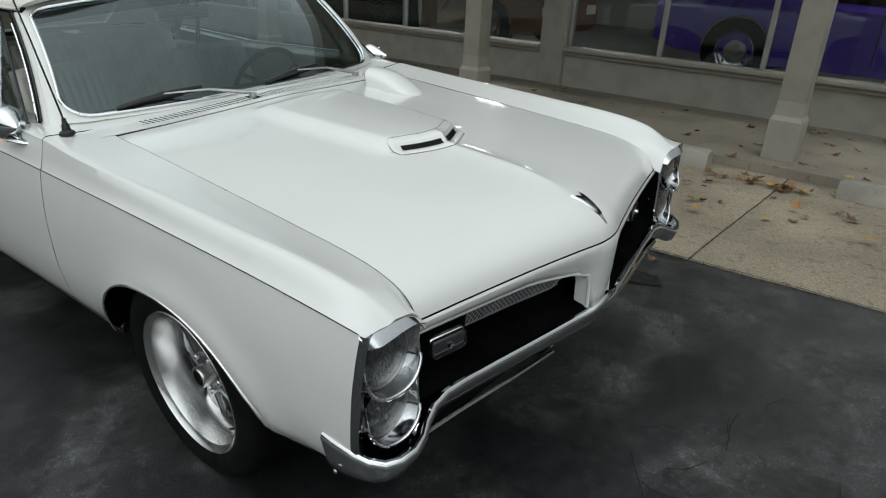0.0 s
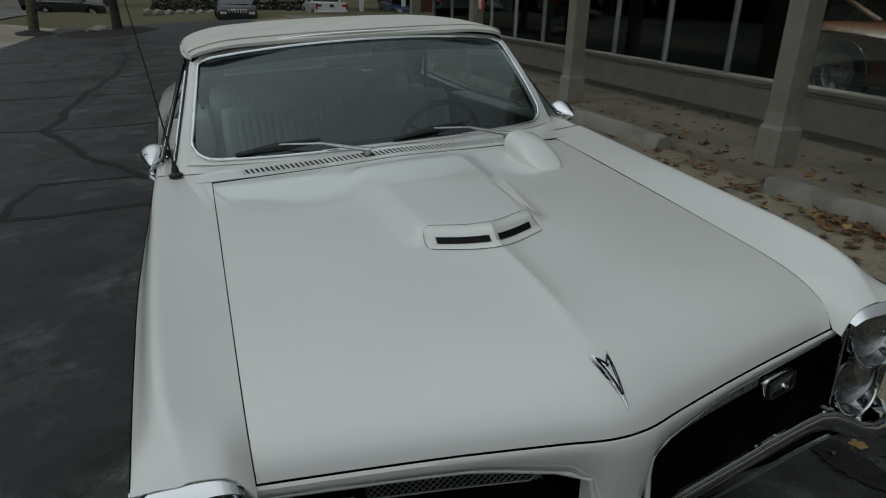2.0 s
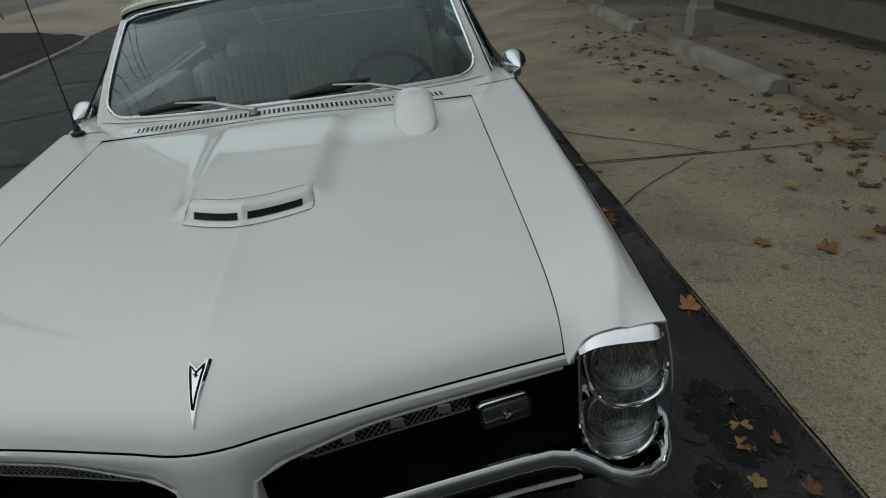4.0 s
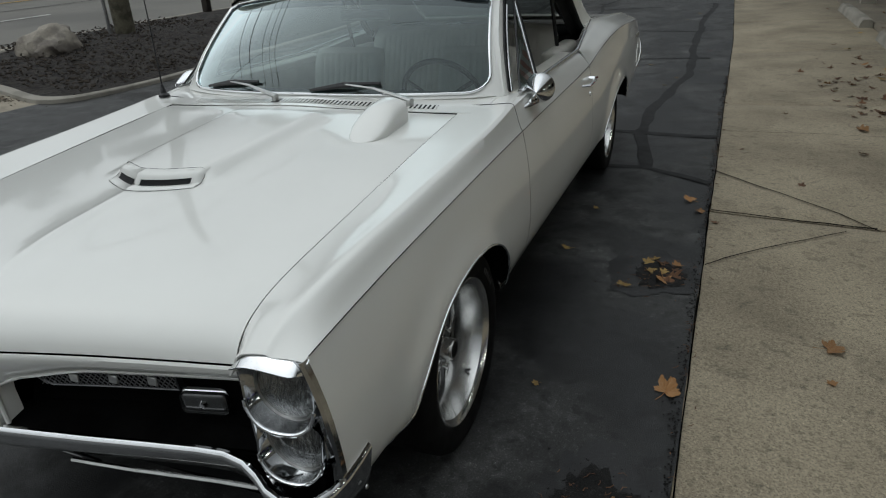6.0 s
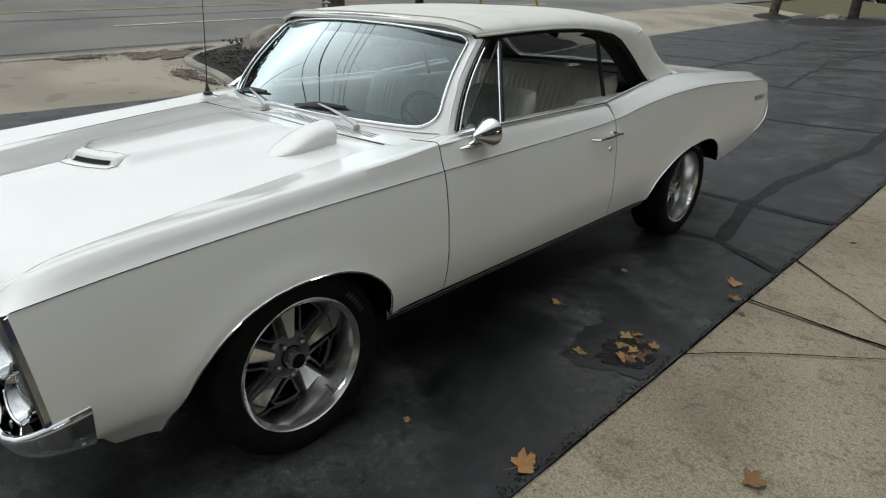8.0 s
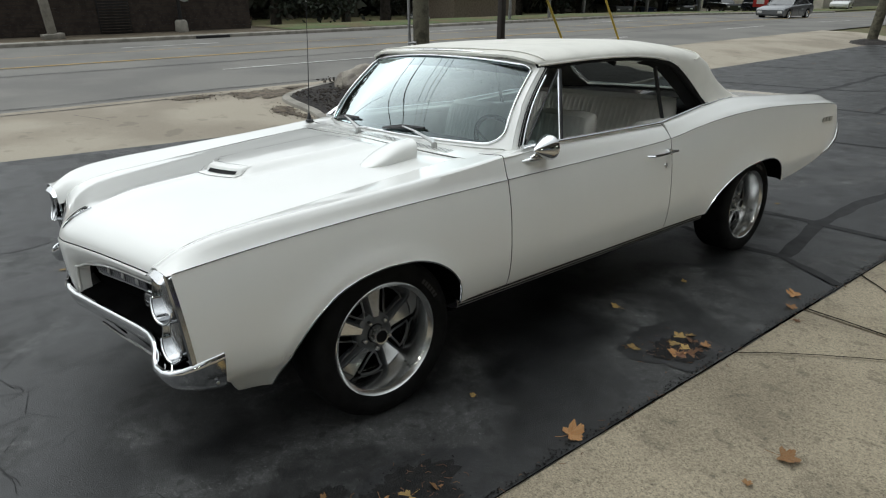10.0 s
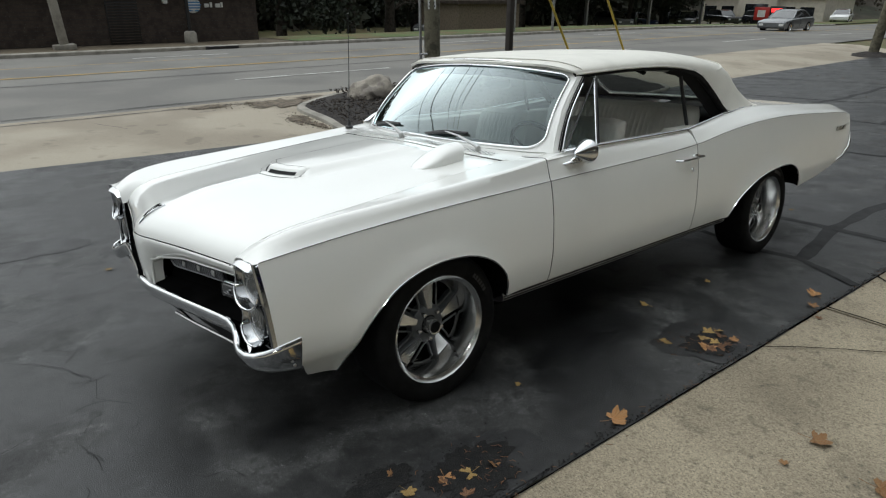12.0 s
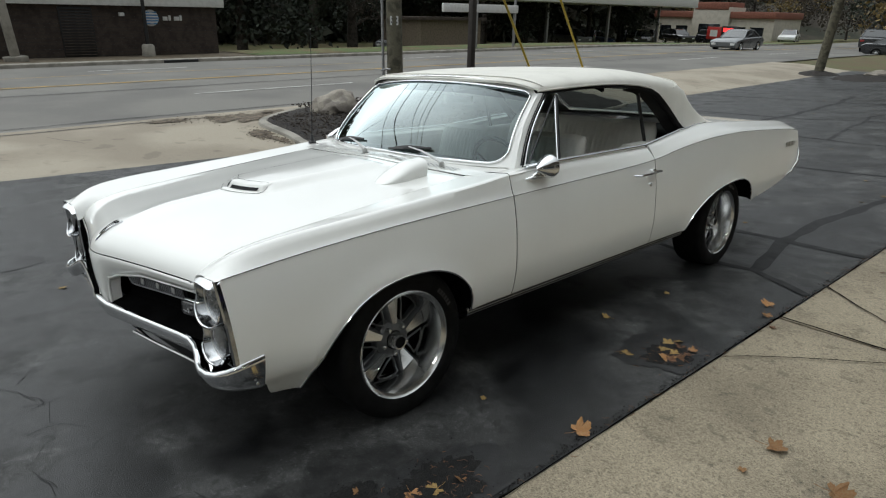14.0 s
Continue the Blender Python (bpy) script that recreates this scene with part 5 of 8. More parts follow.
    part("bulb", lathe([(cy - 0.024, 0.0001), (cy - 0.022, 0.007), (cy - 0.015, 0.008), (cy - 0.01, 0.011)], 12, axis="y"), CHROME, lamp, matrix=Matrix.Translation((cx, 0, cz)))

    # stacked headlamps, each in a chrome bowl with a sharp lower lip
    strip_rows = []
    for p in side_row(-0.752):
        q = Vector((s * p.x, p.y, p.z))
        strip_rows.append([q + Vector((s * dx, dy, 0)) for dx, dy in ((-0.001, 0.012), (-0.002, -0.001), (-0.006, -0.005), (-0.024, 0.003), (-0.034, 0.05))])
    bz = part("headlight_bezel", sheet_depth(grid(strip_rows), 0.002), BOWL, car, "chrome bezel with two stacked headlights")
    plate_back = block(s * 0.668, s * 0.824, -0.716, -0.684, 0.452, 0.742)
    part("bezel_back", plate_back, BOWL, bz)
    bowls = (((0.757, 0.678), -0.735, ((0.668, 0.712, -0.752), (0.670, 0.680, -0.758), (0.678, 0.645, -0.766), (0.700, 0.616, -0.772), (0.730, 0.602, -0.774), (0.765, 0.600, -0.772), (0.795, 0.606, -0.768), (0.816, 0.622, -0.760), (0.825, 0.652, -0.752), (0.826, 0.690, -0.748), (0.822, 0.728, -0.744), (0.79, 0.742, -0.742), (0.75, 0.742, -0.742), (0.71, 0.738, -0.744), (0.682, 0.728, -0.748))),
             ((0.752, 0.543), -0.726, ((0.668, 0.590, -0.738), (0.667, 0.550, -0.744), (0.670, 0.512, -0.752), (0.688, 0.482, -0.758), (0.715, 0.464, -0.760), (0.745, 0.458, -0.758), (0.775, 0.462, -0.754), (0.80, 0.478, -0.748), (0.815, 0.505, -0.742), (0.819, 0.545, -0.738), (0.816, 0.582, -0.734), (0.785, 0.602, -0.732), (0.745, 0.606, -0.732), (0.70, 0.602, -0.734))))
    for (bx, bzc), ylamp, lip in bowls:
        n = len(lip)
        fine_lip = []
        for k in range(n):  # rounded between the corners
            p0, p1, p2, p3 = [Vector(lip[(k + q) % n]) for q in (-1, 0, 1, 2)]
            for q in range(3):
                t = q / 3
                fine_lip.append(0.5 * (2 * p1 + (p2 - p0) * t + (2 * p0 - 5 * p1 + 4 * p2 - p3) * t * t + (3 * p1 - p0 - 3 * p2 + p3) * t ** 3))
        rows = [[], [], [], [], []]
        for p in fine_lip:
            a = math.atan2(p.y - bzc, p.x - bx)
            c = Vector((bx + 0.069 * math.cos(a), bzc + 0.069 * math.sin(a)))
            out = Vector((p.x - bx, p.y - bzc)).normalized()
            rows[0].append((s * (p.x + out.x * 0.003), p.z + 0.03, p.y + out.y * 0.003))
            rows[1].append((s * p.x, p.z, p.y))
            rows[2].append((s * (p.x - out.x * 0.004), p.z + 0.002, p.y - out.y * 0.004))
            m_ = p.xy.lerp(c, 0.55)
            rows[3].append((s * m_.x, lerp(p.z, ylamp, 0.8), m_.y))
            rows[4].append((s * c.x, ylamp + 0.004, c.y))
        bowl = part("lamp_bowl", grid(rows, closed=True, flip=s > 0), BOWL, bz, "chrome bowl round a headlight, darkened in colour for its reflections")
        low = [Vector((s * p.x, p.z - 0.001, p.y)) for p in fine_lip if p.y < bzc - 0.02]
        part("bowl_lip", tube(low, 0.0042, 8), CHROME, bowl, "bright chrome lip")
        lampb = bmesh.new()
        nr, na = 12, 64
        rows = []
        for i in range(nr):
            r = 0.067 * (i / (nr - 1))
            ring_ = []
            for j in range(na):
                a = 2 * math.pi * j / na
                x, z = r * math.cos(a), r * math.sin(a)
                ring_.append((s * bx + x, ylamp - 0.016 * (1 - (r / 0.067) ** 2), bzc + z))
            rows.append(ring_)
        grid(rows, lampb, closed=True, flip=True)
        part("headlight", lampb, LENS, bowl, "round sealed-beam headlight with fluted lens")
        part("headlight_ring", lathe([(ylamp + 0.012, 0.073), (ylamp - 0.002, 0.072), (ylamp - 0.004, 0.069), (ylamp + 0.003, 0.066)], 40, axis="y"), STEEL, bowl, matrix=Matrix.Translation((s * bx, 0, bzc)))
    vis = []
    low_z = spl([0.660, 0.682, 0.705, 0.745, 0.80, 0.815, 0.826], [0.722, 0.731, 0.734, 0.735, 0.735, 0.733, 0.727])
    top_z = spl([0.655, 0.675, 0.70, 0.75, 0.80, 0.815, 0.826], [0.726, 0.746, 0.756, 0.761, 0.763, 0.762, 0.756])
    for x in np.linspace(0.658, 0.824, 24):
        y = -0.768 - 0.004 * step(0.70, 0.80, x) + 0.022 * step(0.795, 0.826, x)
        lo = min(low_z(x), top_z(x) - 0.006)
        vis.append([(s * x, -0.738, top_z(x) + 0.002), (s * x, -0.747, top_z(x) - 0.002), (s * x, y, lo + 0.003), (s * x, y + 0.001, lo), (s * x, y + 0.035, lo - 0.003)])
    part("visor", grid(vis, flip=s < 0), CHROME, bz, "chrome visor lip")
    part("inner_rib", tube([(s * 0.662, -0.748, 0.712), (s * 0.662, -0.745, 0.69), (s * 0.664, -0.742, 0.60), (s * 0.664, -0.738, 0.502)], 0.0048, 8), CHROME, bz)
    part("inner_wall", block(s * 0.664, s * 0.669, -0.74, -0.66, 0.49, 0.708), SATIN, bz)

# Front bumper: one chrome bar with drooping, wrapped ends.
bump = bmesh.new()
half = [(0.0, -0.884, 0.532, 0.455), (0.05, -0.882, 0.532, 0.452), (0.075, -0.874, 0.522, 0.447), (0.15, -0.855, 0.516, 0.443), (0.28, -0.829, 0.513, 0.441), (0.42, -0.802, 0.513, 0.441), (0.54, -0.783, 0.516, 0.443), (0.60, -0.776, 0.516, 0.443), (0.645, -0.777, 0.507, 0.438), (0.68, -0.786, 0.490, 0.424), (0.71, -0.800, 0.474, 0.408), (0.745, -0.806, 0.464, 0.398), (0.785, -0.800, 0.460, 0.392), (0.818, -0.784, 0.463, 0.388), (0.840, -0.755, 0.470, 0.382), (0.852, -0.715, 0.478, 0.374), (0.857, -0.67, 0.485, 0.366), (0.857, -0.628, 0.490, 0.360)]
full = [(-x, y, a, b) for x, y, a, b in half[:0:-1]] + half
rows = []
for i, (x, y, zt, zb) in enumerate(full):
    p0 = Vector(full[max(i - 1, 0)][:2])
    p1 = Vector(full[min(i + 1, len(full) - 1)][:2])
    d = (p1 - p0).normalized()
    nrm = Vector((d.y, -d.x))
    h = zt - zb
    row = []
    for out, z in ((-0.030, zt - 0.034), (-0.018, zt - 0.010), (-0.010, zt - 0.001), (-0.003, zt - 0.001), (0.002, zt - 0.006), (0.005, zt - 0.014), (0.003, zt - 0.022), (-0.004, zt - h * 0.55), (-0.013, zt - h * 0.85), (-0.028, zb), (-0.05, zb + 0.006)):
        q = Vector((x, y)) + nrm * out
        row.append((q.x, q.y, z))
    rows.append(row)
grid(rows, bump, flip=False)
for r, fl in ((rows[0], False), (rows[-1], True)):
    vs = [bump.verts.new(p) for p in r]
    bump.faces.new(vs if fl else vs[::-1])
bumper = part("front_bumper", bump, CHROME, car, "chrome front bumper with wrapped ends")
for s in (1, -1):
    part("bumper_bolt", lathe([(0, 0.006), (0.003, 0.005), (0.004, 0.0001)], 10), STEEL, bumper, matrix=Matrix.Translation((s * 0.856, -0.66, 0.395)) @ pose(0, 0, 0, 0, 0, 0 if s > 0 else 180))
    strip = [(s * x, y + 0.03, z) for x, y, z in ((0.19, -0.85, 0.418), (0.35, -0.83, 0.418), (0.55, -0.80, 0.42), (0.66, -0.79, 0.424))]
    part("valance_strip", tube(strip, 0.006, 6), CHROME_WORN, bumper, "thin chrome strip under the bumper")
rows = []
for x in np.linspace(-0.72, 0.72, 31):
    y = -0.76 + 0.06 * (abs(x) / 0.84) ** 2
    rows.append([(x, y + 0.02, 0.46), (x, y, 0.43), (x, y + 0.005, 0.385), (x, y + 0.06, 0.335), (x, y + 0.2, 0.30)])
part("front_valance", grid(rows, flip=True), SATIN, car, "black lower valance")
plate = part("front_plate", block(-0.15, 0.15, -0.003, 0.003, -0.13, 0.0, bevel=0.002, segments=1), SATIN, car, "black dealer plate with a white oval", matrix=Matrix.Translation((0.015, -0.815, 0.445)) @ pose(0, 0, 0, 34, 0, 0))
oval = bmesh.new()
vs = [oval.verts.new((0.088 * math.cos(a), -0.0045, -0.068 + 0.034 * math.sin(a))) for a in np.linspace(0, 2 * math.pi, 28, endpoint=False)]
oval.faces.new(vs[::-1])
part("oval", oval, STEEL, plate, smooth=False)
for z, w in ((-0.056, 0.055), (-0.070, 0.06), (-0.085, 0.045)):
    part("plate_bar", block(-w, w, -0.0065, -0.0055, z - 0.003, z + 0.003), SATIN, plate)
part("plate_bar", block(-0.10, 0.10, -0.0055, -0.0035, -0.116, -0.111), WORDS, plate)

# Rockers, wheel wells, underbody.
for s in (1, -1):
    rows = []
    for y in np.linspace(0.355, 2.27, 24):
        x = x_crease(y) - 0.014
        zt = z_low(y)
        rows.append([(s * (x - 0.002), y, zt), (s * (x + 0.006), y, zt - 0.005), (s * (x + 0.009), y, zt - 0.024), (s * (x + 0.004), y, zt - 0.034), (s * (x - 0.016), y, zt - 0.042), (s * (x - 0.07), y, zt - 0.048)])
    part("rocker_moulding", grid(rows, flip=s < 0), BRIGHTTRIM, car, "bright ribbed rocker moulding")
    for k in (0.012, 0.023):
        part("rocker_rib", tube([(s * (x_crease(y) - 0.0055 + 0.12 * (k - 0.014)), y, z_low(y) - k) for y in np.linspace(0.36, 2.26, 20)], 0.0028, 6), SATIN, car)
    part("rocker_stripe", tube([(s * (x_crease(y) - 0.004), y, z_low(y) + 0.001) for y in np.linspace(0.36, 2.26, 20)], 0.0055, 8), CHROME, car)
    for arch, y0, y1 in ((front_arch, -0.437, 0.352), (rear_arch, 2.27, 3.25)):
        lipc, inner_rows = [], []
        for t in np.linspace(0, 1, 41):
            y = lerp(y0, y1, (1 - math.cos(math.pi * t)) / 2)
            z = arch(y)
            tt = (z_crease(y) - z) / (z_crease(y) - 0.33)
            x = x_crease(y) + swell(tt) + arch_flare(y, z) - 1.7 * max(0.40 - z, 0.0) ** 1.5 * step(0.36, 0.46, -y)
            lipc.append((s * x, y, z - 0.001))
            inner_rows.append([(s * (x - 0.003), y, z + 0.003), (s * (x - 0.03), y, z + 0.012), (s * 0.52, y, z + 0.03)])
        part("arch_trim", tube(lipc, 0.0038, 8), CHROME, car, "chrome wheel arch trim")
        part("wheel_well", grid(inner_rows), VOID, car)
# plain black blocks added inside the shell to keep light out
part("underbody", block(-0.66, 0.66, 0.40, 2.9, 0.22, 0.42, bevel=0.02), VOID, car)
part("bay_filler", block(-0.50, 0.50, -0.62, 0.45, 0.22, 0.60, bevel=0.02), VOID, car)
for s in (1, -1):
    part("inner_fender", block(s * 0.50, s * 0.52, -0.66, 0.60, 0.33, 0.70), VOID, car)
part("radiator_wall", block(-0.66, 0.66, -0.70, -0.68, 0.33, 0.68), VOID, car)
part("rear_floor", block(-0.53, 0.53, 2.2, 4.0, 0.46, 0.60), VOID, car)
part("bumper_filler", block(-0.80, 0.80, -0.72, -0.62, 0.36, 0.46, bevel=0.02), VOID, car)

# Door hardware.
for s, door in ((1, doors[0]), (-1, doors[1])):
    hb = bmesh.new()
    x = s * 0.885
    tube([(x - s * 0.012, 1.628, 0.808), (x + s * 0.022, 1.640, 0.810), (x + s * 0.026, 1.70, 0.812), (x + s * 0.026, 1.775, 0.813), (x + s * 0.018, 1.80, 0.813)], [0.008, 0.009, 0.009, 0.010, 0.009], 8, hb, flat=0.75)
    tube([(x - s * 0.012, 1.80, 0.813), (x + s * 0.020, 1.80, 0.813)], 0.015, 10, hb)
    tube([(x + s * 0.01, 1.80, 0.813), (x + s * 0.022, 1.86, 0.812)], [0.011, 0.006], 8, hb)
    part("door_handle", hb, CHROME, door, "chrome door handle")
    part("door_lock", lathe([(0, 0.013), (0.006, 0.012), (0.007, 0.006), (0.004, 0.005)], 14), CHROME, door, matrix=Matrix.Translation((s * 0.884, 1.785, 0.742)) @ pose(0, 0, 0, 0, 0, 0 if s > 0 else 180))
    # bullet mirror on a stalk
    mx = 0.850 if s > 0 else 0.822
    mb = bmesh.new()
    tube([(s * 0.815, 0.735, 0.893), (s * 0.83, 0.775, 0.899), (s * 0.838, 0.835, 0.900), (s * 0.835, 0.85, 0.899)], [0.006, 0.016, 0.020, 0.012], 10, mb, flat=0.6)
    tube([(s * 0.832, 0.785, 0.902), (s * 0.838, 0.815, 0.915), (s * (mx - 0.006), 0.845, 0.930)], [0.010, 0.010, 0.011], 8, mb)
    mirror = part("side_mirror", mb, CHROME, door, "round chrome bullet mirror")
    head = lathe([(-0.095, 0.0001), (-0.09, 0.008), (-0.06, 0.026), (-0.03, 0.043), (-0.008, 0.053), (0.006, 0.057), (0.014, 0.056), (0.016, 0.052), (0.010, 0.050)], 28, axis="y")
    part("mirror_head", head, CHROME, mirror, matrix=Matrix.Translation((s * mx, 0.870, 0.942)) @ pose(0, 0, 0, 0, 0, s * 6))
    part("mirror_glass", disc((0, 0.011, 0), 0.051, 24, "y"), CHROME, mirror, matrix=Matrix.Translation((s * mx, 0.870, 0.942)) @ pose(0, 0, 0, 0, 0, s * 6))

# Wipers.
for px, py, dx in ((-0.112, 0.519, -0.30), (0.445, 0.553, -0.30)):
    pz = cowl_z(abs(px), py)
    piv = Vector((px, py + 0.02, pz + 0.012))
    tipu = (px + dx) / 0.70
    tip_ = ws_point(tipu, 0.085, 0.022)
    wiper = part("wiper", tube([piv + Vector((0, 0, -0.02)), piv + Vector((0, 0, 0.012))], 0.014, 10), STEEL, car, "windshield wiper with a grey arm and black blade")
    part("wiper_arm", tube([piv + Vector((0.012, -0.008, 0.010)), piv + Vector((-0.03, 0.012, 0.014)), piv.lerp(tip_, 0.5) + Vector((0, -0.012, 0.02)), tip_], [0.011, 0.012, 0.006, 0.004], 8, flat=0.7), STEEL, wiper)
    b0, b1 = ws_point(tipu - 0.20, 0.030, 0.012), ws_point(tipu + 0.22, 0.105, 0.012)
    part("wiper_blade", tube([b0, b0.lerp(b1, 0.25) + Vector((0, -0.004, 0.004)), b0.lerp(b1, 0.5) + Vector((0, -0.01, 0.008)), b0.lerp(b1, 0.75) + Vector((0, -0.004, 0.004)), b1], [0.006, 0.009, 0.012, 0.009, 0.006], 6), BLACK, wiper)

# Aerial on the passenger fender.
ant = part("antenna", lathe([(0, 0.024), (0.008, 0.022), (0.014, 0.013), (0.03, 0.011), (0.034, 0.008), (0.05, 0.006), (0.052, 0.0001)], 16, axis="z"), BLACK, car, "thin steel antenna mast on a black base", matrix=Matrix.Translation((-0.748, 0.617, 0.930)))
part("mast", tube([(0, 0, 0.04), (-0.022, 0.03, 0.30), (-0.06, 0.07, 0.66)], [0.0032, 0.0026, 0.0016], 6), BLACK, ant)
part("mast_tip", lathe([(-0.004, 0.0001), (-0.002, 0.004), (0.002, 0.004), (0.004, 0.0001)], 8, axis="z"), STEEL, ant, matrix=Matrix.Translation((-0.06, 0.07, 0.662)))

# Interior.
part("cabin_floor", block(-0.70, 0.70, 0.55, 2.45, 0.42, 0.45), CARPET, car)
rows = []
for x in np.linspace(-0.72, 0.72, 21):
    a = abs(x) / 0.72
    y0 = lerp(0.66, 0.80, a ** 2.5)
    rows.append([(x, y0 - 0.02, 0.938), (x, y0 + 0.1, 0.930), (x, 0.90, 0.918), (x, 0.925, 0.895), (x, 0.915, 0.85), (x, 0.90, 0.80), (x, 0.90, 0.72), (x, 0.82, 0.62)])
part("dashboard", grid(rows, flip=True), DASH, car, "dark dashboard")
wheel_m = Matrix.Translation((0.36, 1.10, 0.845)) @ pose(0, 0, 0, -68, 0, 0)
sw = bmesh.new()
tube([(0.185 * math.cos(a), 0.185 * math.sin(a), 0) for a in np.linspace(0, 2 * math.pi, 41)], 0.012, 8, sw, cap=False)
for a in (90, 210, 330):
    c, d = math.cos(radians(a)), math.sin(radians(a))
    tube([(0.03 * c, 0.03 * d, -0.03), (0.178 * c, 0.178 * d, 0)], 0.010, 6, sw, flat=0.4)
steer = part("steering_wheel", sw, BLACK, car, "three-spoke steering wheel", matrix=wheel_m)
part("column", tube([(0, 0, -0.30), (0, 0, -0.02)], [0.03, 0.035], 12), DASH, steer)
rv = part("rear_view_mirror", block(-0.12, 0.12, 1.11, 1.13, 1.175, 1.225, bevel=0.008), CHROME_WORN, car, "rear-view mirror")
part("mirror_stem", tube([(0, 1.10, 1.225), (0, 1.06, 1.27)], 0.008, 8), CHROME_WORN, rv)
for s in (1, -1):
    part("sun_visor", block(s * 0.10, s * 0.56, 1.03, 1.18, 1.262, 1.28, bevel=0.008), DASH, car)


def pleated(x0, x1, y, z0, z1, lean, thick, n, bulge=0.02):
    """A seat back: rounded corners, a plain roll round a panel of upright pleats."""
    bm = bmesh.new()
    w, h = (x1 - x0) / 2, (z1 - z0) / 2
    cx, cz = (x0 + x1) / 2, (z0 + z1) / 2
    us, vs = np.linspace(-1, 1, n * 4 + 1), np.linspace(-1, 1, 21)
    for side in (1, -1):
        rr = []
        for v in vs:
            row = []
            for u in us:
                # the corners are drawn in
                pull = 1 - 0.035 * step(0.6, 1.0, abs(u)) * step(0.6, 1.0, abs(v))
                edge = (1 - abs(u) ** 10) ** 0.5 * (1 - abs(v) ** 10) ** 0.5
                inside = step(0.16, 0.20, 1 - abs(u)) * step(0.12, 0.20, 1 - v)
                pleat = 0.007 * abs(math.sin((u + 1) / 2 * n * math.pi)) * inside - 0.010 * inside
                row.append((cx + u * w * pull, y + lean * (v + 1) / 2 - side * (edge * thick / 2 + (pleat if side > 0 else 0)), cz + v * h * pull))
            rr.append(row)
        grid(rr, bm, flip=side < 0)
    return bm


for cx in (0.37, -0.36):
    seat = part("front_seat", pleated(cx - 0.205, cx + 0.205, 1.46, 0.54, 1.005, 0.13, 0.11, 12), VINYL, car, "pearl white bucket seat with pleats")
    part("seat_cushion", block(cx - 0.27, cx + 0.27, 0.98, 1.46, 0.44, 0.58, bevel=0.05, segments=4), VINYL, seat)
rear = part("rear_seat", pleated(-0.60, 0.60, 2.20, 0.60, 1.035, 0.16, 0.15, 32), VINYL, car, "pearl white pleated rear bench")
part("bench_cushion", block(-0.58, 0.58, 1.82, 2.28, 0.45, 0.64, bevel=0.05, segments=4), VINYL, rear)
for s in (1, -1):
    part("rear_side_panel", block(s * 0.60, s * 0.70, 1.88, 2.42, 0.50, 0.935, bevel=0.03, segments=3), VINYL, car, "white inner side panel")
    part("door_card", block(s * 0.72, s * 0.76, 0.82, 1.84, 0.45, 0.92, bevel=0.01), VINYL, car)
    part("pillar_void", block(s * 0.66, s * 0.72, 0.50, 0.84, 0.50, 0.90), VOID, car)
part("parcel_shelf", block(-0.66, 0.66, 2.40, 2.98, 0.90, 0.965, bevel=0.02), LINING, car, "dark top well behind the bench")
part("top_bow", tube([(x, 1.62, 1.345 - 0.09 * abs(x / 0.64) ** 3) for x in np.linspace(-0.64, 0.64, 15)], 0.012, 6), LINING, soft_top)
part("top_bow", tube([(x, 2.15, 1.342 - 0.10 * abs(x / 0.64) ** 3) for x in np.linspace(-0.64, 0.64, 15)], 0.012, 6), LINING, soft_top)

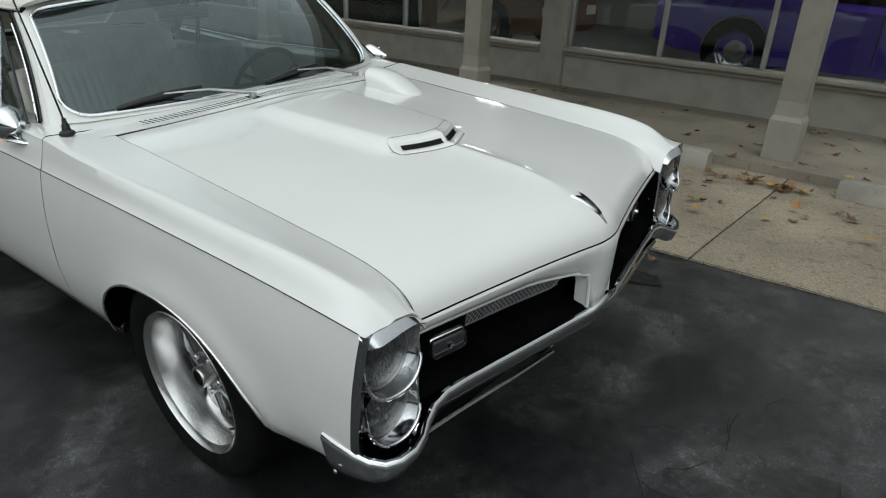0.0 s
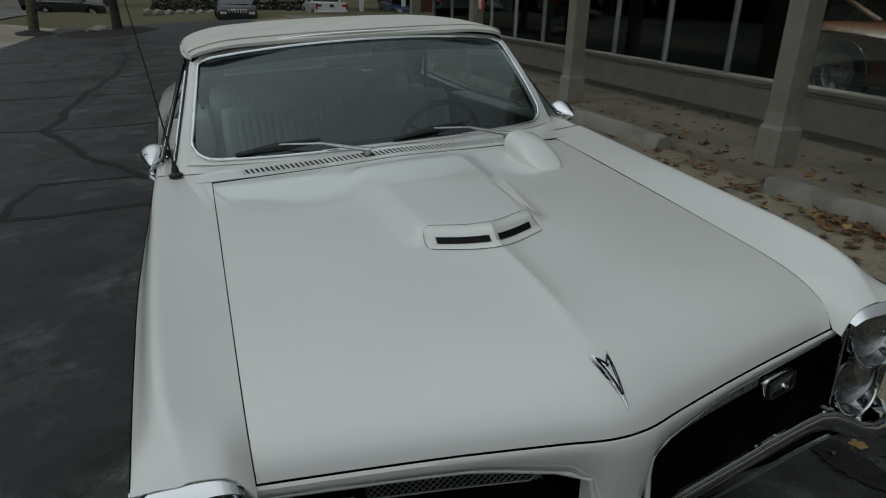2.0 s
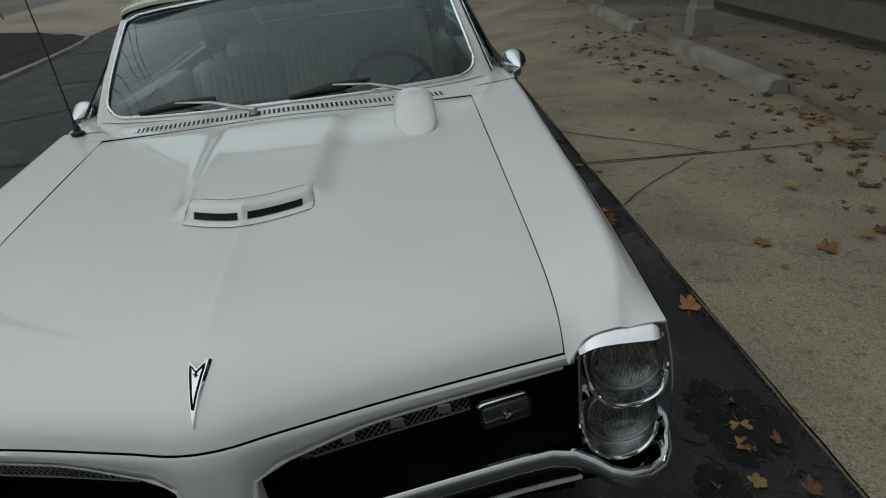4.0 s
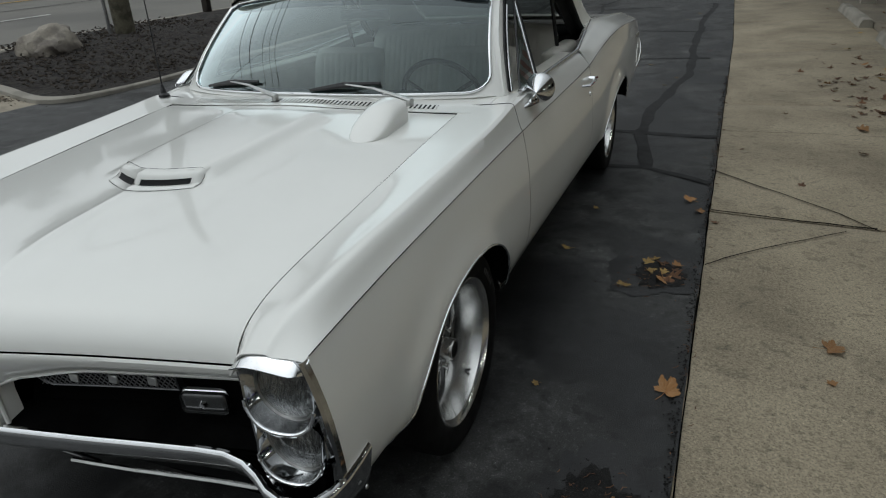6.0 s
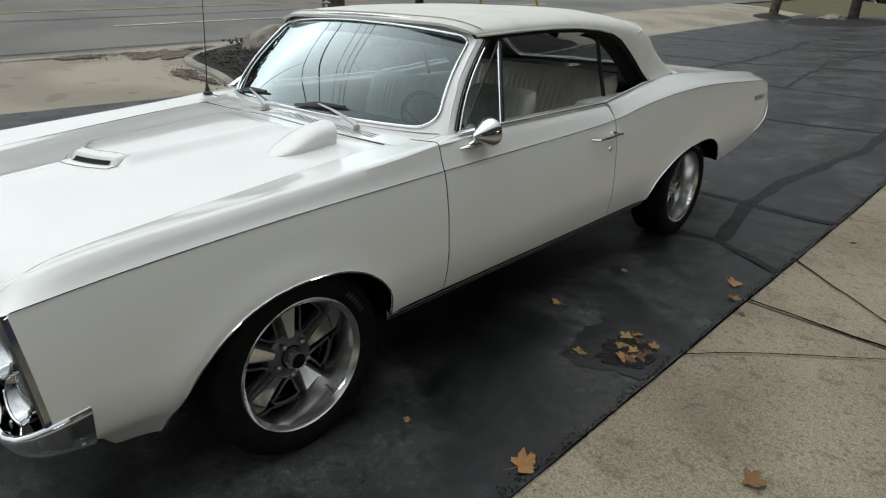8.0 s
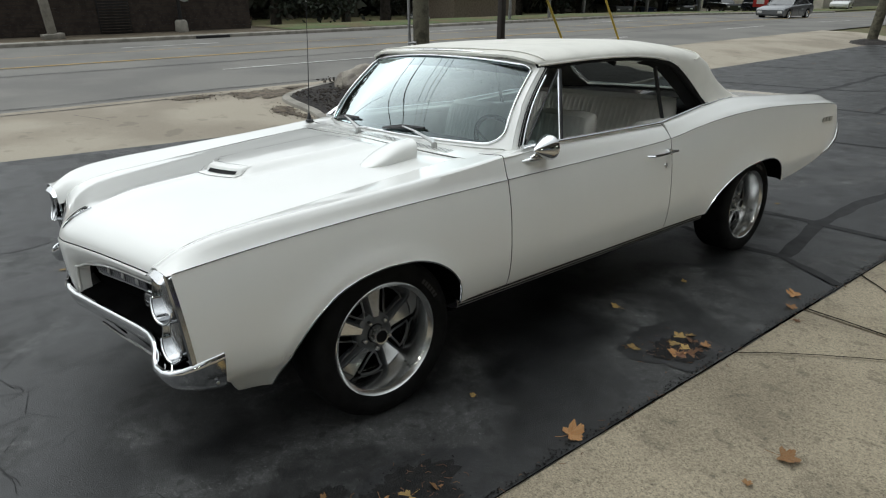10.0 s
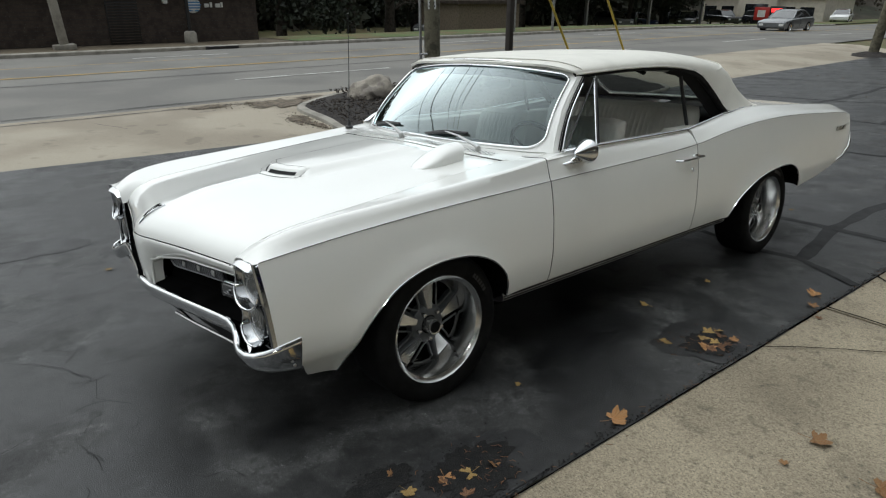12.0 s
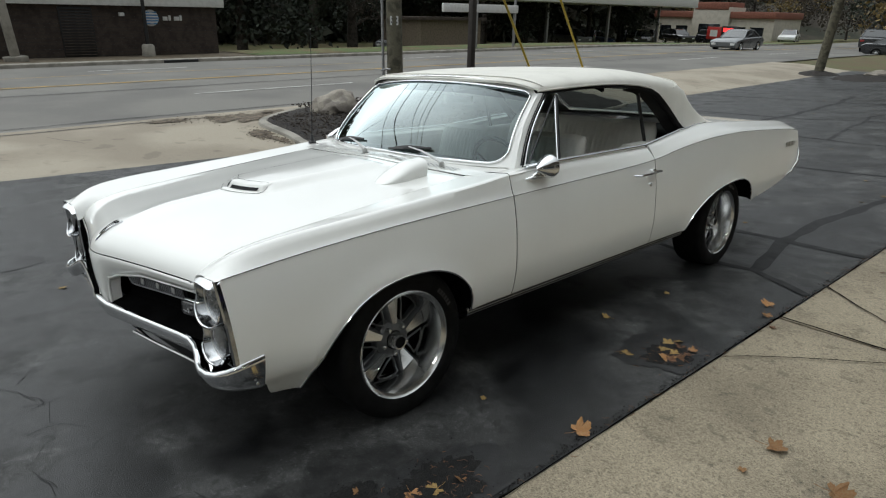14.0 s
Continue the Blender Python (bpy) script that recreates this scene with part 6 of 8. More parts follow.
# Wheels.
def wheel_parts(m):
    """A wheel whose outer face looks along +x, with hub centre at the origin."""
    prof = [(-0.105, 0.222), (-0.113, 0.25), (-0.112, 0.285), (-0.100, 0.306), (-0.085, 0.314), (-0.05, 0.316), (0.05, 0.316), (0.085, 0.314), (0.100, 0.306), (0.110, 0.287), (0.112, 0.262), (0.108, 0.240), (0.100, 0.226), (0.092, 0.220)]
    w = part("wheel", lathe(prof, 72), RUBBER, car, "black tyre on a polished deep-dish wheel", matrix=m)
    rim = [(-0.10, 0.215), (-0.05, 0.19), (-0.02, 0.188), (0.005, 0.191), (0.055, 0.200), (0.088, 0.209), (0.093, 0.216), (0.100, 0.2235), (0.104, 0.2265), (0.101, 0.230), (0.090, 0.231)]
    part("rim", lathe(rim, 72), RIM, w, "polished deep-dish rim")
    # hub hollow and brake disc painted black as the shade behind the spokes
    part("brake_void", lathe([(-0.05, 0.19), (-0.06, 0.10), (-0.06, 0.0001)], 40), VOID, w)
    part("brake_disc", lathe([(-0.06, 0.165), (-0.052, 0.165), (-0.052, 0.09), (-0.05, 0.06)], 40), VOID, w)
    spokes = bmesh.new()
    for k in range(5):
        a = Matrix.Rotation(radians(72 * k - 4), 4, "X")
        own = bmesh.new()
        rows = []
        for t in np.linspace(0, 1, 7):
            r = lerp(0.055, 0.192, t)
            wd = lerp(0.012, 0.040, t ** 1.1)
            x = lerp(0.022, -0.012, t)
            rows.append([(x - 0.045, -wd - 0.010, r), (x - 0.004, -wd - 0.006, r), (x + 0.004, -wd, r), (x + 0.006, 0, r), (x + 0.004, wd, r), (x - 0.004, wd + 0.006, r), (x - 0.045, wd + 0.010, r)])
        grid(rows, own)
        join(spokes, own, a)
        own = bmesh.new()
        rows = []
        for t in np.linspace(0.10, 0.96, 6):
            r = lerp(0.055, 0.192, t)
            wd = lerp(0.012, 0.044, t ** 1.1) * 0.80
            x = lerp(0.022, -0.012, t) + 0.0075
            rows.append([(x, -wd, r), (x + 0.001, 0, r), (x, wd, r)])
        grid(rows, own)
        part("spoke_face", own, RIM, w, matrix=a)
        loop = []
        for r_, t_ in ((0.082, 0), (0.10, 9), (0.15, 15), (0.176, 18), (0.184, 13), (0.186, 0), (0.184, -13), (0.176, -18), (0.15, -15), (0.10, -9), (0.082, 0)):
            q = radians(t_)
            loop.append((lerp(0.018, -0.012, (r_ - 0.055) / 0.137), r_ * math.sin(q), r_ * math.cos(q)))
        part("pocket_frame", tube(loop, 0.0042, 6, cap=False), SPOKE, w, matrix=Matrix.Rotation(radians(72 * k + 32), 4, "X"))
        nut = lathe([(0.010, 0.010), (0.040, 0.010), (0.044, 0.007), (0.045, 0.0001)], 8)
        part("lug_nut", nut, CHROME_WORN, w, matrix=Matrix.Rotation(radians(72 * k + 32), 4, "X") @ Matrix.Translation((0, 0, 0.060)))
    part("spokes", spokes, SPOKE_PAINT, w, "dark-edged five-spoke centre")
    part("hub_plate", lathe([(-0.02, 0.085), (0.012, 0.082), (0.022, 0.070), (0.026, 0.04)], 32), SPOKE_PAINT, w)
    cap = part("hub_cap", lathe([(0.02, 0.036), (0.062, 0.034), (0.068, 0.031), (0.067, 0.025)], 28), CHROME_WORN, w, "round centre cap")
    part("cap_face", lathe([(0.0665, 0.0255), (0.0645, 0.012), (0.0645, 0.0001)], 24), SATIN, cap)
    part("valve", tube([(0.055, 0.11, -0.150), (0.075, 0.105, -0.143)], 0.0035, 6), BLACK, w)
    letters = bmesh.new()
    for k in range(6):
        own = block(0.1095, 0.1125, -0.006, 0.006, 0.252, 0.270)
        join(letters, own, Matrix.Rotation(radians(-62 + 4.0 * k), 4, "X"))
    part("tyre_lettering", letters, BLACK, w)
    return w


w0 = wheel_parts(Matrix.Translation((0.735, 0.0, 0.313)))
for m in (Matrix.Translation((0.735, 2.921, 0.313)) @ pose(0, 0, 0, 31, 0, 0), Matrix.Translation((-0.735, 0, 0.313)) @ pose(0, 0, 0, 0, 0, 180) @ pose(0, 0, 0, 15, 0, 0), Matrix.Translation((-0.735, 2.921, 0.313)) @ pose(0, 0, 0, 0, 0, 180)):
    w1 = copy_thing(w0, m)


# ---- things of the place ----
def lump(r, seed, squash=(1, 1, 1), rough=0.25, sub=3):
    """An uneven boulder or clump."""
    bm = bmesh.new()
    bmesh.ops.create_icosphere(bm, subdivisions=sub, radius=1)
    for v in bm.verts:
        d = v.co.normalized()
        k = 1 + rough * noise.noise(d * 1.5 + Vector((seed, 0, 0))) + rough * 0.5 * noise.noise(d * 4 + Vector((0, seed, 0))) + rough * 0.2 * noise.noise(d * 10 + Vector((0, seed, 1)))
        v.co = Vector((d.x * squash[0], d.y * squash[1], d.z * squash[2])) * r * k
    return bm


tagged(part("boulder", lump(0.50, 3.3, (0.85, 1.15, 0.72), 0.24, 4), ROCK, matrix=Matrix.Translation((-8.4, 6.05, -0.27)) @ pose(0, 0, 0, 6, 4, 20)), "large weathered grey boulder half sunk in mulch", "boulder")
tagged(part("boulder", lump(0.5, 7.1, (1.1, 0.9, 0.6), 0.4, 3), ROCK, matrix=Matrix.Translation((-4.1, 27.9, -0.45))), "grey boulder at the foot of a tree", "boulder")

pole = thing("utility_pole", "weathered brown wooden utility pole with conduit and tag", "utility pole", Matrix.Translation((-8.55, 7.75, -0.35)) @ pose(0, 0, 0, 0, -1.2, 0))
part("pole_shaft", tube([(0, 0, 0), (0, 0, 4), (0.0, 0, 9)], [0.175, 0.155, 0.125], 18), WOODPOLE, pole)
part("conduit", tube([(-0.16, -0.20, 0.1), (-0.155, -0.19, 3.2)], 0.030, 8), GALV, pole, "grey steel conduit")
part("conduit_strap", tube([(-0.19, -0.22, 0.78), (-0.08, -0.17, 0.80), (0.05, -0.165, 0.80)], 0.025, 6), GALV, pole)
tag = part("number_tag", block(0.150, 0.158, -0.085, 0.085, 1.70, 1.88, bevel=0.003, segments=1), WHITESIGN, pole, "small white number tag")
tag.matrix_basis = pose(0, 0, 0, 0, 0, -38)
bars = bmesh.new()
for y, z in ((-0.045, 1.83), (0.0, 1.83), (0.04, 1.83)):
    block(0.159, 0.161, y - 0.014, y + 0.014, z - 0.018, z + 0.018, bars)
part("tag_bar", bars, BLACK, tag)
bars = bmesh.new()
for k in range(5):
    block(0.159, 0.161, -0.068 + k * 0.028, -0.050 + k * 0.028, 1.735, 1.775, bars)
part("tag_bar", bars, BLACK, tag)
for (x0, y0, z0), (x1, y1, z1) in (((-9.5, 13.9, -0.33), (-8.9, 9.44, 5.0)), ((-9.5, 16.5, -0.33), (-8.9, 10.9, 6.2))):
    w = thing("guy_wire", "steel guy wire in a yellow plastic guard", "guy wire", group="guy wires")
    a, b = Vector((x0, y0, z0)), Vector((x1, y1, z1))
    part("guard", tube([a, a.lerp(b, 0.45)], 0.032, 10), YELLOWPAINT, w, "yellow plastic guard")
    part("wire", tube([a.lerp(b, 0.45), b], 0.008, 6), GALV, w)
sp = thing("sign_post", "dark brown square metal post by the street", "post", Matrix.Translation((-9.5, 11.1, -0.36)))
part("post_shaft", block(-0.075, 0.075, -0.075, 0.075, 0, 5.0, bevel=0.01), material("dark_brown_steel", (0.03, 0.024, 0.02), 0.5, vary=0.1), sp)
lp = thing("lamp_pole", "leaning weathered grey wooden lamp pole", "pole", Matrix.Translation((-6.65, 29.3, -0.60)) @ pose(0, 0, 0, 0, 4.5, 0))
part("pole_shaft", tube([(0, 0, 0), (0, 0, 8)], [0.19, 0.15], 14), WOODPOLE, lp)

for x, z, r in ((-8.55, 9.4, 0.022), (-8.2, 8.6, 0.016), (-8.9, 8.6, 0.016), (-8.5, 7.2, 0.028), (-8.35, 6.3, 0.02)):
    span = []
    for y0, y1 in ((-36.0, 7.75), (7.75, 50.0)):
        for t in np.linspace(0, 1, 16):
            span.append((x, lerp(y0, y1, t), z - 0.7 * 4 * t * (1 - t)))
    tagged(part("overhead_wire", tube(span, r, 5), BLACK), "black overhead cable strung along the street", "cable", "overhead cables")


# fallen maple leaves
def maple(seed, curl):
    """One lobed leaf, about a unit across, lightly curled, with its stalk."""
    rnd = random.Random(seed)
    outline = []
    lobes = ((90, 1.0), (38, 0.92), (142, 0.92), (-14, 0.66), (194, 0.66))
    pts = []
    for a, r in sorted(lobes):
        for da, k in ((-25, 0.66), (-17, 0.86), (-12, 0.83), (-7, 0.94), (0, 1.0), (7, 0.94), (12, 0.83), (17, 0.86)):
            pts.append((a + da, r * k * rnd.uniform(0.9, 1.08)))
    pts += [(225, 0.30), (262, 0.10), (278, 0.10), (315, 0.30)]
    pts.sort(key=lambda q: (q[0] + 45) % 360)
    bm = bmesh.new()
    top, rows = [], []
    c = bm.verts.new((0, 0, 0.02))
    ring_ = []
    for a, r in pts:
        x, y = r * 0.5 * math.cos(radians(a)), r * 0.5 * math.sin(radians(a))
        z = curl * (r * 0.5) ** 2 * 1.3 * (1 + 0.9 * math.sin(radians(a * 2 + seed * 50))) + 0.03 * rnd.random()
        ring_.append(bm.verts.new((x, y, max(z, 0.004))))
    for i in range(len(ring_)):
        bm.faces.new([c, ring_[i], ring_[(i + 1) % len(ring_)]])
    tube([(0, 0, 0.02), (0.02, -0.25, 0.03), (0.06 * rnd.uniform(-1, 1), -0.48, 0.05)], 0.010, 4, bm)
    return bm


protos = []
for k, (curl, mat) in enumerate(((0.35, LEAF_A), (0.15, LEAF_B), (0.55, LEAF_C), (0.5, LEAF_A), (0.25, LEAF_C), (0.3, LEAF_B), (0.7, LEAF_A))):
    me = bpy.data.meshes.new("maple_leaf")
    b = maple(k + 1, curl)
    b.to_mesh(me)
    b.free()
    me.materials.append(mat)
    protos.append(me)
LEAFLABEL = {LEAF_A: "dry ochre maple leaf lying on the ground", LEAF_B: "yellow maple leaf lying on the ground", LEAF_C: "curled brown maple leaf lying on the ground"}


def leaf(x, y, size, kind, turn=None, dz=0.004):
    me = protos[kind]
    ob = new("fallen_leaf", me)
    z = 0.131 if x > 3.6 else level(x, y) + dz
    ob.matrix_basis = Matrix.Translation((x, y, z)) @ pose(0, 0, 0, random.uniform(-7, 7), random.uniform(-7, 7), turn if turn is not None else random.uniform(0, 360)) @ Matrix.Diagonal((size, size, size, 1))
    return tagged(ob, LEAFLABEL[me.materials[0]], "leaf", "fallen leaves")


random.seed(5)
known = [(1.97, 0.90, 0.125, 0), (1.41, 0.40, 0.12, 3), (1.17, 1.16, 0.09, 1), (1.29, 1.33, 0.12, 1), (1.34, 1.27, 0.12, 0), (1.27, 1.42, 0.12, 5), (1.38, 1.36, 0.10, 4), (1.33, 1.42, 0.11, 2), (1.36, 1.24, 0.08, 4), (1.35, 1.33, 0.10, 5), (1.40, 1.43, 0.11, 0), (1.28, 1.48, 0.10, 5), (1.37, 1.30, 0.10, 2), (0.85, 1.50, 0.075, 5),
         (1.42, 2.36, 0.11, 3), (1.46, 2.20, 0.085, 0), (1.56, 2.05, 0.06, 4), (1.28, -0.25, 0.13, 1), (1.24, -0.33, 0.12, 0), (1.36, -0.34, 0.11, 4), (1.26, -0.36, 0.05, 2), (1.30, -0.15, 0.09, 6), (1.20, -0.13, 0.05, 4), (1.21, -0.47, 0.11, 1), (1.11, -0.46, 0.04, 6), (1.33, -0.52, 0.11, 2),
         (2.22, 0.79, 0.135, 3), (1.95, 0.66, 0.05, 0), (1.88, -0.24, 0.12, 1), (2.05, 2.85, 0.07, 4), (0.98, 0.32, 0.04, 5), (-1.85, -0.62, 0.07, 1), (0.9, 2.1, 0.05, 5), (0.5, 4.3, 0.06, 1), (1.0, 5.9, 0.06, 5), (0.75, 7.1, 0.07, 1), (1.1, 6.3, 0.05, 5), (2.4, 1.9, 0.05, 2), (1.72, 3.6, 0.05, 4), (2.1, 4.8, 0.06, 2), (1.8, 6.0, 0.05, 4)]
for i, (x, y, s, k) in enumerate(known):
    heap = 1.1 < x < 1.42 and (1.2 < y < 1.5 or -0.55 < y < -0.1)
    leaf(x, y, s * (0.70 if heap and i % 4 else 1.0), k)
for n, (cx, cy, sx, sy) in ((18, (3.32, 3.0, 0.08, 0.25)), (14, (3.72, 3.3, 0.10, 0.35)), (12, (3.30, 5.4, 0.07, 0.3)), (46, (3.24, 1.15, 0.10, 0.20)), (26, (3.26, 1.7, 0.12, 0.5)), (16, (3.45, -0.68, 0.09, 0.10)), (10, (4.2, 4.1, 0.25, 0.3)), (16, (3.38, -0.45, 0.2, 0.35)), (12, (3.35, 2.35, 0.2, 0.3)), (16, (3.80, 4.6, 0.14, 0.8)), (14, (3.75, 2.2, 0.15, 0.5)), (18, (3.45, 6.1, 0.3, 0.5)), (10, (2.9, -0.5, 0.35, 0.6)), (22, (4.5, 3.5, 0.5, 3.0)), (14, (4.4, 0.2, 0.5, 1.3)), (14, (2.7, 3.0, 0.5, 2.5)), (10, (5.25, 3.0, 0.1, 3.5)), (14, (3.5, -1.7, 0.3, 0.8)), (10, (2.6, 0.4, 0.4, 0.8)), (14, (3.3, 8.5, 0.4, 1.8))):
    for _ in range(n):
        x, y = random.gauss(cx, sx), random.gauss(cy, sy)
        if 3.38 < x < 3.62 and not 2.1 < y < 3.35:
            x = 3.30 - random.random() * 0.12
        if x > 5.3 or x < 2.2:
            continue
        leaf(x, y, random.uniform(0.06, 0.12), random.choice((0, 2, 2, 4, 4, 3, 1, 5, 6)), dz=0.004 + random.random() * 0.035)
for _ in range(26):
    leaf(random.uniform(-6, 1.2), random.uniform(5.5, 20), random.uniform(0.05, 0.08), random.choice((1, 0, 5, 4)))
# more leaves strewn over slabs and walk, too many to count
strewn = bmesh.new()
for _ in range(230):
    if random.random() < 0.6:
        x, y = random.uniform(2.5, 3.35), random.gauss(random.choice((0.9, 2.3, 4.6, 6.0)), 0.7)
    else:
        x, y = random.uniform(3.68, 5.3), random.uniform(-1.0, 9.0)
    own = maple(random.randint(1, 40), random.uniform(0.2, 0.6))
    s = random.uniform(0.045, 0.11)
    z = 0.133 if x > 3.6 else level(x, y) + 0.006
    join(strewn, own, Matrix.Translation((x, y, z)) @ pose(0, 0, 0, random.uniform(-9, 9), random.uniform(-9, 9), random.uniform(0, 360)) @ Matrix.Diagonal((s, s, s, 1)))
tagged(part("strewn_leaves", strewn, LEAF_C, smooth=False), "dry brown leaves strewn over slabs and walkway", "leaves", kind="stuff")
# small litter of stalks and crumbs along the asphalt edge
litter, crumbs = bmesh.new(), bmesh.new()
for _ in range(300):
    y = random.uniform(-1.8, 6.5)
    x = lot_edge(y) + random.gauss(0, 0.018)
    if random.random() < 0.4:
        x, y = random.gauss(1.30, 0.09), random.gauss(random.choice((1.30, -0.25)), 0.11)
    a, n = random.uniform(0, 6.28), random.uniform(0.006, 0.03)
    z = level(x, y) + 0.008
    tube([(x, y, z), (x + n * 0.5 * math.cos(a), y + n * 0.5 * math.sin(a), z + 0.003), (x + n * math.cos(a + 0.4), y + n * math.sin(a + 0.4), z + 0.001)], random.uniform(0.0008, 0.0016), 4, litter)
tagged(part("leaf_litter", litter, LEAF_C), "dry stalks and crumbs along the asphalt edge", "litter", kind="stuff")
for k in range(2600):
    if k < 1700:
        y = random.uniform(-1.8, 6.5)
        x = lot_edge(y) - 0.006 - abs(random.gauss(0, 0.016)) * (1 + 1.8 * noise.noise((y * 4, 2, 7)))
    else:
        cx, cy, r = random.choice(((1.32, 1.30, 0.10), (1.27, -0.24, 0.12), (1.27, -0.24, 0.12), (1.12, -0.52, 0.07)))
        x, y = random.gauss(cx, r * 0.55), random.gauss(cy, r * 0.8)
    s, z = random.uniform(0.0018, 0.0048), level(x, y) + 0.003
    a = random.uniform(0, 6.28)
    base = [crumbs.verts.new((x + s * math.cos(a + q * 1.57), y + s * random.uniform(0.6, 1.1) * math.sin(a + q * 1.57), z)) for q in range(4)]
    top = crumbs.verts.new((x + random.uniform(-0.3, 0.3) * s, y, z + s * random.uniform(0.7, 1.3)))
    for q in range(4):
        crumbs.faces.new((base[q], base[(q + 1) % 4], top))
tagged(part("asphalt_crumbs", crumbs, GRIT, smooth=False), "black crumbs broken from the asphalt edge", "crumbs", kind="stuff")


# other vehicles, seen from afar or through glass
def vehicle(name, label, m, paint, length, width, profile, cabin, wheels, wheel_r, group="", plain=False, grille_bars=False):
    """profile: (y, z low, z high) along the body; cabin: (y, z) outline of the glasshouse."""
    v = thing(name, label, "truck" if "pickup" in name or "truck" in name else "car", m, group)
    rows = []
    h = width / 2
    for y, z0, z1 in profile:
        rows.append([(-h * 0.90, y, z1), (-h * 0.985, y, z1 - 0.06), (-h, y, lerp(z0, z1, 0.55)), (-h * 0.96, y, z0), (h * 0.96, y, z0), (h, y, lerp(z0, z1, 0.55)), (h * 0.985, y, z1 - 0.06), (h * 0.90, y, z1)])
    bm = grid(rows, closed=True)
    for r, f in ((rows[0], 1), (rows[-1], 0)):
        bm.faces.new([bm.verts.new(p) for p in r])
    bmesh.ops.recalc_face_normals(bm, faces=bm.faces)
    part("body", bm, paint, v)
    rows = []
    zmax = max(z for _, z in cabin)
    for y, z in cabin:
        w = lerp(h * 0.90, h * 0.72, step(profile[2][2], zmax, z))
        rows.append([(-w, y, z), (-w * 0.5, y, z + 0.02), (w * 0.5, y, z + 0.02), (w, y, z)])
    zb = cabin[0][1]
    bm = grid(rows)
    left = [bm.verts.new((p[0][0], p[0][1], p[0][2])) for p in rows]
    right = [bm.verts.new((p[3][0], p[3][1], p[3][2])) for p in rows]
    bm.faces.new(left)
    bm.faces.new(right[::-1])
    bmesh.ops.recalc_face_normals(bm, faces=bm.faces)
    part("glasshouse", bm, DARKGLASS, v, smooth=False)
    top = [r for r, (y, z) in zip(rows, cabin) if z > zmax - 0.06]
    if len(top) > 1:
        bm = grid([[(x * 1.02, y, z + 0.012) for x, y, z in r] for r in top])
        sheet_depth(bm, 0.03)
        part("roof", bm, paint, v)
    for s in (1, -1):
        for (y0, z0), (y1, z1) in zip(cabin, cabin[1:]):
            w0 = lerp(h * 0.90, h * 0.72, step(profile[2][2], zmax, z0))
            w1 = lerp(h * 0.90, h * 0.72, step(profile[2][2], zmax, z1))
            part("pillar", tube([(s * (w0 + 0.005), y0, z0), (s * (w1 + 0.005), y1, z1)], 0.035, 6), paint, v)
        part("headlight", block(s * h * 0.55, s * h * 0.88, profile[0][0] - 0.015, profile[0][0] + 0.05, profile[0][2] - 0.20, profile[0][2] - 0.06, bevel=0.02), WHITESIGN, v)
        part("tail_light", block(s * h * 0.62, s * h * 0.92, profile[-1][0] - 0.05, profile[-1][0] + 0.015, profile[-1][2] - 0.22, profile[-1][2] - 0.08, bevel=0.02), REDLENS, v)
        ym = sum(wheels) / 2
        part("door_line", tube([(s * h * 0.992, ym, profile[3][1] + 0.12), (s * h * 1.003, ym, lerp(profile[3][1], profile[3][2], 0.55)), (s * h * 0.992, ym, profile[3][2] - 0.06)], 0.006, 4), BLACK, v)
    for y in wheels:
        for s in (1, -1):
            w = part("tyre", lathe([(-0.1, wheel_r * 0.62), (-0.1, wheel_r * 0.97), (-0.05, wheel_r), (0.08, wheel_r), (0.1, wheel_r * 0.95), (0.1, wheel_r * 0.66)], 28), RUBBER, v, matrix=Matrix.Translation((s * (h - 0.09), y, wheel_r)) @ pose(0, 0, 0, 0, 0, 0 if s > 0 else 180))
            part("rim", lathe([(0.08, wheel_r * 0.67), (0.104, wheel_r * 0.64), (0.098, wheel_r * 0.60), (0.06, wheel_r * 0.55), (0.05, wheel_r * 0.42), (0.075, wheel_r * 0.36), (0.08, wheel_r * 0.2), (0.09, wheel_r * 0.18), (0.095, 0.0001)], 24), CHROME_WORN, w)
            if plain:
                for k in range(8):
                    part("slot", lathe([(0.066, wheel_r * 0.055), (0.0665, 0.0001)], 8), SATIN, w, matrix=Matrix.Rotation(radians(45 * k), 4, "X") @ Matrix.Translation((0, 0, wheel_r * 0.47)))
            bm = tube([(0.112, wheel_r * 1.12 * math.cos(a), wheel_r * 1.12 * math.sin(a)) for a in np.linspace(0.1, 3.04, 18)], 0.012, 6)
            part("arch", bm, BLACK if not plain else CHROME_WORN, w)
            if plain:
                part("arch_shadow", lathe([(0.108, wheel_r * 1.11), (0.109, wheel_r * 0.96)], 28), SATIN, w)
    return v


SEDAN = [(-2.3, 0.35, 0.62), (-2.2, 0.25, 0.74), (-1.2, 0.22, 0.88), (0.0, 0.22, 0.93), (1.3, 0.22, 0.97), (2.1, 0.28, 0.98), (2.35, 0.4, 0.86)]
SEDANTOP = [(-0.95, 0.90), (-0.25, 1.36), (0.4, 1.44), (1.0, 1.40), (1.75, 0.98)]
SUV = [(-2.3, 0.4, 0.85), (-2.2, 0.32, 1.02), (-1.1, 0.32, 1.10), (0.0, 0.32, 1.12), (1.5, 0.32, 1.14), (2.2, 0.34, 1.15), (2.35, 0.42, 1.0)]
SUVTOP = [(-1.05, 1.10), (-0.45, 1.62), (0.3, 1.72), (1.5, 1.70), (1.95, 1.64), (2.25, 1.14)]
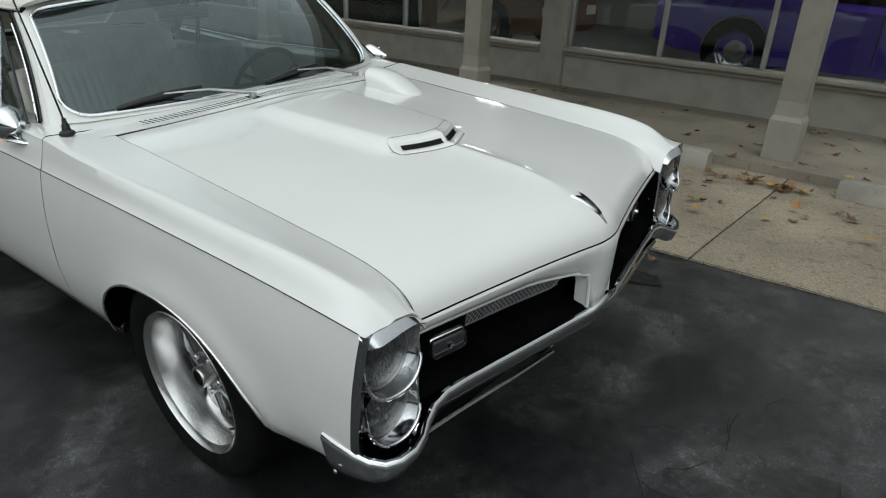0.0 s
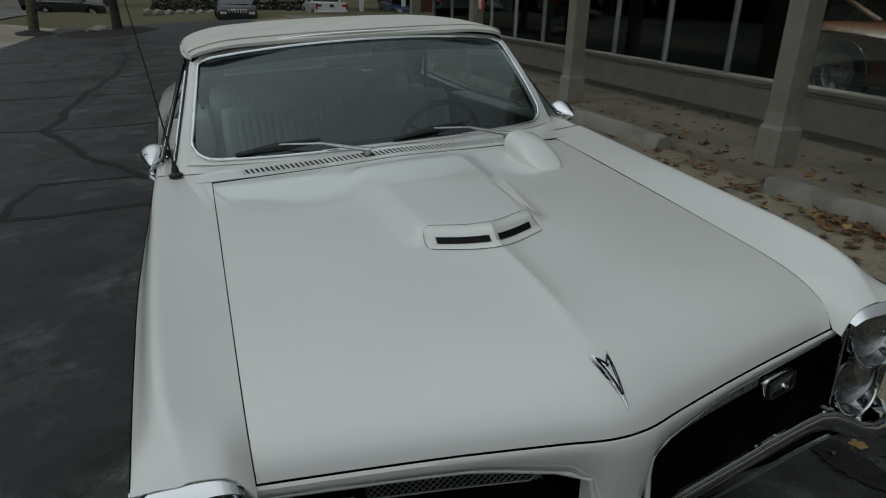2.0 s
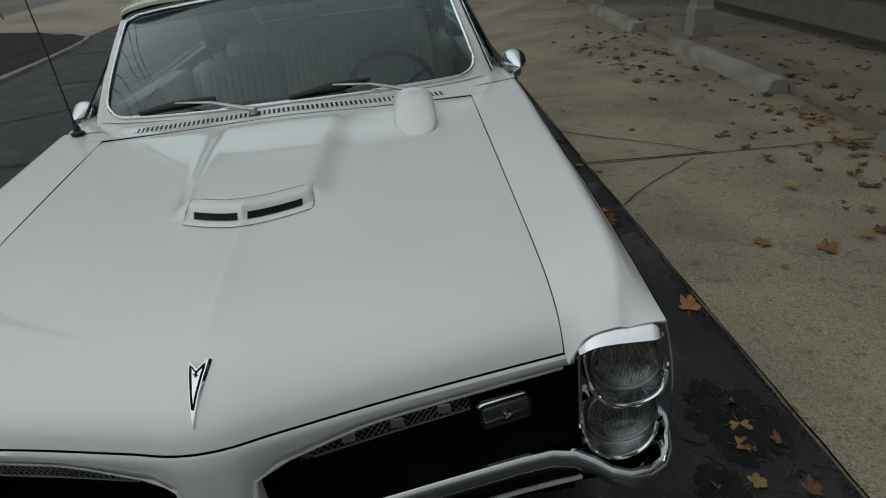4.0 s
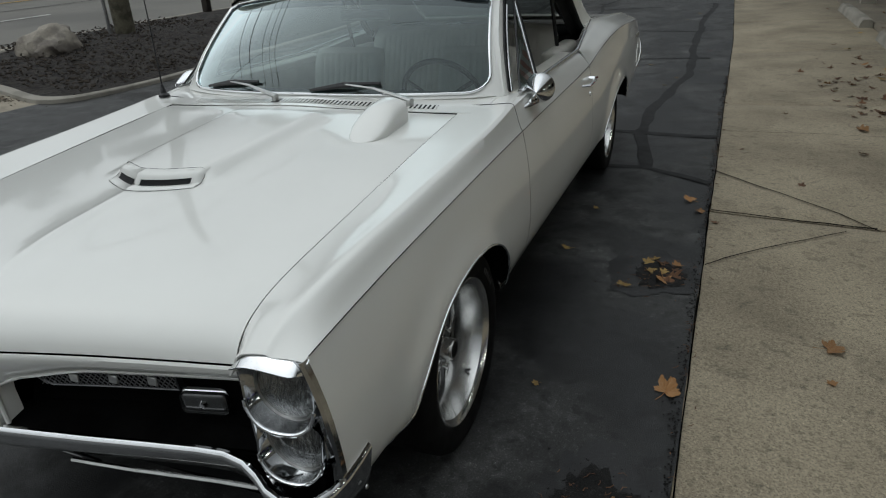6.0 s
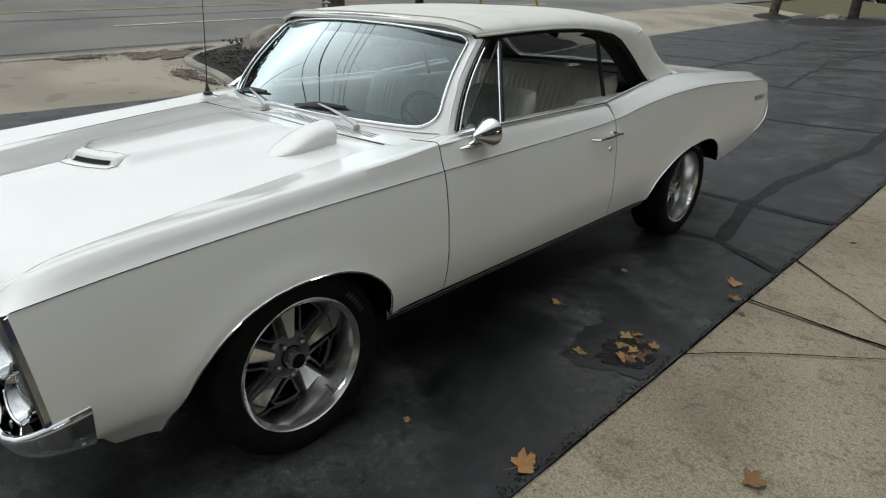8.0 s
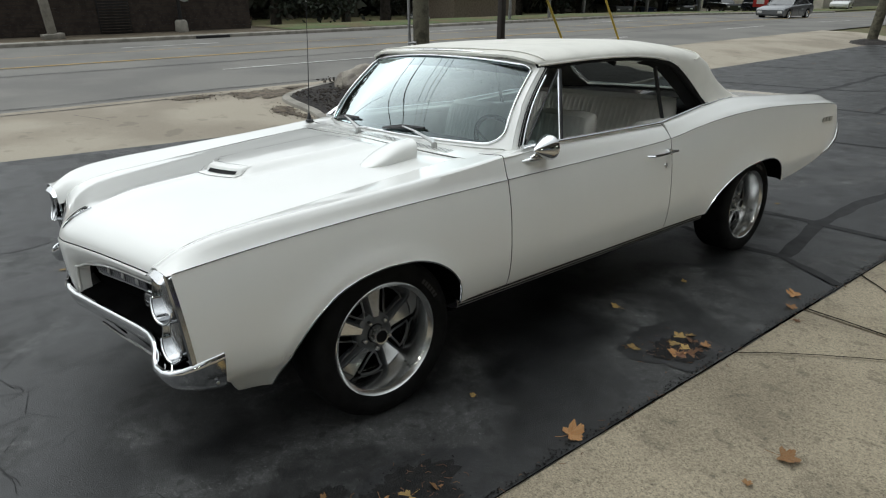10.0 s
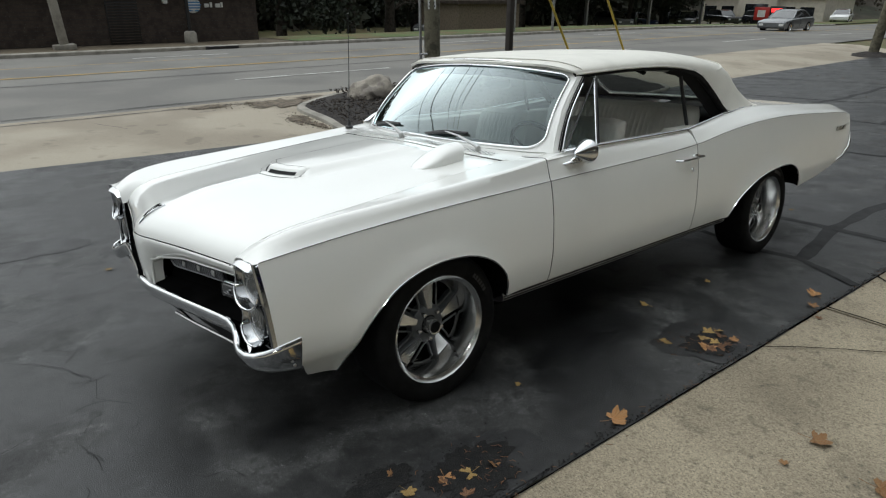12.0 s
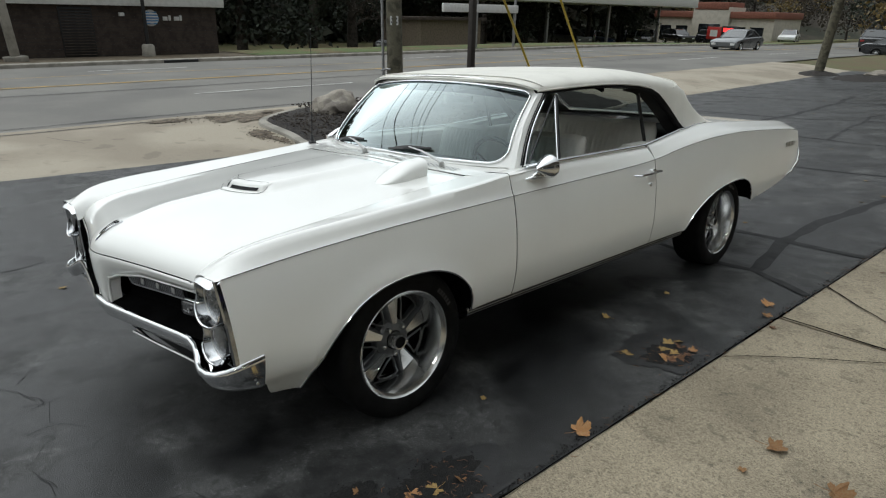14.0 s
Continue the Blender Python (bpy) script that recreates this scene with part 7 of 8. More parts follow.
MUSCLE = [(-2.3, 0.35, 0.70), (-2.2, 0.25, 0.82), (-1.2, 0.22, 0.88), (0.0, 0.22, 0.90), (1.1, 0.22, 0.96), (2.1, 0.3, 0.94), (2.35, 0.4, 0.84)]
MUSCLETOP = [(-0.55, 0.90), (0.1, 1.25), (0.5, 1.32), (0.9, 1.28), (1.55, 0.95)]

vehicle("show_car", "violet vintage muscle car behind the showroom glass", Matrix.Translation((7.45, -0.62, 0.29)), PURPLE, 4.7, 1.85, MUSCLE, MUSCLETOP, (-1.40, 1.35), 0.34, "showroom cars", True)
vehicle("show_car", "burnt orange vintage muscle car behind the showroom glass", Matrix.Translation((7.45, 5.70, 0.29)), ORANGE, 4.9, 1.85, MUSCLE, MUSCLETOP, (-1.50, 1.50), 0.34, "showroom cars", True)
vehicle("show_car", "burnt orange vintage muscle car deeper in the showroom", Matrix.Translation((7.7, 11.6, 0.29)), REDPAINT, 4.9, 1.85, MUSCLE, MUSCLETOP, (-1.42, 1.35), 0.34, "showroom cars", True)

jeep = vehicle("parked_suv", "dark grey parked off-road vehicle with upright slotted grille", Matrix.Translation((1.5, 36.2, -0.55)), CARBLACK, 4.7, 1.9, SUV, SUVTOP, (-1.4, 1.4), 0.38)
for k in range(7):
    part("grille_slot", block(-0.44 + k * 0.135, -0.36 + k * 0.135, -2.42, -2.38, 0.72, 0.90, bevel=0.01, segments=1), CHROME, jeep)
pick = vehicle("parked_pickup", "white parked pickup truck seen from behind", Matrix.Translation((7.3, 42.0, -0.55)) @ pose(0, 0, 0, 0, 0, 180), CARWHITE, 5.4, 1.95, [(-2.7, 0.5, 1.0), (-1.4, 0.45, 1.12), (0.0, 0.45, 1.15), (0.9, 0.45, 1.18), (2.5, 0.45, 1.20), (2.65, 0.5, 1.15)], [(-1.2, 1.12), (-0.6, 1.75), (0.2, 1.85), (0.7, 1.80), (0.85, 1.15)], (-1.7, 1.6), 0.40)
part("rear_bumper", block(-0.95, 0.95, 2.60, 2.80, 0.48, 0.68, bevel=0.03), CHROME_WORN, pick)
part("tailgate_dip", block(-0.12, 0.12, 2.66, 2.69, 0.92, 1.06, bevel=0.02), BLACK, pick)
for s in (1, -1):
    part("tail_light", block(s * 0.86, s * 0.97, 2.60, 2.70, 0.78, 1.15, bevel=0.02), REDLENS, pick)
vehicle("parked_car", "dark blue parked car beside the building", Matrix.Translation((13.2, 45.0, -0.4)), CARBLUE, 4.5, 1.8, SEDAN, SEDANTOP, (-1.4, 1.4), 0.33)
vehicle("parked_car", "dark parked car at the end of the lot", Matrix.Translation((-8.5, 52.0, -0.75)) @ pose(0, 0, 0, 0, 0, 90), CARBLACK, 4.5, 1.8, SEDAN, SEDANTOP, (-1.4, 1.4), 0.33)
vehicle("black_suv", "black sport utility vehicle on the street", Matrix.Translation((-11.6, 59.2, -0.63)) @ pose(0, 0, 0, 0, 0, 180), CARBLACK, 4.8, 1.95, SUV, SUVTOP, (-1.45, 1.45), 0.38)
vehicle("grey_sedan", "grey sedan on the street", Matrix.Translation((-17.6, 46.9, -0.55)), CARGREY, 4.9, 1.85, SEDAN, SEDANTOP, (-1.45, 1.45), 0.34)
vehicle("parked_car", "blue-grey car parked among the trees", Matrix.Translation((-36.5, 31.0, -1.15)) @ pose(0, 0, 0, 0, 0, 35), CARGREY, 4.6, 1.8, SEDAN, SEDANTOP, (-1.4, 1.4), 0.33)
vehicle("parked_car", "dark red car behind the brick building", Matrix.Translation((-36.5, 15.8, -1.25)) @ pose(0, 0, 0, 0, 0, 60), DARKRED, 4.5, 1.8, SEDAN, SEDANTOP, (-1.4, 1.4), 0.33)
for x, y, p, r, k in ((-39, 57, CARGREY, 70, 1), (-40.5, 63.5, CARBLUE, 80, 0), (-39, 70, CARBLACK, 75, 1), (-37, 76, CARBLACK, 60, 1), (-33, 78, CARBLACK, 85, 1), (-36, 66, CARBLACK, 30, 1), (-27, 84, CARWHITE, 12, 0), (-13.5, 78, CARWHITE, 95, 1), (-17, 92, CARGREY, 90, 0)):
    vehicle("parked_car", "car standing by the fuel station" if x < -20 else "car far down the street", Matrix.Translation((x, y, -1.45 if x < -30 else -0.95)) @ pose(0, 0, 0, 0, 0, r), p, 4.6, 1.85, SUV if k else SEDAN, SUVTOP if k else SEDANTOP, (-1.4, 1.4), 0.35, "far parked cars")

# brick building across the street
shop = thing("brick_building", "low dark brown brick building with white fascia across the street", "building")
part("wall", block(-44, -26.6, -30, 12.3, -0.6, 1.62), DARKBRICK, shop)
part("fascia", block(-44.3, -26.3, -30.3, 12.6, 1.62, 2.35, bevel=0.02), FASCIA, shop, "white roof fascia")
courses = bmesh.new()
for k in range(14):
    block(-26.602, -26.594, -30, 12.3, -0.30 + k * 0.135, -0.288 + k * 0.135, courses)
part("brick_course", courses, BLACK, shop)
door = part("louvred_door", block(-26.62, -26.56, 5.95, 7.15, -0.35, 1.55, bevel=0.01), BLACK, shop, "dark louvred doors")
louvre = None
for k in range(17):
    m = Matrix.Translation((-26.55, 6.55, -0.24 + k * 0.105)) @ pose(0, 0, 0, 0, 30, 0)
    if louvre is None:
        louvre = part("louvre", block(-0.03, 0.03, -0.56, 0.56, -0.01, 0.01), DARKBRICK, door, matrix=m)
    else:
        share("louvre", louvre, door, m)
part("wall_lamp", block(-26.6, -26.45, 8.15, 8.35, 1.22, 1.36, bevel=0.02), FASCIA, shop)
globe = part("globe_sign", lathe([(0, 0.33), (0.05, 0.32), (0.09, 0.24), (0.11, 0.0001)], 28), WHITESIGN, shop, "round blue and white striped sign", matrix=Matrix.Translation((-26.6, 9.42, 1.16)))
for k in range(5):
    z = -0.22 + k * 0.11
    part("stripe", block(0.06 - 0.05 * abs(z), 0.118 - 0.12 * abs(z), -math.sqrt(0.1 - z * z), math.sqrt(0.1 - z * z), z - 0.028, z + 0.028, bevel=0.01), BLUESIGN, globe)
for k, w in enumerate((0.20, 0.10, 0.22, 0.10)):
    part("sign_letter", block(-26.6, -26.55, 9.92 + k * 0.24, 9.92 + k * 0.24 + w, 1.06, 1.27 if k % 2 else 1.22, bevel=0.01), WHITESIGN, shop, "white sign letter bar")
lamp = thing("street_lamp", "dark lamp post on a concrete foot across the street", "lamp post", Matrix.Translation((-26.0, 8.95, -0.35)))
part("lamp_foot", tube([(0, 0, 0), (0, 0, 0.42), (0, 0, 0.5)], [0.27, 0.25, 0.18], 12), KERB, lamp)
part("lamp_shaft", tube([(0, 0, 0.45), (0, 0, 6)], 0.075, 10), BLACK, lamp)
lamp2 = thing("pale_pillar", "leaning pale concrete pillar by the brick building", "pillar", Matrix.Translation((-25.2, 4.0, -0.35)) @ pose(0, 0, 0, 4, 0, 0))
part("pillar_shaft", block(-0.14, 0.14, -0.14, 0.14, 0.1, 3.2, bevel=0.02), KERB, lamp2)
part("pillar_foot", block(-0.3, 0.3, -0.35, 0.35, 0, 0.2, bevel=0.02), KERB, lamp2)


# trees
def tree(name, label, x, y, z, h, r, crown_r, crown_z, mat, n, seed, clump=0.12, lean=0.0, limbs=9):
    rnd = random.Random(seed)
    t = thing(name, label, "tree", Matrix.Translation((x, y, z)))
    bm = bmesh.new()
    tube([(0, 0, -0.3), (0.02 * h * rnd.uniform(-1, 1), 0, h * 0.3), (lean * h * 0.5, 0.02 * h * rnd.uniform(-1, 1), h * 0.65), (lean * h, 0, h)], [r * 1.25, r * 0.85, r * 0.6, r * 0.12], 10, bm)
    tips = []
    for k in range(limbs):
        a = rnd.uniform(0, 6.28)
        z0 = lerp(crown_z[0] * 0.8, h * 0.9, k / max(limbs - 1, 1))
        n_ = crown_r * rnd.uniform(0.6, 1.0)
        p0 = Vector((lean * z0, 0, z0))
        p2 = p0 + Vector((n_ * math.cos(a), n_ * math.sin(a), n_ * rnd.uniform(0.2, 0.7)))
        p1 = p0.lerp(p2, 0.5) + Vector((0, 0, 0.12 * n_))
        tube([p0, p1, p2], [r * 0.35, r * 0.2, r * 0.05], 6, bm)
        tips += [p1, p2]
        for _ in range(3):
            q = p1.lerp(p2, rnd.random())
            q2 = q + Vector((rnd.uniform(-1, 1), rnd.uniform(-1, 1), rnd.uniform(-0.2, 0.8))) * crown_r * 0.35
            tube([q, q2], [r * 0.1, r * 0.03], 4, bm)
            tips.append(q2)
    part("trunk", bm, BARK, t)
    vs, fs = [], []
    for _ in range(n):
        c = rnd.choice(tips)
        q = Vector(c) + Vector((rnd.gauss(0, 1), rnd.gauss(0, 1), rnd.gauss(0, 0.8))) * crown_r * 0.22
        if q.z < crown_z[0] * 0.6:
            continue
        s = clump * rnd.uniform(0.5, 1.4)
        u = Vector((rnd.uniform(-1, 1), rnd.uniform(-1, 1), rnd.uniform(-1, 1))).normalized() * s
        v = u.cross(Vector((rnd.uniform(-1, 1), rnd.uniform(-1, 1), rnd.uniform(-1, 1)))).normalized() * s * 0.6
        i = len(vs)
        vs += [q - u, q + v, q + u, q - v]
        fs.append((i, i + 1, i + 2, i + 3))
    me = bpy.data.meshes.new("crown")
    me.from_pydata([tuple(p) for p in vs], [], fs)
    me.materials.append(mat)
    c = new("crown", me)
    c.parent = t
    return t


tree("young_tree", "yellowing young tree in a mulch island", -3.5, 28.4, -0.55, 6.5, 0.17, 2.2, (2.4, 6.0), GOLDLEAF, 2600, 3, 0.10)
rt = random.Random(8)
for k in range(15):
    y = 14 + k * 3.6 + rt.uniform(-1.2, 1.2)
    x = -37 - rt.random() * 9
    ever = k % 3 != 1
    tree("evergreen_tree" if ever else "bare_tree", "tall dark evergreen at the edge of the woods" if ever else "bare brown tree at the edge of the woods", x, y, -1.3, rt.uniform(9, 13), rt.uniform(0.22, 0.36), rt.uniform(2.2, 3.2), (0.8 if ever else 2.2, 10), PINE if ever else TWIG, 5200 if ever else 2400, 20 + k, 0.17 if ever else 0.09, limbs=22)
for k in range(10):
    y = 64 + k * 7 + rt.uniform(-2, 2)
    tree("bare_tree", "bare brown tree beyond the fuel station", -52 + k * 3.0 + rt.uniform(-3, 3), y + 30, -1.5, rt.uniform(9, 14), 0.28, 3.4, (2.5, 10), (TWIG, GOLDLEAF, PINE)[k % 3], 2600, 60 + k, 0.18, limbs=16)
for k in range(5):
    tree("bare_tree", "bare tree behind the end of the lot", -14 + k * 8 + rt.uniform(-2, 2), 66 + rt.uniform(-4, 6), -0.9, 10, 0.3, 3.4, (2.5, 10), (PINE, TWIG)[k % 2], 2600, 90 + k, 0.18, limbs=16)
for k in range(9):
    y = 92 + k * 4.5 + rt.uniform(-2, 2)
    tree("bare_tree", "bare brown tree far down the street", -y * (0.20 + 0.018 * (k * 4 % 9)), y, -1.6, rt.uniform(5, 8), 0.16, 2.4, (1.8, 6), (TWIG, TWIG, GOLDLEAF)[k % 3], 900, 120 + k, 0.16, limbs=14)
# a dense far wood closing the view
rt = random.Random(4)
vs, fs = [], []
for _ in range(34000):
    if rt.random() < 0.6:
        x, y = -50 - rt.random() * 12, rt.uniform(5, 150)
    else:
        x, y = rt.uniform(-60, 70), 130 + rt.random() * 25
    z = -1.6 + rt.random() ** 1.25 * (13 + 3 * noise.noise((x * 0.1, y * 0.1, 1)))
    if abs(x / y + 0.27) < 0.06 and z > 0.4 and rt.random() < 0.85:
        continue
    q, s = Vector((x, y, z)), rt.uniform(0.4, 1.1)
    u = Vector((rt.uniform(-1, 1), rt.uniform(-1, 1), rt.uniform(-1, 1))).normalized() * s
    v = u.cross(Vector((rt.uniform(-1, 1), rt.uniform(-1, 1), rt.uniform(-1, 1)))).normalized() * s * 0.7
    i = len(vs)
    vs += [q - u, q + v, q + u, q - v]
    fs.append((i, i + 1, i + 2, i + 3))
me = bpy.data.meshes.new("far_woods")
me.from_pydata([tuple(p) for p in vs], [], fs)
me.materials.append(material("far_wood_foliage", (0.05, 0.045, 0.032), 0.9, vary=0.35, scale=0.12, fine=1.5, second=(0.025, 0.030, 0.018)))
tagged(new("far_woods", me), "dense dark autumn woods in the distance", "woods", kind="stuff")

# wooded rise behind everything; its unseen part closes the ring to darken reflections
rows = []
for a in np.linspace(0, 2 * math.pi, 96):
    row = []
    dip = 1 - 0.75 * math.exp(-((a - 0.30) / 0.16) ** 2)
    for r_, h_ in ((64, -2.0), (72, 2.0), (85, 5.0 + 1.2 * math.sin(a * 5)), (110, 8.0 + 1.5 * math.sin(a * 3 + 1)), (150, 9.0)):
        row.append((4 - r_ * 0.97 * math.sin(a), r_ * 1.55 * math.cos(a) + 30, h_ * (dip if h_ > 0 else 1)))
    rows.append(row)
tagged(part("backdrop", grid(rows), material("wooded_hill", (0.05, 0.042, 0.03), 0.95, vary=0.4, scale=0.15, fine=1.2, second=(0.028, 0.03, 0.018))), "low wooded hill in the distance, carried on unseen all round", "hill", kind="structure")

# fuel station
fs_ = thing("fuel_canopy", "wide white flat canopy of a fuel station", "canopy", Matrix.Translation((-34, 0, -1.4)))
part("canopy_slab", block(-9, 0, 33, 74, 4.05, 5.0, bevel=0.05), FASCIA, fs_)
for y in (38, 48, 58, 68):
    part("canopy_leg", block(-1.62, -1.38, y - 0.12, y + 0.12, 0, 4.05), GALV, fs_)
for y in (58, 64, 70):
    part("fuel_pump", block(-3.4, -2.9, y - 0.22, y + 0.22, 0, 1.6, bevel=0.03), CARBLACK, fs_, "dark fuel pump")
st = thing("station_shop", "cream stucco station shop with red tiled roof", "building", Matrix.Translation((-36.5, 84, -1.7)))
part("shop_wall", block(-8, 7.5, 0, 9, 0, 3.3), STUCCO, st)
part("shop_tower", block(-2.6, 2.2, -0.6, 4, 0, 4.6, bevel=0.05), STUCCO, st)
part("shop_roof", block(-8.2, 7.7, -0.4, 9, 3.3, 4.1, bevel=0.1), ROOFTILE, st, "red tiled roof")
part("shop_roof", block(-2.4, 2.0, -0.7, 4, 4.3, 5.2, bevel=0.1), ROOFTILE, st)
for x in (-6.5, -4.2, 3.4, 5.6):
    part("shop_window", block(x - 0.8, x + 0.8, -0.05, 0.1, 0.4, 2.3), DARKGLASS, st)
part("shop_door", block(-1.6, 1.2, -0.66, -0.5, 0.0, 2.6, bevel=0.02), DARKGLASS, st)
ps = thing("price_sign", "red price sign of the fuel station", "sign", Matrix.Translation((-30.4, 72, -1.3)))
part("sign_box", block(-1.1, 0.5, -0.2, 0.2, 0.7, 2.0, bevel=0.03), REDPAINT, ps)
part("sign_panel", block(0.55, 2.0, -0.2, 0.2, 0.7, 2.1, bevel=0.03), BLACK, ps)
digits = glow("red_digit_light", (0.8, 0.03, 0.03), 2.0)
greens = glow("green_digit_light", (0.05, 0.6, 0.15), 1.5)
part("digit_row", block(0.7, 1.8, -0.215, -0.205, 1.5, 1.9), digits, ps)
part("digit_row", block(0.7, 1.8, -0.215, -0.205, 0.85, 1.15), greens, ps)
part("sign_mark", block(-0.7, 0.1, -0.215, -0.205, 1.0, 1.7, bevel=0.05), WHITESIGN, ps)
for y in (27.2, 30.6):
    s1 = thing("billboard_post", "grey steel post of a roadside sign", "post", Matrix.Translation((-24.6, y, -0.4)), "roadside sign posts")
    part("post_shaft", tube([(0, 0, 0), (0, 0, 4.2)], 0.09, 10), GALV, s1)
bb = thing("roadside_sign", "wide tan board of a roadside sign", "sign", Matrix.Translation((-24.6, 28.9, -0.4)))
part("board", block(-0.1, 0.1, -4.4, 1.9, 2.05, 2.5, bevel=0.02), FASCIA, bb)
shed = thing("tan_shed", "tan wooden shed beside the woods", "building", Matrix.Translation((-32, 32.5, -1.2)))
part("shed_wall", block(-4, 0, -3, 3, 0, 2.3), material("tan_boards", (0.17, 0.135, 0.10), 0.85, vary=0.12), shed)
part("shed_roof", block(-4.3, 0.3, -3.3, 3.3, 2.3, 2.5), DARKBRICK, shed)
house = thing("grey_house", "grey house with a low roof far down the street", "house", Matrix.Translation((-16, 108, -1.4)))
part("wall", block(-7, 7, 0, 8, 0, 3.2), SHINGLE, house)
rows = [[(-7.5, -0.5, 3.2), (7.5, -0.5, 3.2)], [(-7.5, 4, 5.6), (7.5, 4, 5.6)], [(-7.5, 8.5, 3.2), (7.5, 8.5, 3.2)]]
part("roof", sheet_depth(grid(rows), 0.1), CARGREY, house)
for x in (-4, 0, 4):
    part("window", block(x - 0.7, x + 0.7, -0.06, 0.05, 1.0, 2.3), DARKGLASS, house)

# end of the lot: stone edging, hedge, board and porch
stones = random.Random(2)
for k in range(17):
    x = -3.2 + k * 0.62
    ob = part("edging_stone", lump(0.30, k * 1.7, (1.0, 0.8, 0.9), 0.3, 2), ROCK, matrix=Matrix.Translation((x, 44.2 + 0.1 * math.sin(k), -0.30 + 0.05 * stones.random())))
    tagged(ob, "rounded grey edging stone at the lot's end", "stone", "edging stones")
bm = bmesh.new()
vs, fs = [], []
for _ in range(2600):
    q = Vector((stones.uniform(-3, 7.5), 45.2 + stones.gauss(0, 0.35), -0.1 + abs(stones.gauss(0, 0.42))))
    s = stones.uniform(0.06, 0.14)
    u = Vector((stones.uniform(-1, 1), stones.uniform(-1, 1), stones.uniform(-1, 1))).normalized() * s
    v = u.cross(Vector((stones.uniform(-1, 1), stones.uniform(-1, 1), stones.uniform(-1, 1)))).normalized() * s * 0.6
    i = len(vs)
    vs += [q - u, q + v, q + u, q - v]
    fs.append((i, i + 1, i + 2, i + 3))
me = bpy.data.meshes.new("low_hedge")
me.from_pydata([tuple(p) for p in vs], [], fs)
me.materials.append(PINE)
tagged(new("low_hedge", me), "low dark green hedge at the lot's end", "hedge", kind="stuff")
sg = thing("lot_sign", "white sign board in a dark frame above the hedge", "sign", Matrix.Translation((4.9, 46.2, -0.4)))
part("sign_face", block(-3.0, 3.0, -0.05, 0.05, 0.85, 2.6, bevel=0.02), BOARD, sg)
part("sign_rail", block(-3.1, 3.1, -0.09, 0.09, 0.74, 0.86, bevel=0.01), DARKBRICK, sg)
for s in (1, -1):
    part("sign_leg", block(s * 3.0 - 0.07, s * 3.0 + 0.07, -0.08, 0.08, 0, 2.7), DARKBRICK, sg)
txt = bpy.data.curves.new("sign_text", "FONT")
txt.body, txt.size, txt.extrude, txt.align_x, txt.shear = "Lakes", 1.0, 0.01, "CENTER", 0.3
txt.materials.append(CARGREY)
to = new("sign_text", txt)
to.parent, to.matrix_basis = sg, Matrix.Translation((0.2, -0.07, 1.05)) @ pose(0, 0, 0, 90, 0, 0)
hyd = thing("fire_hydrant", "dark fire hydrant at the lot's end", "hydrant", Matrix.Translation((5.3, 43.5, -0.5)))
part("hydrant_body", lathe([(0, 0.16), (0.06, 0.16), (0.07, 0.11), (0.55, 0.11), (0.6, 0.14), (0.65, 0.12), (0.75, 0.05), (0.78, 0.0001)], 14, axis="z"), BLACK, hyd)
part("hydrant_cap", tube([(-0.2, 0, 0.45), (0.2, 0, 0.45)], 0.06, 10), BLACK, hyd)
porch = thing("red_porch_building", "red-brown building with a porch beyond the showroom", "building", Matrix.Translation((16.5, 40, -0.4)))
part("porch_wall", block(-2.2, 12, 6, 12, 0, 4), ROOFTILE, porch)
for x in (-6.5, -3.6, -2.6):
    part("porch_post", block(x - 0.12, x + 0.12, 2.9, 3.1, 0, 4), FASCIA, porch)
part("porch_roof", block(-7, 12, 2.5, 12.5, 4, 4.4), DARKBRICK, porch)
flag = thing("flag", "red and white striped flag on a short pole", "flag", Matrix.Translation((5.0, 15.0, 0.1)))
part("flag_pole", tube([(0, 0, 1.2), (-0.5, -0.3, 2.6)], 0.015, 8), FASCIA, flag)
for k in range(7):
    rows = [[(-0.42 + 0.10 * (k + e_), -0.25 + 0.03 * math.sin(j * 0.9 + k), 2.3 - j * 0.12 - 0.06 * (k + e_)) for e_ in (0, 1)] for j in range(8)]
    part("stripe", grid(rows), (REDPAINT, WHITESIGN)[k % 2], flag)

# striped flag on a slanting staff at a canopy post
flag = thing("flag", "red and white striped cloth flag on a canopy post", "flag", Matrix.Translation((3.85, 8.95, 1.15)))
part("staff", tube([(0.02, 0.12, 0.75), (-0.10, -0.30, 1.45)], 0.012, 8), WOODPOLE, flag)
FLAGWHITE = material("white_flag_cloth", (0.6, 0.58, 0.56), 0.85, vary=0.05)
for k in range(7):
    rows = []
    for t in np.linspace(0, 1, 9):
        z = lerp(1.30, 0.0 + 0.03 * k, t)
        row = []
        for q in (0, 0.5, 1):
            u = (k + q) * 0.055
            row.append((-0.08 + 0.035 * math.sin(u * 22 + t * 2) + 0.02 * t, -0.25 + u * lerp(1.0, 0.75, t), z + 0.10 * u))
        rows.append(row)
    part("stripe", sheet_depth(grid(rows), 0.002), REDPAINT if k % 2 == 0 else FLAGWHITE, flag)


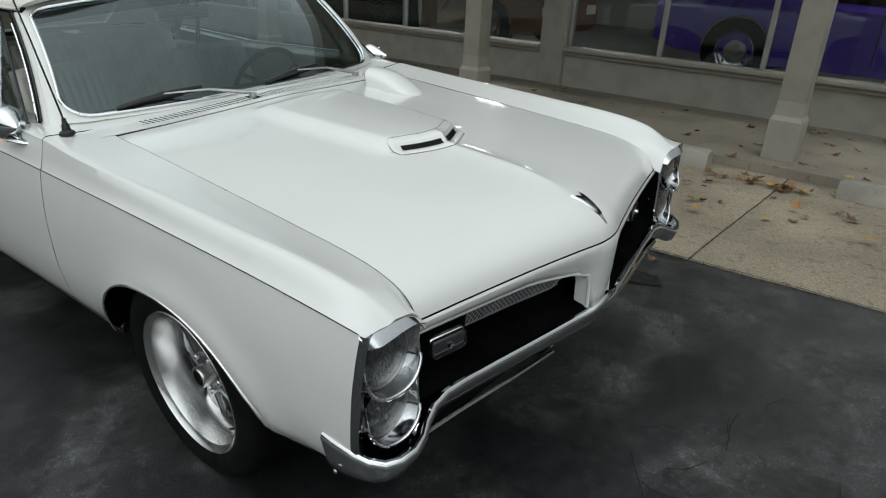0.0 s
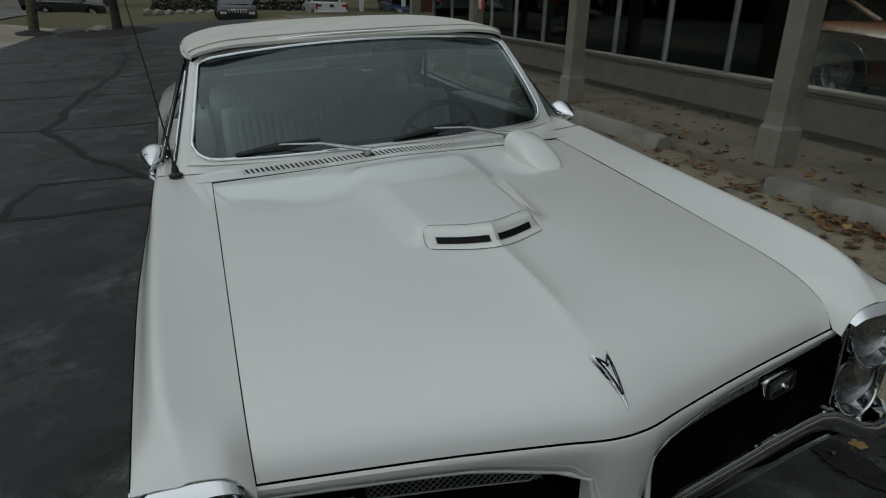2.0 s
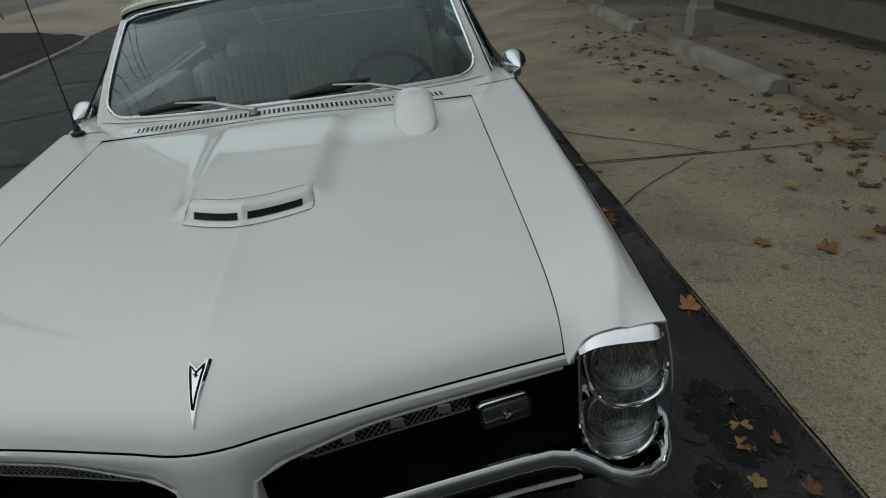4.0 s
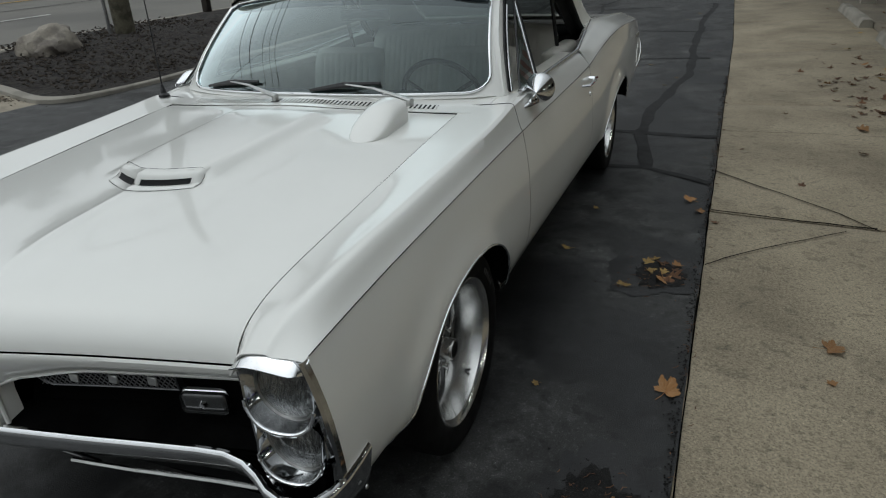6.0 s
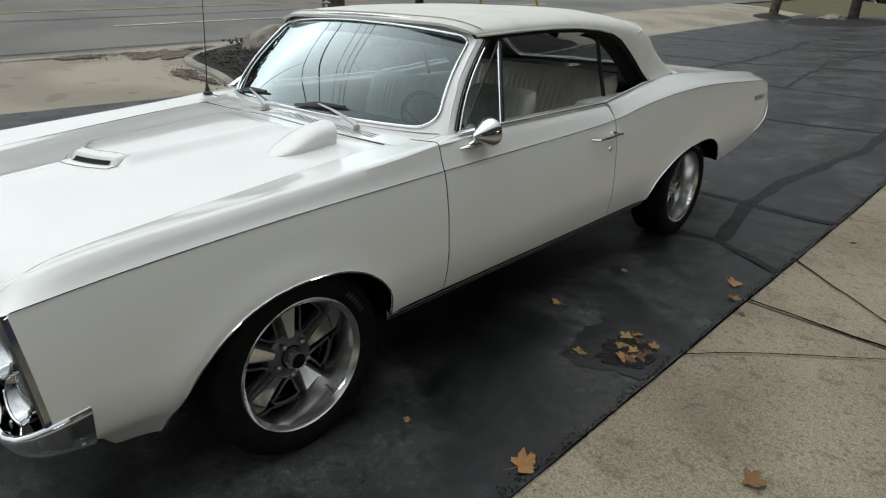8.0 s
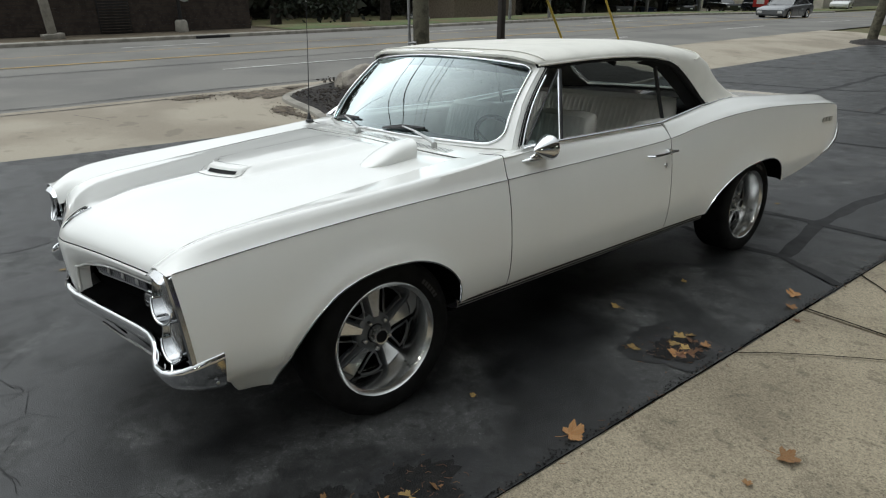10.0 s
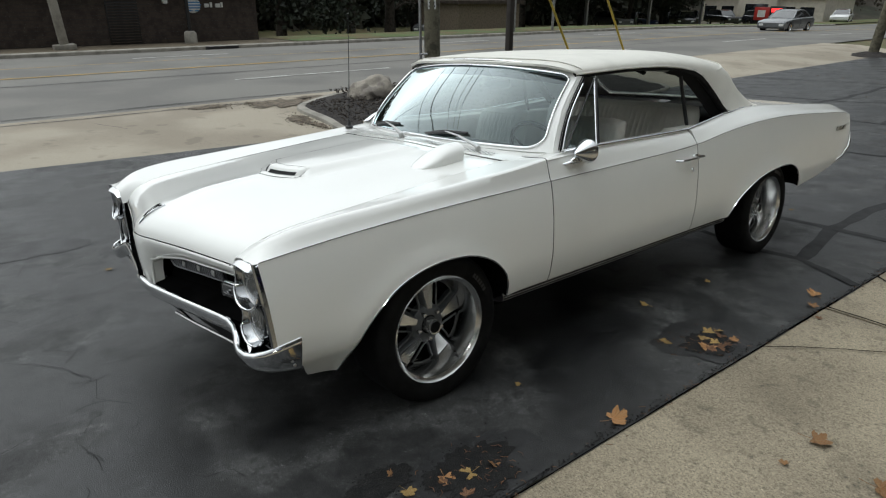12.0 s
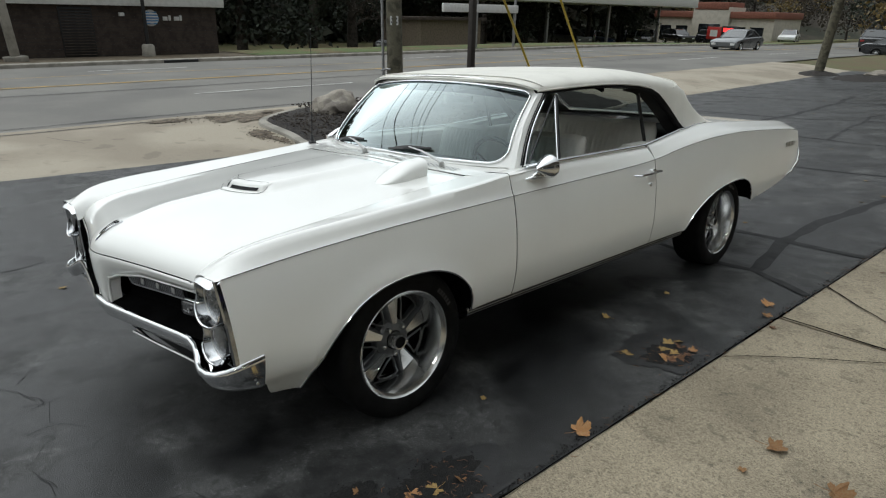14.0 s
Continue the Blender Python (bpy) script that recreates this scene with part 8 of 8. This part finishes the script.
# ---- concrete slabs beside the lot, last ----
pavement = thing("pavement", "weathered tan concrete slabs beside the asphalt", "pavement", kind="structure")
edges = [-15.1, -12.2, -9.3, -6.4, -3.5, -0.65, 2.23, 5.15, 8.06, 10.95, 13.85, 16.8, 19.7, 22.6, 25.5, 28.4, 31.3]
for a, b in zip(edges, edges[1:]):
    xs_ = [0.0, 0.008] + list(np.linspace(0.15, 2.04, 9)) + [2.137, 2.145]
    ga, gb = [0.014 if abs(e - 2.23) < 0.01 else 0.005 for e in (a, b)]
    ys_ = [a + ga, a + ga + 0.008] + list(np.linspace(a + 0.2, b - 0.2, 10)) + [b - gb - 0.008, b - gb]
    rows = []
    for y in ys_:
        row = []
        for u in xs_:
            edge = u in (xs_[0], xs_[-1]) or y in (ys_[0], ys_[-1])
            x = lerp(lot_edge(y), 3.598, u / 2.145)
            row.append((x, y, level(x, y) - (0.006 if edge else 0.0) + 0.003 * noise.noise((x * 0.7, y * 0.7, a))))
        rows.append(row)
    bm = grid(rows)
    down = Vector((0, 0, -0.05))
    grid([[Vector(p) + down for p in rows[0]], rows[0]], bm)
    grid([[Vector(p) + down for p in rows[-1]], rows[-1]], bm, flip=True)
    grid([[Vector(r[0]) + down for r in rows], [r[0] for r in rows]], bm, flip=True)
    part("slab", bm, CONCRETE, pavement)
tagged(part("slab_bed", grid([[(x, y, level(x, y) - 0.055) for x in (1.46, 2.2, 2.9, 3.6)] for y in np.arange(-15, 32, 1.0)]), SEAM), "dark earth in the joints between slabs", "joint", kind="structure")
crack("slab_joint", ((1.53, 2.228), (1.9, 2.222), (2.36, 2.222)), 0.020, SEAM, "wide dirty joint between concrete slabs", "joint", dz=0.008)
crack("slab_crack", ((1.51, 1.47), (1.60, 1.58), (1.78, 1.77), (1.96, 1.93), (2.2, 2.14)), 0.008, SEAM, "long crack across a concrete slab", dz=0.009)
crack("slab_crack", ((1.55, 2.99), (1.60, 2.94), (1.82, 2.74), (2.2, 2.40), (2.36, 2.19)), 0.012, SEAM, "fine crack across a concrete slab", dz=0.009)
crack("slab_crack", ((1.50, 4.1), (2.3, 4.15), (3.4, 4.05)), 0.005, SEAM, "fine crack across a concrete slab", dz=0.009)
